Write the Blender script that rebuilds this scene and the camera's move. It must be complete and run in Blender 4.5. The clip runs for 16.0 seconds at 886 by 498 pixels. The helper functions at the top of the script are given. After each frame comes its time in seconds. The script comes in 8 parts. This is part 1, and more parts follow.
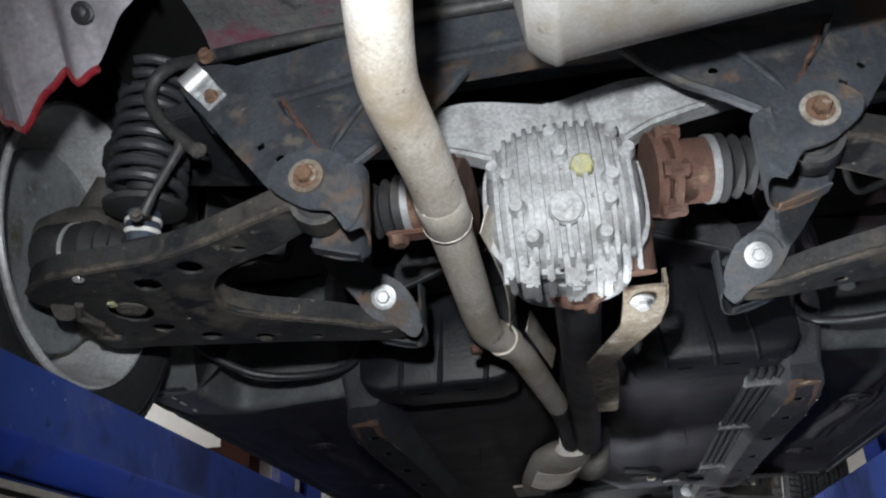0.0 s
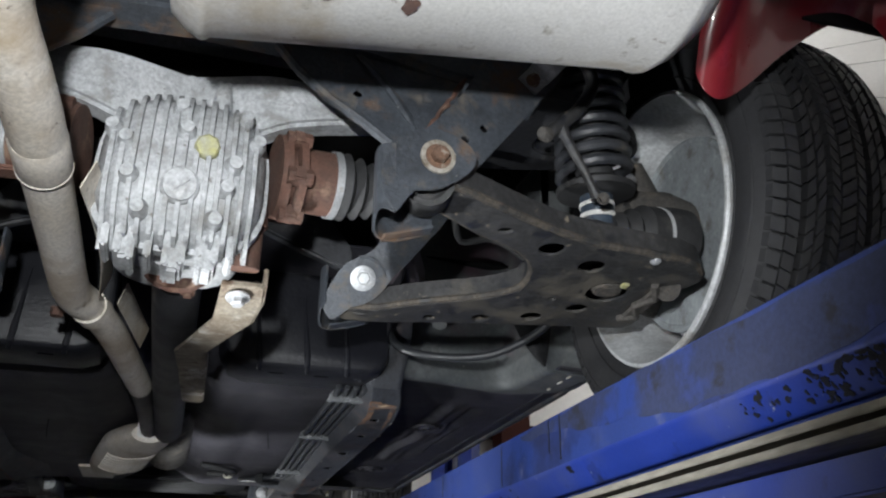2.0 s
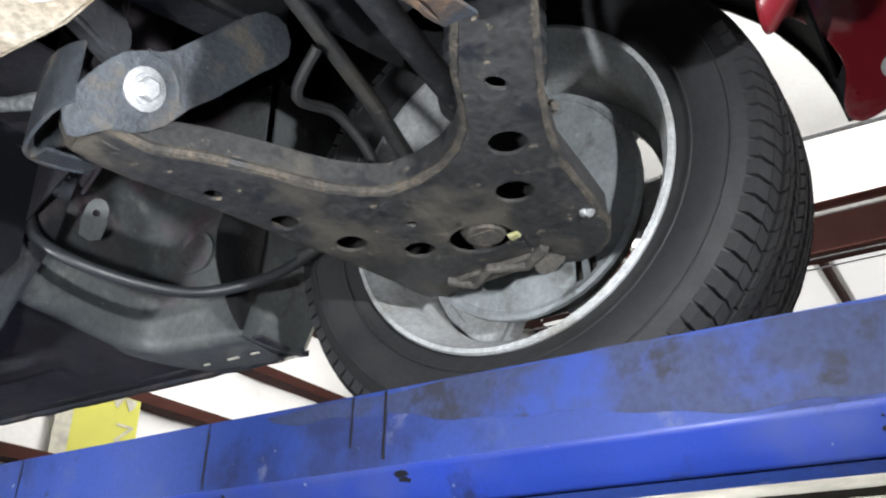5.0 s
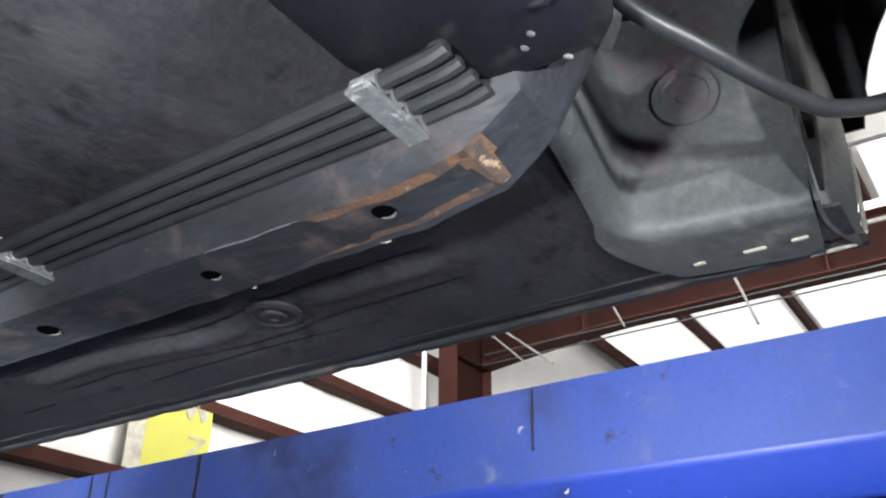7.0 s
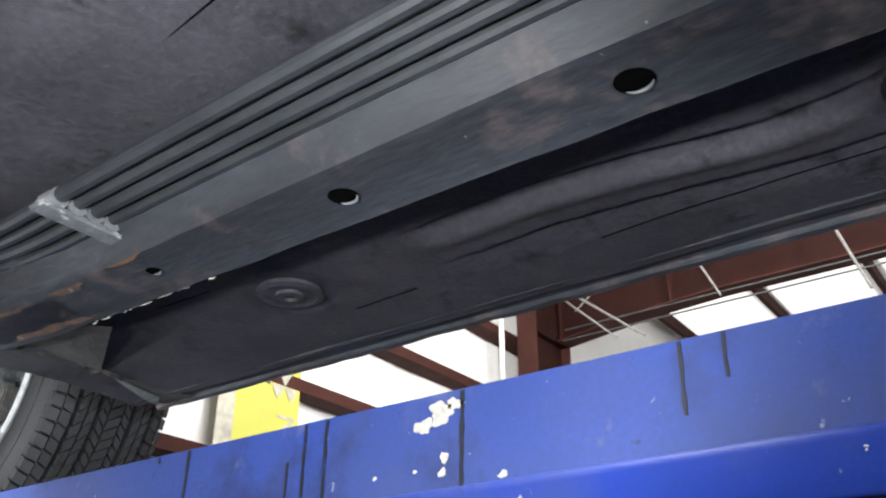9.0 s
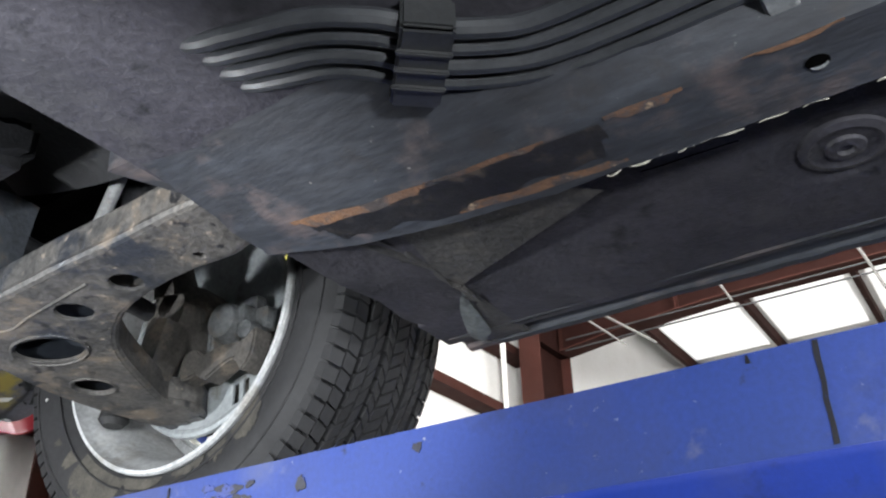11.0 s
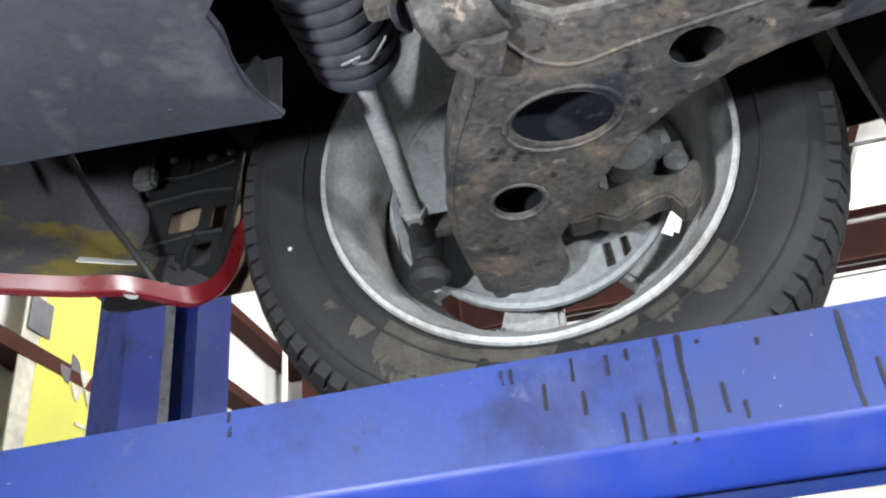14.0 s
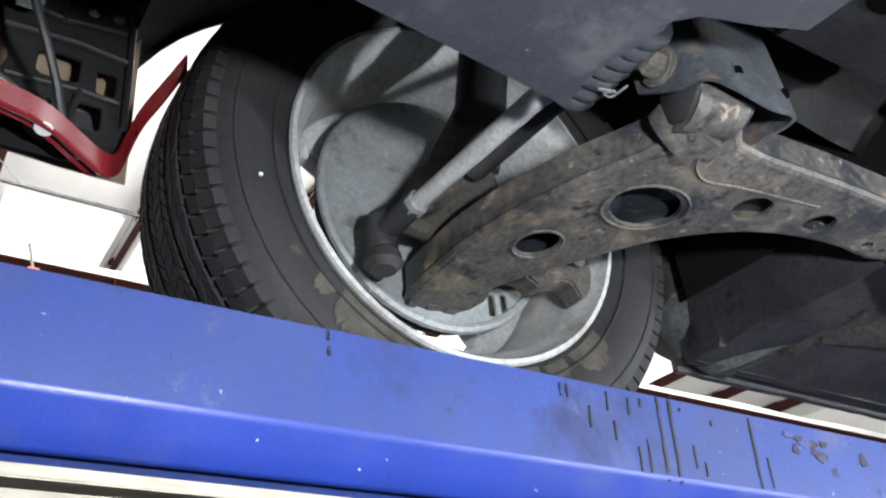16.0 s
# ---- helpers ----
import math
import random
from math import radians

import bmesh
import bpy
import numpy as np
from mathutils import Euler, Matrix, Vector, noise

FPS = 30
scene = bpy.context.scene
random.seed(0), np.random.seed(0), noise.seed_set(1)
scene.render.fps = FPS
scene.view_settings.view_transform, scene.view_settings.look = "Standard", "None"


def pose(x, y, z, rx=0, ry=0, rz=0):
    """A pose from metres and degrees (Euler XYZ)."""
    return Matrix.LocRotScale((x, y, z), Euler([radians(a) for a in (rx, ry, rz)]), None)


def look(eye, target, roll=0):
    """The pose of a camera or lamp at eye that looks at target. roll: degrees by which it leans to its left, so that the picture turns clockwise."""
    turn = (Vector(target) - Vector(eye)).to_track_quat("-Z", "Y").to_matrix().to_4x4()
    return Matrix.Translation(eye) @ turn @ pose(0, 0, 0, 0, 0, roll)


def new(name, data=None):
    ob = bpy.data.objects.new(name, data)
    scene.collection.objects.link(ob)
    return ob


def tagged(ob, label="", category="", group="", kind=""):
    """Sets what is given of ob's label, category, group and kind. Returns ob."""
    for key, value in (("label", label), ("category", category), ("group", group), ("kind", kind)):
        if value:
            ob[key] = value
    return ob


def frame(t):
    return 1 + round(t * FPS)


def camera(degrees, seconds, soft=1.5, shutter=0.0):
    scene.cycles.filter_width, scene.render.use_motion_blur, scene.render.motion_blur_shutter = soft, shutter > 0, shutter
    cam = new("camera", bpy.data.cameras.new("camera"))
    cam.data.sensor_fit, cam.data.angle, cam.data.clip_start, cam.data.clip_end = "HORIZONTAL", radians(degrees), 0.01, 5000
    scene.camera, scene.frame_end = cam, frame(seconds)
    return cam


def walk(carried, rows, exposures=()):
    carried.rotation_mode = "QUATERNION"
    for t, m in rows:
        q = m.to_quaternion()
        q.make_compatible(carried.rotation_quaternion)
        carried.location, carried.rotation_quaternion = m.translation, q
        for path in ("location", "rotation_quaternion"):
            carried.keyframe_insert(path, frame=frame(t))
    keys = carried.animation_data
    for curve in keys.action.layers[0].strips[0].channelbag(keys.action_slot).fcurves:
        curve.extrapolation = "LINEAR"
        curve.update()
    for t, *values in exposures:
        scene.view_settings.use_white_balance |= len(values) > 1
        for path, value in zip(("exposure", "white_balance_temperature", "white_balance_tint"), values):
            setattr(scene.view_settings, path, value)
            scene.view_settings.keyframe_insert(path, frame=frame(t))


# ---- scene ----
cam = camera(53.30, 16.0, soft=2.2)
# seconds, eye, a point looked at, roll
PATH = [
    (0, (-0.0153, -1.1307, 1.4726), (-0.2596, 0.6757, 2.2956), -3.59),
    (0.5, (0.0053, -1.1420, 1.4704), (-0.0492, 0.6770, 2.2999), -2.21),
    (1, (0.0261, -1.1420, 1.4704), (0.1399, 0.6743, 2.2999), -1.53),
    (1.5, (0.0430, -1.1388, 1.4718), (0.3472, 0.6572, 2.2975), -0.34),
    (2, (0.0339, -1.1239, 1.4734), (0.5642, 0.6314, 2.2718), 0.33),
    (2.5, (0.0170, -1.0541, 1.4845), (0.7652, 0.6125, 2.2985), 0.55),
    (3, (0.0043, -0.9161, 1.4972), (1.0137, 0.5887, 2.3437), 0.26),
    (5.5, (-0.1025, -0.2753, 1.5228), (1.4052, 0.6709, 2.4346), 0.49),
    (6, (-0.0661, -0.0612, 1.5379), (1.4060, 0.8998, 2.4915), -0.22),
    (6.5, (-0.0314, 0.1049, 1.5393), (1.4204, 1.1020, 2.4868), 0.51),
    (7, (-0.0343, 0.2998, 1.5353), (1.4235, 1.3027, 2.4674), 0.64),
    (7.5, (-0.0132, 0.4571, 1.5285), (1.4235, 1.5205, 2.4258), 0.88),
    (8, (0.0207, 0.6461, 1.5395), (1.4613, 1.7162, 2.4224), 0.68),
    (8.5, (0.0409, 0.8225, 1.5462), (1.4653, 1.8998, 2.4464), 0.89),
    (9, (0.0313, 0.9840, 1.5543), (1.4628, 2.0423, 2.4658), 0.28),
    (9.5, (0.0029, 1.1761, 1.5531), (1.4636, 2.1658, 2.4948), -1.35),
    (10, (-0.0274, 1.3353, 1.5419), (1.4435, 2.2870, 2.5066), -1.97),
    (12.5, (-0.0259, 1.9618, 1.5550), (1.4909, 2.8916, 2.4687), -1.28),
    (13, (-0.0493, 2.1092, 1.5295), (1.5312, 2.9045, 2.4620), -2.51),
    (13.5, (-0.0467, 2.2608, 1.5154), (1.5921, 2.8903, 2.4735), -3.47),
    (14, (-0.0437, 2.4463, 1.5221), (1.6597, 2.8024, 2.5078), -5.49),
    (14.5, (-0.0308, 2.5843, 1.5238), (1.6908, 2.6432, 2.5399), -4.71),
    (15, (-0.0075, 2.7560, 1.5235), (1.6677, 2.3920, 2.5537), -5.57),
    (15.2, (-0.0051, 2.8224, 1.5327), (1.6418, 2.2849, 2.5319), -5.22),
    (15.5, (0.0164, 2.9140, 1.5169), (1.5767, 2.1780, 2.5288), -4.87),
    (16, (0.0235, 3.0137, 1.4872), (1.4607, 2.0502, 2.4902), -3.37),
]
walk(cam, [(t, look(eye, target, roll)) for t, eye, target, roll in PATH],
     exposures=((0.0, -1.34), (2.0, -1.32), (2.5, -1.1), (3.0, -0.72), (5.5, -0.36), (6.5, -0.12), (8.0, 0.0), (10.0, 0.06), (12.5, -0.07), (16.0, -0.04)))

# ---- light ----
HALL = 490
world = bpy.data.worlds.new("world")
scene.world = world
world.use_nodes = True
wn = world.node_tree
sky = wn.nodes.new("ShaderNodeTexSky")
sky.sky_type, sky.sun_disc, sky.sun_elevation, sky.sun_rotation = "NISHITA", False, 0.8, 2.0
wn.links.new(sky.outputs[0], wn.nodes["Background"].inputs[0])
wn.nodes["Background"].inputs[1].default_value = 0.1


def area_lamp(name, eye, target, sx, sy, power, color=(1, 1, 1)):
    data = bpy.data.lights.new(name, "AREA")
    data.shape, data.size, data.size_y, data.energy, data.color = "RECTANGLE", sx, sy, power, color
    ob = new(name, data)
    ob.matrix_world = look(eye, target)
    return tagged(ob, kind="structure")


# hall fill: unseen strips added over the car, thrown sideways to the roof and walls, and one high fitting
for lx, sg in ((2.6, 1), (-2.6, -1)):
    for ly in (-8.0, -4.5, -1.0, 2.5):
        area_lamp("hall_fill_light", (lx, ly, 4.5), (lx + 2.3 * sg, ly + 0.9, 6.9), 0.4, 2.4, HALL, (1.0, 0.985, 0.96))
area_lamp("bay_light", (6.93, 2.42, 6.58), (6.93, 2.42, 0.0), 0.36, 0.5, 30, (1.0, 0.985, 0.96))


# fixed unseen spots between the runways, added in place of one lamp carried with the camera
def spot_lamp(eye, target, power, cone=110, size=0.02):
    data = bpy.data.lights.new("carried_lamp_spot", "SPOT")
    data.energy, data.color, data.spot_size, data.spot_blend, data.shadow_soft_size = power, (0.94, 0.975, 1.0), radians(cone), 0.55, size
    ob = new("carried_lamp_spot", data)
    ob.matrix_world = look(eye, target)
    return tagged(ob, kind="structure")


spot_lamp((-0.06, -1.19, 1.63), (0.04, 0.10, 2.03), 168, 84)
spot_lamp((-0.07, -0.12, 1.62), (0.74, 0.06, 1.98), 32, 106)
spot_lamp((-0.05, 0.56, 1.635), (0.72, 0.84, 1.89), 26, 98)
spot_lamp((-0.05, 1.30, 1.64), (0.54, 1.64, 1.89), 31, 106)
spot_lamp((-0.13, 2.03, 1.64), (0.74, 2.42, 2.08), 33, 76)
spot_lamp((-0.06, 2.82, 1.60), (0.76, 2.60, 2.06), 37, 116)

# ---- materials ----
def material(name, base, second=None, scale=8.0, rough=0.5, metal=0.0, fine=120.0, bump=0.15, patch=None, patch2=None,
             rough2=None, streak=None, fine_amount=0.25, coat=0.0, more=(), spec=0.5):
    """A surface with two scales of variation. patch: (colour, scale, low, high, roughness): stains that come up where a noise lies between low and high."""
    m = bpy.data.materials.new(name)
    m.use_nodes = True
    t = m.node_tree
    link, node = t.links.new, t.nodes.new
    b = t.nodes["Principled BSDF"]
    co = node("ShaderNodeTexCoord").outputs["Object"]
    src = co
    if streak:
        mp = node("ShaderNodeMapping")
        mp.inputs["Scale"].default_value = streak
        link(co, mp.inputs["Vector"])
        src = mp.outputs[0]

    def noise_of(sc, detail=5.0, vec=None, rough_=0.6):
        n = node("ShaderNodeTexNoise")
        n.inputs["Scale"].default_value, n.inputs["Detail"].default_value, n.inputs["Roughness"].default_value = sc, detail, rough_
        link(vec or src, n.inputs["Vector"])
        return n.outputs["Fac"]

    def ramp(val, lo, hi):
        r = node("ShaderNodeMapRange")
        r.inputs["From Min"].default_value, r.inputs["From Max"].default_value = lo, hi
        link(val, r.inputs["Value"])
        return r.outputs[0]

    def mix(f, a, c):
        x = node("ShaderNodeMix")
        x.data_type = "RGBA"
        link(f, x.inputs["Factor"])
        for v, s in ((a, x.inputs["A"]), (c, x.inputs["B"])):
            if isinstance(v, tuple):
                s.default_value = (*v, 1)
            else:
                link(v, s)
        return x.outputs["Result"]

    def mixf(f, a, c):
        x = node("ShaderNodeMix")
        link(f, x.inputs["Factor"])
        for v, s in ((a, x.inputs["A"]), (c, x.inputs["B"])):
            if isinstance(v, (int, float)):
                s.default_value = v
            else:
                link(v, s)
        return x.outputs["Result"]

    second = second or tuple(c * 0.7 for c in base)
    col = mix(ramp(noise_of(scale), 0.35, 0.65), base, second)
    fine_n = noise_of(fine, 4.0)
    dark = node("ShaderNodeMix")
    dark.data_type, dark.blend_type = "RGBA", "MULTIPLY"
    dark.inputs["Factor"].default_value = 1.0
    link(col, dark.inputs["A"])
    v = node("ShaderNodeMapRange")
    v.inputs["From Min"].default_value, v.inputs["From Max"].default_value = 0.3, 0.7
    v.inputs["To Min"].default_value, v.inputs["To Max"].default_value = 1 - fine_amount, 1 + fine_amount * 0.6
    link(fine_n, v.inputs["Value"])
    cc = node("ShaderNodeCombineColor")
    for i in range(3):
        link(v.outputs[0], cc.inputs[i])
    link(cc.outputs[0], dark.inputs["B"])
    col = dark.outputs["Result"]
    ro = mixf(ramp(noise_of(scale * 2.3), 0.3, 0.7), rough, rough2 if rough2 is not None else min(1.0, rough + 0.15))
    for p in (patch, patch2, *more):
        if p:
            f = ramp(noise_of(p[1], 7.0, co, 0.65), p[2], p[3])
            col = mix(f, col, p[0])
            ro = mixf(f, ro, p[4])
    link(col, b.inputs["Base Color"])
    link(ro, b.inputs["Roughness"])
    b.inputs["Metallic"].default_value = metal
    b.inputs["Coat Weight"].default_value = coat
    b.inputs["Specular IOR Level"].default_value = spec
    if bump:
        bp = node("ShaderNodeBump")
        bp.inputs["Strength"].default_value, bp.inputs["Distance"].default_value = bump, 0.004
        link(mixf(ramp(noise_of(fine * 0.35, 3.0), 0.0, 1.0), fine_n, fine_n), bp.inputs["Height"])
        link(bp.outputs[0], b.inputs["Normal"])
    return m


M_under = material("underbody_paint", (0.030, 0.031, 0.035), (0.018, 0.019, 0.022), 7, 0.42, fine=160, bump=0.3,
                   patch=((0.07, 0.066, 0.062), 12, 0.55, 0.7, 0.8), patch2=((0.014, 0.014, 0.015), 4, 0.52, 0.62, 0.5), more=(((0.12, 0.11, 0.10), 90, 0.64, 0.72, 0.9),), fine_amount=0.4)
M_pan = material("floor_pan_coating", (0.046, 0.044, 0.053), (0.027, 0.0268, 0.032), 5, 0.46, spec=0.26, fine=150, bump=0.4, fine_amount=0.3,
                 patch=((0.055, 0.054, 0.058), 8, 0.55, 0.75, 0.65), patch2=((0.014, 0.0145, 0.016), 22, 0.57, 0.68, 0.45), more=(((0.12, 0.115, 0.11), 130, 0.68, 0.74, 0.9),))
M_rail = material("rail_paint", (0.036, 0.040, 0.049), (0.023, 0.0235, 0.027), 14, 0.5, spec=0.33, fine=150, bump=0.3, fine_amount=0.3,
                  patch=((0.095, 0.074, 0.072), 12, 0.54, 0.7, 0.7), patch2=((0.028, 0.028, 0.031), 26, 0.57, 0.66, 0.5), streak=(1, 0.25, 1), more=(((0.2, 0.19, 0.18), 120, 0.68, 0.74, 0.9),))
M_rust = material("surface_rust", (0.21, 0.105, 0.052), (0.12, 0.068, 0.045), 40, 0.9, fine=300, bump=0.3, patch=((0.065, 0.055, 0.053), 30, 0.48, 0.58, 0.6), more=(((0.45, 0.32, 0.2), 60, 0.6, 0.7, 0.9),))
M_arm = material("dirty_black_steel", (0.050, 0.049, 0.049), (0.030, 0.030, 0.031), 10, 0.46, fine=130, bump=0.3, fine_amount=0.45,
                 patch=((0.086, 0.076, 0.062), 9, 0.53, 0.68, 0.85), patch2=((0.020, 0.021, 0.025), 16, 0.56, 0.63, 0.36), more=(((0.2, 0.17, 0.13), 60, 0.63, 0.7, 0.95),))
M_armedge = material("dusty_worn_edge", (0.10, 0.083, 0.064), (0.045, 0.04, 0.036), 40, 0.75, fine=200, bump=0.6, fine_amount=0.5,
                     patch=((0.03, 0.03, 0.03), 26, 0.52, 0.6, 0.5))
M_armf = material("rusty_stamped_steel", (0.108, 0.100, 0.092), (0.050, 0.049, 0.049), 13, 0.5, fine=150, bump=0.4, fine_amount=0.5,
                  patch=((0.150, 0.120, 0.092), 15, 0.54, 0.66, 0.85), patch2=((0.030, 0.033, 0.040), 11, 0.55, 0.63, 0.38), more=(((0.25, 0.21, 0.17), 60, 0.62, 0.7, 0.9), ((0.02, 0.02, 0.022), 46, 0.6, 0.66, 0.45)))
M_sub = material("subframe_paint", (0.058, 0.066, 0.078), (0.036, 0.040, 0.047), 18, 0.4, fine=170, bump=0.4, fine_amount=0.35,
                 patch=((0.13, 0.080, 0.050), 10, 0.555, 0.66, 0.85), patch2=((0.10, 0.088, 0.075), 24, 0.55, 0.66, 0.8), more=(((0.3, 0.3, 0.29), 120, 0.68, 0.73, 0.8),))
M_zinc = material("zinc_plate", (0.55, 0.56, 0.57), (0.42, 0.43, 0.44), 40, 0.38, 0.6, fine=300, bump=0.1, patch=((0.3, 0.2, 0.1), 50, 0.6, 0.75, 0.8))
M_rbolt = material("rusted_bolt", (0.19, 0.105, 0.065), (0.12, 0.072, 0.05), 60, 0.75, 0.2, fine=300, bump=0.3, patch=((0.3, 0.27, 0.23), 70, 0.55, 0.65, 0.6))
M_alu = material("cast_aluminium", (0.50, 0.51, 0.52), (0.37, 0.38, 0.39), 26, 0.62, 0.12, fine=180, bump=0.5, fine_amount=0.3,
                 patch=((0.27, 0.265, 0.25), 26, 0.52, 0.7, 0.85), patch2=((0.62, 0.62, 0.62), 40, 0.6, 0.75, 0.7), more=(((0.16, 0.145, 0.125), 60, 0.63, 0.7, 0.9),))
M_exh = material("aluminised_steel", (0.80, 0.76, 0.70), (0.66, 0.59, 0.50), 7, 0.42, 0.12, fine=240, bump=0.15,
                 patch=((0.45, 0.36, 0.25), 6, 0.5, 0.7, 0.75), patch2=((0.26, 0.21, 0.16), 30, 0.62, 0.74, 0.85), fine_amount=0.25, more=(((0.13, 0.085, 0.055), 70, 0.65, 0.72, 0.9),))
M_muf = material("muffler_skin", (0.66, 0.65, 0.63), (0.58, 0.56, 0.53), 5, 0.42, 0.4, fine=260, bump=0.08,
                 patch=((0.36, 0.28, 0.17), 5, 0.52, 0.72, 0.65), patch2=((0.27, 0.24, 0.2), 26, 0.6, 0.72, 0.75), fine_amount=0.14, more=(((0.16, 0.10, 0.07), 48, 0.67, 0.74, 0.85),))
M_cv = material("rusty_flange", (0.125, 0.06, 0.042), (0.085, 0.048, 0.036), 30, 0.75, 0.1, fine=250, bump=0.35, patch=((0.2, 0.13, 0.09), 35, 0.58, 0.7, 0.9))
M_rub = material("rubber", (0.028, 0.028, 0.029), (0.02, 0.02, 0.021), 30, 0.6, fine=200, bump=0.1, patch=((0.07, 0.065, 0.06), 22, 0.58, 0.75, 0.85))
M_tyre = material("tyre_rubber", (0.024, 0.024, 0.026), (0.018, 0.018, 0.020), 9, 0.62, fine=140, bump=0.1,
                  patch=((0.034, 0.0335, 0.034), 6, 0.54, 0.75, 0.85))
M_mud = material("dried_mud", (0.095, 0.087, 0.073), (0.048, 0.045, 0.040), 20, 0.95, fine=250, bump=0.3)
M_rim = material("alloy_rim", (0.66, 0.675, 0.685), (0.48, 0.49, 0.495), 11, 0.42, 0.25, fine=160, bump=0.15,
                 patch=((0.27, 0.245, 0.21), 12, 0.54, 0.70, 0.8), patch2=((0.68, 0.69, 0.69), 24, 0.58, 0.7, 0.4), fine_amount=0.25)
M_shield = material("galvanised_shield", (0.36, 0.385, 0.40), (0.26, 0.28, 0.29), 16, 0.45, 0.25, fine=140, bump=0.18, fine_amount=0.18, patch=((0.16, 0.145, 0.12), 16, 0.56, 0.7, 0.85), patch2=((0.42, 0.45, 0.46), 40, 0.58, 0.68, 0.5))
M_knuck = material("dusty_cast_iron", (0.092, 0.083, 0.074), (0.052, 0.048, 0.044), 22, 0.8, fine=200, bump=0.5, fine_amount=0.45, patch=((0.19, 0.155, 0.12), 18, 0.55, 0.7, 0.95), patch2=((0.035, 0.035, 0.036), 24, 0.56, 0.64, 0.5))
M_spring = material("spring_paint", (0.03, 0.032, 0.037), (0.045, 0.046, 0.05), 25, 0.35, fine=200, bump=0.1, patch=((0.1, 0.09, 0.075), 25, 0.6, 0.75, 0.85))
M_damp = material("damper_paint", (0.055, 0.075, 0.105), (0.04, 0.05, 0.065), 18, 0.35, 0.1, fine=200, bump=0.1, patch=((0.12, 0.1, 0.085), 20, 0.58, 0.74, 0.85))
M_tank = material("fuel_tank_shell", (0.0115, 0.012, 0.016), (0.008, 0.0085, 0.011), 6, 0.34, spec=0.32, fine=140, bump=0.2, patch=((0.06, 0.055, 0.052), 12, 0.6, 0.78, 0.75))
M_line = material("brake_line_coating", (0.032, 0.034, 0.038), (0.023, 0.025, 0.028), 20, 0.33, fine=200, bump=0.03)
M_clip = material("nylon_clip", (0.17, 0.178, 0.185), (0.10, 0.105, 0.11), 60, 0.4, fine=250, bump=0.15, patch=((0.5, 0.5, 0.5), 70, 0.58, 0.7, 0.6))
M_cover = material("splash_cover_plastic", (0.040, 0.043, 0.053), (0.027, 0.029, 0.036), 5, 0.42, fine=210, bump=0.15, patch=((0.085, 0.085, 0.092), 13, 0.56, 0.74, 0.7), more=(((0.3, 0.3, 0.3), 90, 0.68, 0.73, 0.8),))
M_blackp = material("black_plastic", (0.026, 0.027, 0.029), (0.016, 0.017, 0.018), 12, 0.36, fine=200, bump=0.1, patch=((0.09, 0.085, 0.08), 20, 0.62, 0.78, 0.85))
M_red = material("red_car_paint", (0.19, 0.012, 0.018), (0.155, 0.011, 0.016), 6, 0.25, fine=300, bump=0.02, coat=0.5, fine_amount=0.05,
                 patch=((0.23, 0.15, 0.15), 7, 0.58, 0.8, 0.8))
M_bumin = material("bumper_inside_dusty", (0.105, 0.101, 0.117), (0.08, 0.077, 0.088), 7, 0.7, fine=150, bump=0.1, patch=((0.24, 0.19, 0.045), 5, 0.53, 0.60, 0.8), patch2=((0.06, 0.058, 0.062), 14, 0.62, 0.70, 0.8))
M_tan = material("tan_bumper_primer", (0.33, 0.25, 0.18), (0.26, 0.20, 0.145), 9, 0.6, fine=150, bump=0.05, fine_amount=0.12)
M_bodyp = material("undersprayed_body_paint", (0.158, 0.163, 0.163), (0.100, 0.106, 0.108), 9, 0.5, fine=150, bump=0.3, fine_amount=0.35,
                   patch=((0.17, 0.05, 0.08), 5, 0.55, 0.66, 0.4), patch2=((0.16, 0.158, 0.15), 18, 0.55, 0.7, 0.85), more=(((0.028, 0.028, 0.03), 13, 0.56, 0.64, 0.5),))
M_blue = material("blue_lift_paint", (0.018, 0.047, 0.32), (0.015, 0.039, 0.26), 6, 0.36, fine=260, bump=0.06, fine_amount=0.1,
                  patch=((0.05, 0.072, 0.22), 5, 0.5, 0.74, 0.6), more=(((0.012, 0.022, 0.10), 9, 0.58, 0.68, 0.6), ((0.3, 0.32, 0.4), 60, 0.675, 0.72, 0.8),))
M_blued = material("blue_lift_paint_dusty", (0.022, 0.051, 0.245), (0.017, 0.040, 0.185), 3, 0.5, fine=200, bump=0.08, fine_amount=0.14,
                   patch=((0.045, 0.058, 0.145), 2.6, 0.49, 0.72, 0.85), patch2=((0.07, 0.088, 0.2), 7, 0.58, 0.75, 0.8), more=(((0.013, 0.022, 0.085), 5, 0.55, 0.68, 0.7), ((0.016, 0.02, 0.055), 30, 0.64, 0.70, 0.7), ((0.10, 0.115, 0.22), 16, 0.62, 0.72, 0.8), ((0.32, 0.33, 0.38), 75, 0.675, 0.72, 0.9)))
M_oil = material("oily_grime", (0.008, 0.008, 0.010), (0.014, 0.015, 0.024), 40, 0.4, fine=200, bump=0.1, patch=((0.018, 0.036, 0.17), 55, 0.57, 0.64, 0.5))
M_chip = material("chipped_primer", (0.55, 0.52, 0.44), (0.42, 0.40, 0.35), 40, 0.8, fine=200, bump=0.1)
M_rubrail = material("worn_aluminium_strip", (0.42, 0.39, 0.33), (0.28, 0.26, 0.22), 25, 0.55, 0.3, fine=150, bump=0.2, streak=(1, 0.2, 1))
M_wall = material("white_insulation_facing", (0.80, 0.80, 0.79), (0.74, 0.735, 0.72), 1.5, 0.5, fine=30, bump=0.05, fine_amount=0.05)
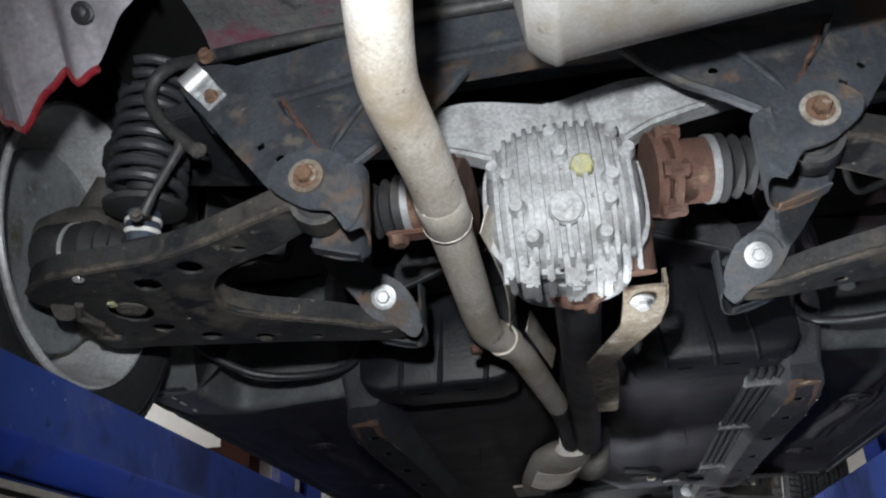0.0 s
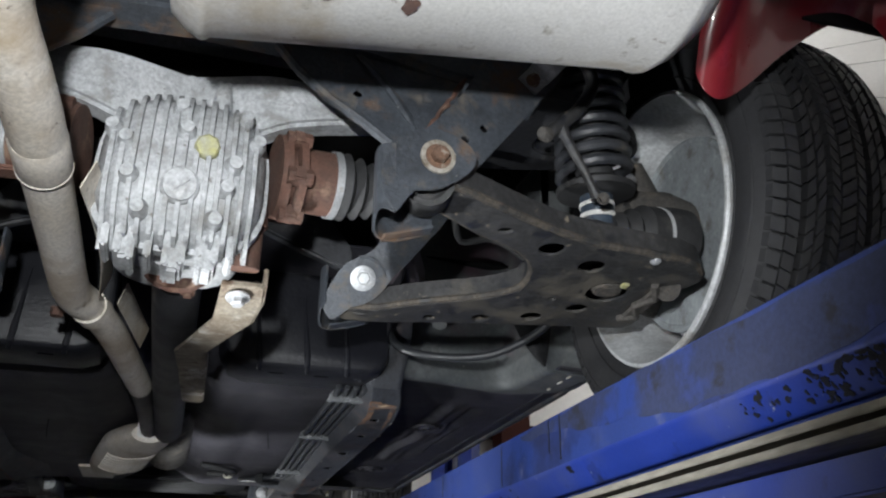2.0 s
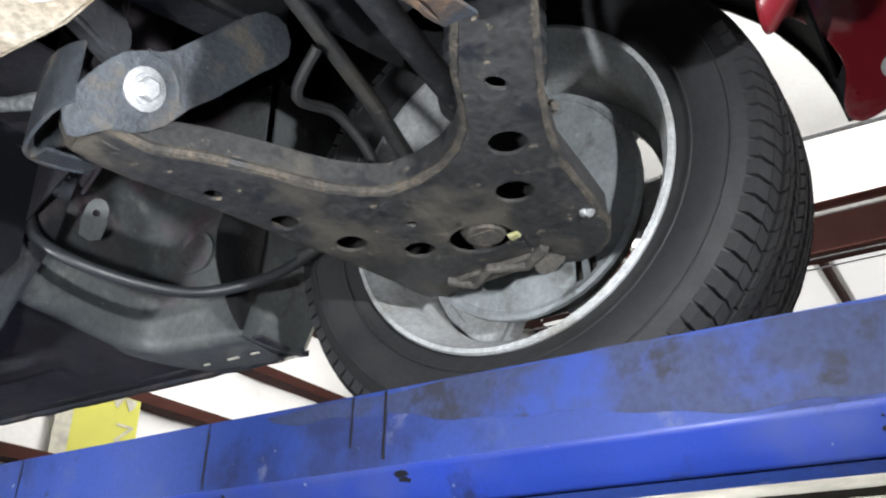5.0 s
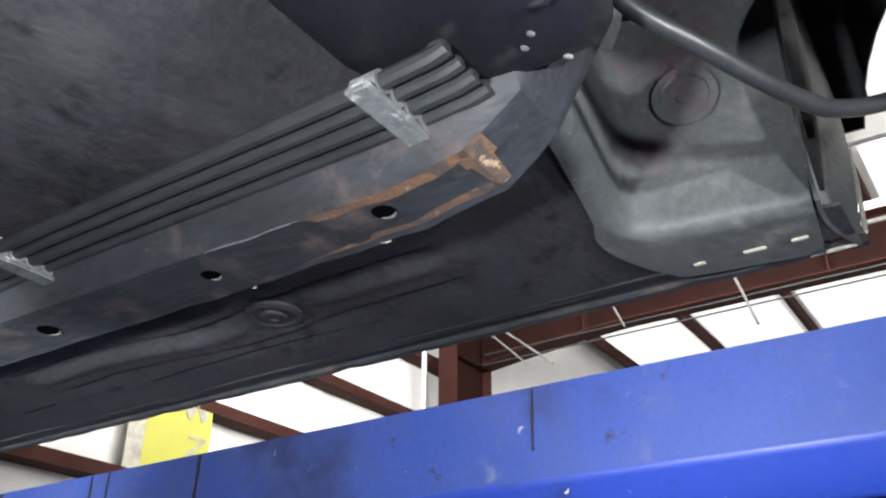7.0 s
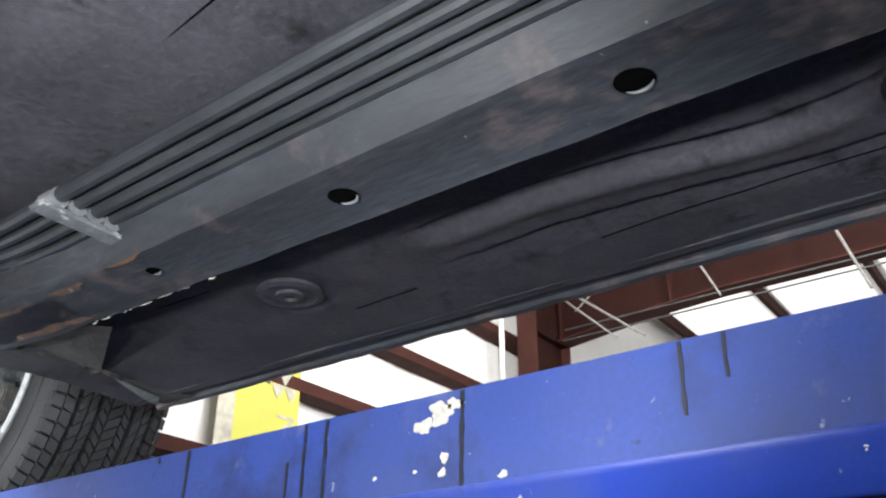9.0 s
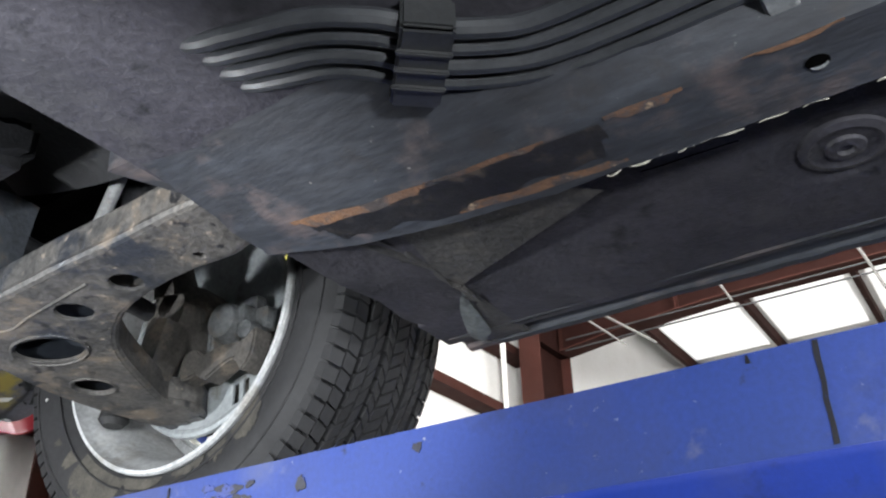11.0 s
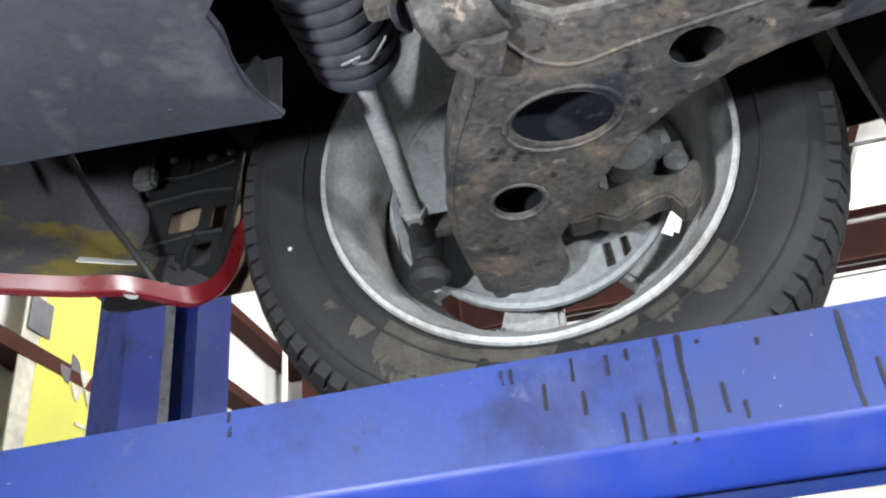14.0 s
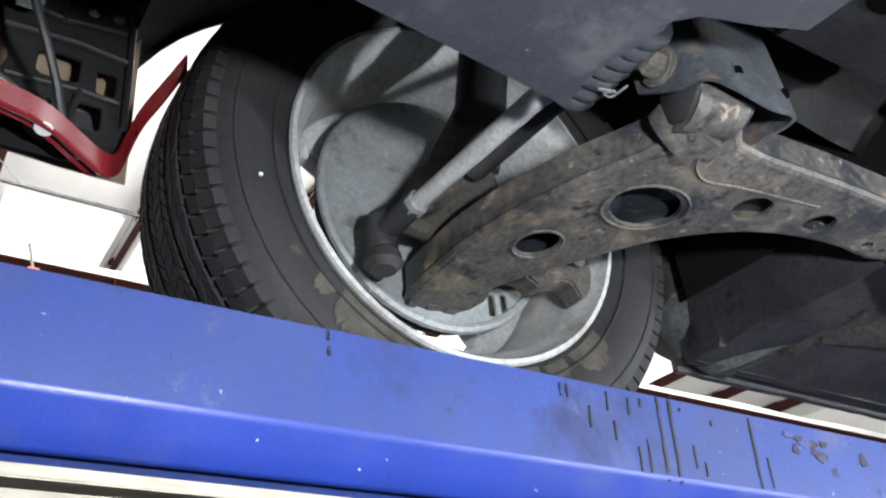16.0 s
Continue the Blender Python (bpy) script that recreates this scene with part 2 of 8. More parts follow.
# emission stands in for light on the white roof beyond the beam
M_roofglow = material("glowing_roof_panel", (0.8, 0.8, 0.79), (0.76, 0.76, 0.75), 1.5, 0.4, fine=30, bump=0.03, fine_amount=0.04)
M_roofglow.node_tree.nodes["Principled BSDF"].inputs["Emission Color"].default_value = (1.0, 0.985, 0.97, 1)
M_roofglow.node_tree.nodes["Principled BSDF"].inputs["Emission Strength"].default_value = 0.85
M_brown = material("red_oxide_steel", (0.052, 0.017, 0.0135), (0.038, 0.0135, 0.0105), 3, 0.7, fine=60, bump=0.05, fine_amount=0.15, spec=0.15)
# darker copy of the red oxide: puts the shade on the webs into colour
M_brown_shade = material("red_oxide_steel_shaded", (0.022, 0.0075, 0.006), (0.016, 0.005, 0.004), 2, 0.75, fine=60, bump=0.05, fine_amount=0.2, spec=0.1)
M_conc = material("oily_concrete_floor", (0.034, 0.033, 0.033), (0.022, 0.022, 0.022), 1.2, 0.7, fine=40, bump=0.1, patch=((0.06, 0.06, 0.06), 1.5, 0.58, 0.72, 0.5))
M_yel = material("yellow_vinyl", (0.46, 0.45, 0.075), (0.41, 0.40, 0.08), 2, 0.5, fine=80, bump=0.02, fine_amount=0.05)
M_gry = material("grey_print", (0.45, 0.44, 0.36), (0.28, 0.27, 0.24), 10, 0.6, fine=80, bump=0.0, fine_amount=0.05)
M_print = material("dark_grey_print", (0.10, 0.10, 0.11), (0.07, 0.07, 0.08), 10, 0.6, fine=80, bump=0.0, fine_amount=0.05)
M_galv = material("dull_galvanised_rod", (0.20, 0.195, 0.19), (0.14, 0.137, 0.132), 30, 0.55, 0.2, fine=150, bump=0.1)
M_dpipe = material("dark_steel_pipe", (0.06, 0.06, 0.065), (0.04, 0.04, 0.042), 20, 0.5, 0.3, fine=150, bump=0.05)
M_wht = material("white_paint", (0.75, 0.75, 0.73), (0.66, 0.65, 0.62), 12, 0.5, fine=150, bump=0.05, fine_amount=0.08)
M_org = material("orange_plastic", (0.42, 0.09, 0.04), (0.33, 0.075, 0.035), 12, 0.5, fine=150, bump=0.05)
M_yp = material("yellow_paint_mark", (0.40, 0.38, 0.16), (0.34, 0.34, 0.26), 60, 0.6, fine=250, bump=0.1)
# near-black base: the shade of unlit cavities put into the colour
M_black = material("cavity_shade_black", (0.007, 0.007, 0.007), (0.005, 0.005, 0.005), 6, 0.85, fine=90, bump=0.05, spec=0.15)
# near-black fill that paints the shade inside holes, slots and seams
M_hole = material("hole_shade_black", (0.003, 0.003, 0.003), (0.002, 0.002, 0.002), 6, 0.95, fine=90, bump=0.0, spec=0.0)
M_rod = material("grey_steel_rod", (0.52, 0.53, 0.54), (0.38, 0.385, 0.39), 30, 0.5, 0.15, fine=250, bump=0.15, patch=((0.3, 0.2, 0.13), 40, 0.6, 0.72, 0.8))
M_smear = material("dark_grime", (0.05, 0.05, 0.055), (0.03, 0.032, 0.05), 60, 0.8, fine=250, bump=0.1, patch=((0.04, 0.06, 0.22), 50, 0.5, 0.56, 0.6))
M_dark = material("black_member_paint", (0.013, 0.0135, 0.015), (0.008, 0.008, 0.009), 8, 0.42, spec=0.25, fine=150, bump=0.3, fine_amount=0.4, patch=((0.04, 0.038, 0.036), 10, 0.6, 0.74, 0.8))
M_inner = material("blue_black_shell_paint", (0.040, 0.047, 0.060), (0.024, 0.028, 0.036), 14, 0.3, fine=200, bump=0.15, fine_amount=0.3, patch=((0.11, 0.115, 0.12), 40, 0.6, 0.7, 0.7))
M_calip = material("dusty_grey_casting", (0.125, 0.132, 0.138), (0.075, 0.078, 0.08), 26, 0.6, fine=160, bump=0.5, fine_amount=0.4, patch=((0.12, 0.10, 0.08), 22, 0.53, 0.66, 0.9), patch2=((0.30, 0.31, 0.32), 34, 0.6, 0.7, 0.6))
M_hook = material("stained_zinc_bracket", (0.25, 0.22, 0.175), (0.14, 0.11, 0.08), 16, 0.6, 0.2, fine=180, bump=0.3, fine_amount=0.4, patch=((0.42, 0.40, 0.36), 14, 0.55, 0.68, 0.5), patch2=((0.09, 0.06, 0.04), 22, 0.56, 0.66, 0.85))
M_mauve = material("mauve_primer", (0.135, 0.112, 0.128), (0.10, 0.085, 0.097), 9, 0.5, fine=160, bump=0.15, fine_amount=0.2, patch=((0.06, 0.055, 0.06), 14, 0.56, 0.68, 0.7))
M_foil = material("crinkled_foil_insulation", (0.42, 0.44, 0.45), (0.26, 0.27, 0.28), 30, 0.5, 0.1, fine=110, bump=0.9, fine_amount=0.5)
M_film = material("greasy_film", (0.031, 0.042, 0.105), (0.023, 0.033, 0.09), 7, 0.6, fine=160, bump=0.1, fine_amount=0.25, patch=((0.020, 0.047, 0.23), 6, 0.54, 0.66, 0.5), patch2=((0.018, 0.02, 0.035), 18, 0.57, 0.66, 0.7))
M_grease = material("black_grease", (0.010, 0.010, 0.011), (0.018, 0.017, 0.018), 40, 0.45, fine=200, bump=0.2, patch=((0.06, 0.045, 0.035), 40, 0.56, 0.66, 0.8))
M_kick = material("dusty_grey_underspray", (0.125, 0.132, 0.133), (0.068, 0.075, 0.079), 6, 0.45, fine=110, bump=0.3, fine_amount=0.2,
                  patch=((0.095, 0.055, 0.07), 4.3, 0.525, 0.66, 0.45), patch2=((0.18, 0.178, 0.17), 18, 0.55, 0.7, 0.85), more=(((0.05, 0.05, 0.053), 11, 0.57, 0.68, 0.6), ((0.24, 0.235, 0.21), 60, 0.66, 0.72, 0.9)))
M_dusty = material("dusty_stone_guard", (0.040, 0.038, 0.038), (0.024, 0.0235, 0.024), 8, 0.6, fine=120, bump=0.6, fine_amount=0.4,
                   patch=((0.062, 0.056, 0.050), 14, 0.54, 0.70, 0.9), patch2=((0.013, 0.013, 0.014), 9, 0.57, 0.67, 0.5), more=(((0.22, 0.21, 0.19), 75, 0.68, 0.73, 0.9),))
M_gusset = material("grey_chalky_gusset", (0.105, 0.115, 0.118), (0.065, 0.072, 0.075), 16, 0.6, fine=130, bump=0.5, fine_amount=0.4, patch=((0.17, 0.175, 0.172), 26, 0.56, 0.68, 0.8), patch2=((0.03, 0.031, 0.033), 15, 0.57, 0.66, 0.6))
M_bumr = material("bumper_back_dusty_grey", (0.20, 0.185, 0.205), (0.15, 0.14, 0.155), 6, 0.6, fine=150, bump=0.1, patch=((0.10, 0.098, 0.105), 8, 0.55, 0.7, 0.8), patch2=((0.30, 0.29, 0.29), 20, 0.6, 0.72, 0.8))
M_spot = material("dark_rust_spot", (0.06, 0.035, 0.03), (0.10, 0.055, 0.04), 90, 0.8, fine=300, bump=0.2)

# ---- mesh helpers ----
V = Vector
SHIFT = V((0, 0, 0))  # moves a whole group of parts, such as the front axle


def link_mesh(name, bm, mat, smooth=True, angle=35):
    me = bpy.data.meshes.new(name)
    bmesh.ops.recalc_face_normals(bm, faces=bm.faces)
    bm.to_mesh(me)
    bm.free()
    me.materials.append(mat)
    if smooth:
        me.polygons.foreach_set("use_smooth", [True] * len(me.polygons))
        me.set_sharp_from_angle(angle=radians(angle))
    return me


def thing(name, at, label, category, group="", kind=""):
    ob = new(name)
    ob.location = at
    ob.empty_display_size = 0.1
    return tagged(ob, label, category, group, kind)


def part(name, bm, mat, parent, label="", smooth=True, angle=35, m=None):
    """One mesh object, built in the place's own coordinates, under a thing or under a part."""
    if not isinstance(bm, bpy.types.Mesh):
        moved(bm, Matrix.Translation(SHIFT))
    me = bm if isinstance(bm, bpy.types.Mesh) else link_mesh(name, bm, mat, smooth, angle)
    ob = new(name, me)
    if parent is not None:
        ob.parent = parent
        if parent.type == "EMPTY":
            ob.matrix_parent_inverse = Matrix.Translation(-V(parent.location))
    if m is not None:
        ob.matrix_basis = m
    if label:
        tagged(ob, label)
    return ob


def join(*bms):
    out = bmesh.new()
    for b in bms:
        me = bpy.data.meshes.new("tmp")
        b.to_mesh(me)
        b.free()
        out.from_mesh(me)
        bpy.data.meshes.remove(me)
    return out


def moved(bm, m):
    bmesh.ops.transform(bm, matrix=m, verts=bm.verts)
    return bm


def bevelled(bm, w, seg=2):
    if w:
        bmesh.ops.bevel(bm, geom=list(bm.edges), offset=w, segments=seg, affect="EDGES", clamp_overlap=True)
    return bm


def box(x0, x1, y0, y1, z0, z1, bevel=0.0, seg=2):
    bm = bmesh.new()
    bmesh.ops.create_cube(bm, size=1.0)
    moved(bm, Matrix.Translation(((x0 + x1) / 2, (y0 + y1) / 2, (z0 + z1) / 2)) @ Matrix.Diagonal((abs(x1 - x0), abs(y1 - y0), abs(z1 - z0), 1)))
    return bevelled(bm, bevel, seg)


def loft(rings, caps=True, closed=True):
    """A skin over rings of equally many points."""
    bm = bmesh.new()
    rows = [[bm.verts.new(p) for p in r] for r in rings]
    n = len(rows[0])
    for a, b in zip(rows, rows[1:]):
        for i in range(n if closed else n - 1):
            j = (i + 1) % n
            bm.faces.new((a[i], a[j], b[j], b[i]))
    if caps and closed:
        bm.faces.new(rows[0][::-1])
        bm.faces.new(rows[-1])
    return bm


def spline(pts, steps=6):
    """Points on a smooth line through the given ones."""
    pts = [V(p) for p in pts]
    out = []
    for i in range(len(pts) - 1):
        p0, p1, p2, p3 = pts[max(i - 1, 0)], pts[i], pts[i + 1], pts[min(i + 2, len(pts) - 1)]
        for k in range(steps):
            u = k / steps
            out.append(0.5 * (2 * p1 + (p2 - p0) * u + (2 * p0 - 5 * p1 + 4 * p2 - p3) * u * u + (3 * p1 - p0 - 3 * p2 + p3) * u ** 3))
    return out + [pts[-1]]


def tube(pts, r, n=14, caps=True, flat=1.0):
    """A round bar along points; r is one radius or one for each point."""
    pts = [V(p) for p in pts]
    rs = r if isinstance(r, (list, tuple)) else [r] * len(pts)
    t0 = (pts[1] - pts[0]).normalized()
    side = t0.orthogonal().normalized()
    rings = []
    for i, p in enumerate(pts):
        t = (pts[min(i + 1, len(pts) - 1)] - pts[max(i - 1, 0)]).normalized()
        side = (side - t * side.dot(t)).normalized()
        up = t.cross(side)
        rings.append([p + rs[i] * (math.cos(a) * side + flat * math.sin(a) * up) for a in (2 * math.pi * k / n for k in range(n))])
    return loft(rings, caps)


def frame_of(at, way):
    """A turn whose z points along way, at a place."""
    return Matrix.Translation(at) @ V(way).normalized().to_track_quat("Z", "Y").to_matrix().to_4x4()


def lathe(profile, at, way, n=28, caps=True):
    """A turned shape: rows of (height, radius) along way from a place."""
    bm = loft([[(r * math.cos(a), r * math.sin(a), h) for a in (2 * math.pi * k / n for k in range(n))] for h, r in profile], caps)
    return moved(bm, frame_of(at, way))


def hexbolt(at, way, r=0.009, h=0.008, washer=1.7):
    """A washer and a hexagon head."""
    w = lathe([(0, r * washer), (0.0025, r * washer), (0.003, r * washer * 0.93)], at, way, 20)
    flange = lathe([(0.003, r * 1.3), (0.0045, r * 1.25)], at, way, 18)
    head = lathe([(0.0045, r), (0.0045 + h * 0.8, r), (0.0045 + h, r * 0.8)], at, way, 6)
    return join(w, flange, head)


def circle(cx, cy, rx, ry=None, n=18, turn=0.0):
    ry = ry or rx
    c, s = math.cos(turn), math.sin(turn)
    return [(cx + c * rx * math.cos(a) - s * ry * math.sin(a), cy + s * rx * math.cos(a) + c * ry * math.sin(a)) for a in (2 * math.pi * k / n for k in range(n))]


def plate(outer, holes, z0, z1, bevel=0.0, m=None):
    """A sheet of the given outline with openings, from z0 to z1."""
    bm = bmesh.new()
    for loop in (outer, *holes):
        vs = [bm.verts.new((x, y, z0)) for x, y in loop]
        for a, b in zip(vs, vs[1:] + vs[:1]):
            bm.edges.new((a, b))
    bmesh.ops.triangle_fill(bm, edges=list(bm.edges), use_beauty=True)
    res = bmesh.ops.extrude_face_region(bm, geom=list(bm.faces))
    bmesh.ops.translate(bm, verts=[v for v in res["geom"] if isinstance(v, bmesh.types.BMVert)], vec=(0, 0, z1 - z0))
    bmesh.ops.recalc_face_normals(bm, faces=bm.faces)
    if bevel:
        sharp = [e for e in bm.edges if len(e.link_faces) == 2 and e.calc_face_angle(0) > 1.0]
        bmesh.ops.bevel(bm, geom=sharp, offset=bevel, segments=2, affect="EDGES", clamp_overlap=True)
    return moved(bm, m) if m is not None else bm


def rounded(pts, steps=3):
    """A closed outline made smooth."""
    p = [V((x, y, 0)) for x, y in pts]
    n = len(p)
    out = []
    for i in range(n):
        a, b, c, d = p[i - 1], p[i], p[(i + 1) % n], p[(i + 2) % n]
        for k in range(steps):
            u = k / steps
            q = 0.5 * (2 * b + (c - a) * u + (2 * a - 5 * b + 4 * c - d) * u * u + (3 * b - a - 3 * c + d) * u ** 3)
            out.append((q.x, q.y))
    return out


def swept(profile, y0, y1, bevel=0.0):
    """An outline in x and z, drawn along y."""
    bm = loft([[(x, y, z) for x, z in profile] for y in (y0, y1)])
    if bevel:
        sharp = [e for e in bm.edges if e.calc_face_angle(0) > 0.5]
        bmesh.ops.bevel(bm, geom=sharp, offset=bevel, segments=2, affect="EDGES", clamp_overlap=True)
    return bm


def thicken(bm, thick):
    """Give an open surface a thickness; the first surface stays where it is."""
    bm.normal_update()
    bmesh.ops.solidify(bm, geom=list(bm.faces), thickness=thick)


def sheet(f, us, vs, thick=0.003):
    """A curved panel f(u, v) with thickness."""
    bm = bmesh.new()
    g = [[bm.verts.new(f(u, v)) for v in vs] for u in us]
    for i in range(len(us) - 1):
        for j in range(len(vs) - 1):
            bm.faces.new((g[i][j], g[i + 1][j], g[i + 1][j + 1], g[i][j + 1]))
    thicken(bm, thick)
    return bm


def steps(a, b, n):
    return [a + (b - a) * k / (n - 1) for k in range(n)]


def mirror(bm, s):
    if s < 0:
        moved(bm, Matrix.Diagonal((-1, 1, 1, 1)))
    return bm


# ---- the shop ----
def wall(name, bm, mat=None, label="white faced wall"):
    return tagged(part(name, bm, mat or M_wall, None, smooth=False), label, "wall", kind="structure")


XE, XW, YN, YS, ZR = 16.0, -12.0, 6.0, -12.0, 6.95
PURLINS = [5.72 - 1.5 * k for k in range(12)]
tagged(part("floor", box(XW - 0.2, XE + 0.2, YS - 0.2, YN + 0.2, -0.2, 0.0), M_conc, None, smooth=False), "dark oil-stained concrete workshop floor", "floor", kind="structure")
wall("wall_south", box(XW, XE, YS - 0.2, YS, 0, ZR + 0.3))
wall("wall_east", box(XE, XE + 0.2, YS - 0.2, YN + 0.2, 0, ZR + 0.3))
wall("wall_west", box(XW - 0.2, XW, YS - 0.2, YN + 0.2, 0, ZR + 0.3))


def quilt(t):
    """How far a blanket hangs between two fixings; t runs from 0 to 1."""
    return math.sin(math.pi * t) ** 0.8


def north_pt(u, z):
    """The insulated north wall: a soft facing that bulges between its seams and behind the girts."""
    k = (u - XW) / 1.22
    return V((u, YN - 0.015 - 0.03 * quilt(k % 1.0) - 0.004 * math.sin(3.1 * z + 1.7 * int(k)), z))


wall("wall_north", sheet(north_pt, steps(XW, XE, 185), steps(0, ZR + 0.3, 24), 0.14), label="white quilted insulation facing on the wall")


def roof_pt(x, v):
    """The roof blanket sags between the purlins; its width has a seam every few feet."""
    for p, q in zip(PURLINS, PURLINS[1:]):
        if q <= v <= p:
            return V((x, v, ZR - 0.075 * quilt((p - v) / (p - q)) - 0.012 * quilt(((x - XW) / 1.22) % 1.0)))
    return V((x, v, ZR))


tagged(part("ceiling", sheet(roof_pt, steps(XW, XE, 140), [YN + 0.1] + [p - 1.5 * k / 8 for p in PURLINS[:-1] for k in range(8)] + [PURLINS[-1], YS - 0.1], 0.12), M_wall, None), "white quilted insulated metal roof", "ceiling", kind="structure")


# glowing panels added under the roof to brighten it beyond the beam
for p, q in zip(PURLINS[:9], PURLINS[1:10]):
    tagged(part("skylight", box(8.75, 13.9, q + 0.14, p - 0.14, ZR - 0.118, ZR - 0.112), M_roofglow, None, smooth=False), "white roof panel made to glow to brighten the far roof", "skylight", "roof skylights", "structure")


def section(w, h, t, turn=0):
    """A cee section outline."""
    return [(-w / 2, -h / 2), (w / 2, -h / 2), (w / 2, -h / 2 + t * 3), (w / 2 - t, -h / 2 + t * 3), (w / 2 - t, -h / 2 + t), (-w / 2 + t, -h / 2 + t),
            (-w / 2 + t, h / 2 - t), (w / 2 - t, h / 2 - t), (w / 2 - t, h / 2 - t * 3), (w / 2, h / 2 - t * 3), (w / 2, h / 2), (-w / 2, h / 2)]


def girt(x0, x1, y, z):
    pr = section(0.2, 0.1, 0.006)
    bm = loft([[(x, y - 0.1 + px, z + pz) for px, pz in pr] for x in (x0, x1)])
    return tagged(part("girt", bm, M_brown, None, smooth=False), "red oxide painted cold-formed steel wall girt", "girt", "wall girts", "structure")


for gz in (1.55, 2.3, 3.03, 3.72, 4.37, 5.1, 5.9, 6.6):
    girt(-11.9, 8.2, 5.955, gz)


def hcolumn(name, x, y, w, d, z1, mat, label, flange=None):
    """A rolled column: a web and two flanges across the wall."""
    t = 0.014
    c = tagged(part(name, box(x - t / 2, x + t / 2, y - d / 2 + t, y + d / 2 - t, 0, z1), mat, None, smooth=False), label, "column", "steel columns", "structure")
    for yy in (y - d / 2, y + d / 2 - t):
        part("flange", box(x - w / 2, x + w / 2, yy, yy + t, 0, z1), flange or mat, c, smooth=False)
    part("base_plate", box(x - w / 2 - 0.05, x + w / 2 + 0.05, y - d / 2 - 0.05, y + d / 2 + 0.05, 0, 0.02), mat, c, smooth=False)
    return c


hcolumn("steel_column", 2.66, 5.62, 0.24, 0.24, ZR, M_brown, "red oxide painted steel wind column at the wall")
hcolumn("steel_column", -2.66, 5.62, 0.24, 0.24, ZR, M_brown, "red oxide painted steel wind column at the wall")
corner = tagged(part("corner_column", box(7.58, 8.28, 5.44, 5.452, 0, ZR), M_brown_shade, None, smooth=False), "red oxide corner column of the steel frame, web in a shaded tone", "column", kind="structure")
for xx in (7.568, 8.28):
    part("flange", box(xx, xx + 0.016, 5.33, 5.57, 0, ZR), M_brown, corner, "red oxide flange in the lighter, lit tone", smooth=False)
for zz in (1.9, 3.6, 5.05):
    part("stiffener", box(7.60, 8.27, 5.36, 5.44, zz, zz + 0.012), M_brown_shade, corner, smooth=False)
tagged(part("downpipe", tube([(7.50, 5.72, 0), (7.50, 5.72, ZR)], 0.03, 12), M_wht, None), "white pipe beside the corner column", "pipe", kind="structure")
tagged(part("door_post", box(8.62, 8.72, 5.60, 5.72, 0, 5.3), M_brown, None, smooth=False), "red oxide door post beside the corner column", "post", kind="structure")


def frame_beam(x, label):
    """A deep frame beam with a haunch at the column, stiffeners and a pale blanket edge on its top flange."""
    low = lambda y: 5.20 - 0.16 * max(0.0, (y - 3.6) / 1.75) ** 1.4
    top = 5.72
    ys = steps(YS + 0.01, 5.33, 30)
    # web in the shaded tone, flanges in the lit one
    b = tagged(part("frame_beam", loft([[V((x + a, y, z)) for a, z in ((-0.006, low(y) + 0.014), (0.006, low(y) + 0.014), (0.006, top - 0.014), (-0.006, top - 0.014))] for y in ys]), M_brown_shade, None, smooth=False), label, "beam", "frame beams", "structure")
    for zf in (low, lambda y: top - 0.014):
        part("flange", loft([[V((x + a, y, zf(y) + c)) for a, c in ((-0.13, 0), (0.13, 0), (0.13, 0.014), (-0.13, 0.014))] for y in ys]), M_brown, b, "red oxide flange in the lighter, lit tone", smooth=False)
    for y in (4.02, 1.5, -1.0, -3.5, -6.0):
        part("stiffener", box(x - 0.11, x - 0.006, y - 0.006, y + 0.006, low(y) + 0.014, top - 0.014), M_brown, b, smooth=False)
    part("blanket_edge", loft([[V((x + 0.05 + a, y, top + 0.001 + c + 0.012 * math.sin(2.3 * y))) for a, c in ((-0.14, 0.0), (0.14, 0.0), (0.12, 0.10), (-0.10, 0.12))] for y in steps(YS + 0.01, 5.3, 60)]), M_wall, b, "white insulation edge above the beam")
    return b


frame_beam(8.15, "deep red oxide steel frame beam, web in a shaded tone")
frame_beam(-8.15, "deep red oxide steel frame beam, web in a shaded tone")
for py in PURLINS:
    pr = section(0.075, 0.2, 0.006)
    bm = loft([[(x, py + px, ZR - 0.10 + pz) for px, pz in pr] for x in (XW + 0.05, XE - 0.05)])
    tagged(part("purlin", bm, M_brown, None, smooth=False), "red oxide painted roof purlin", "purlin", "roof purlins", "structure")

# a yellow banner on the north wall; beside one letter its print is too worn to read
sign = thing("wall_banner", (4.27, 5.78, 3.0), "yellow hanging banner with faded grey print", "sign")
part("banner_sheet", sheet(lambda u, v: V((4.03 + 0.62 * u, 5.765 + 0.006 * math.sin(7 * v + 2 * u), 2.3 + 2.45 * v)), steps(0, 1, 8), steps(0, 1, 40), 0.002), M_yel, sign)
part("banner_hem", box(3.88, 4.03, 5.764, 5.772, 2.3, 4.75), M_gry, sign, "pale grey side hem", smooth=False)
part("end_patch", box(3.90, 4.10, 5.748, 5.752, 3.84, 4.06), M_print, sign, "dark grey printed block", smooth=False)
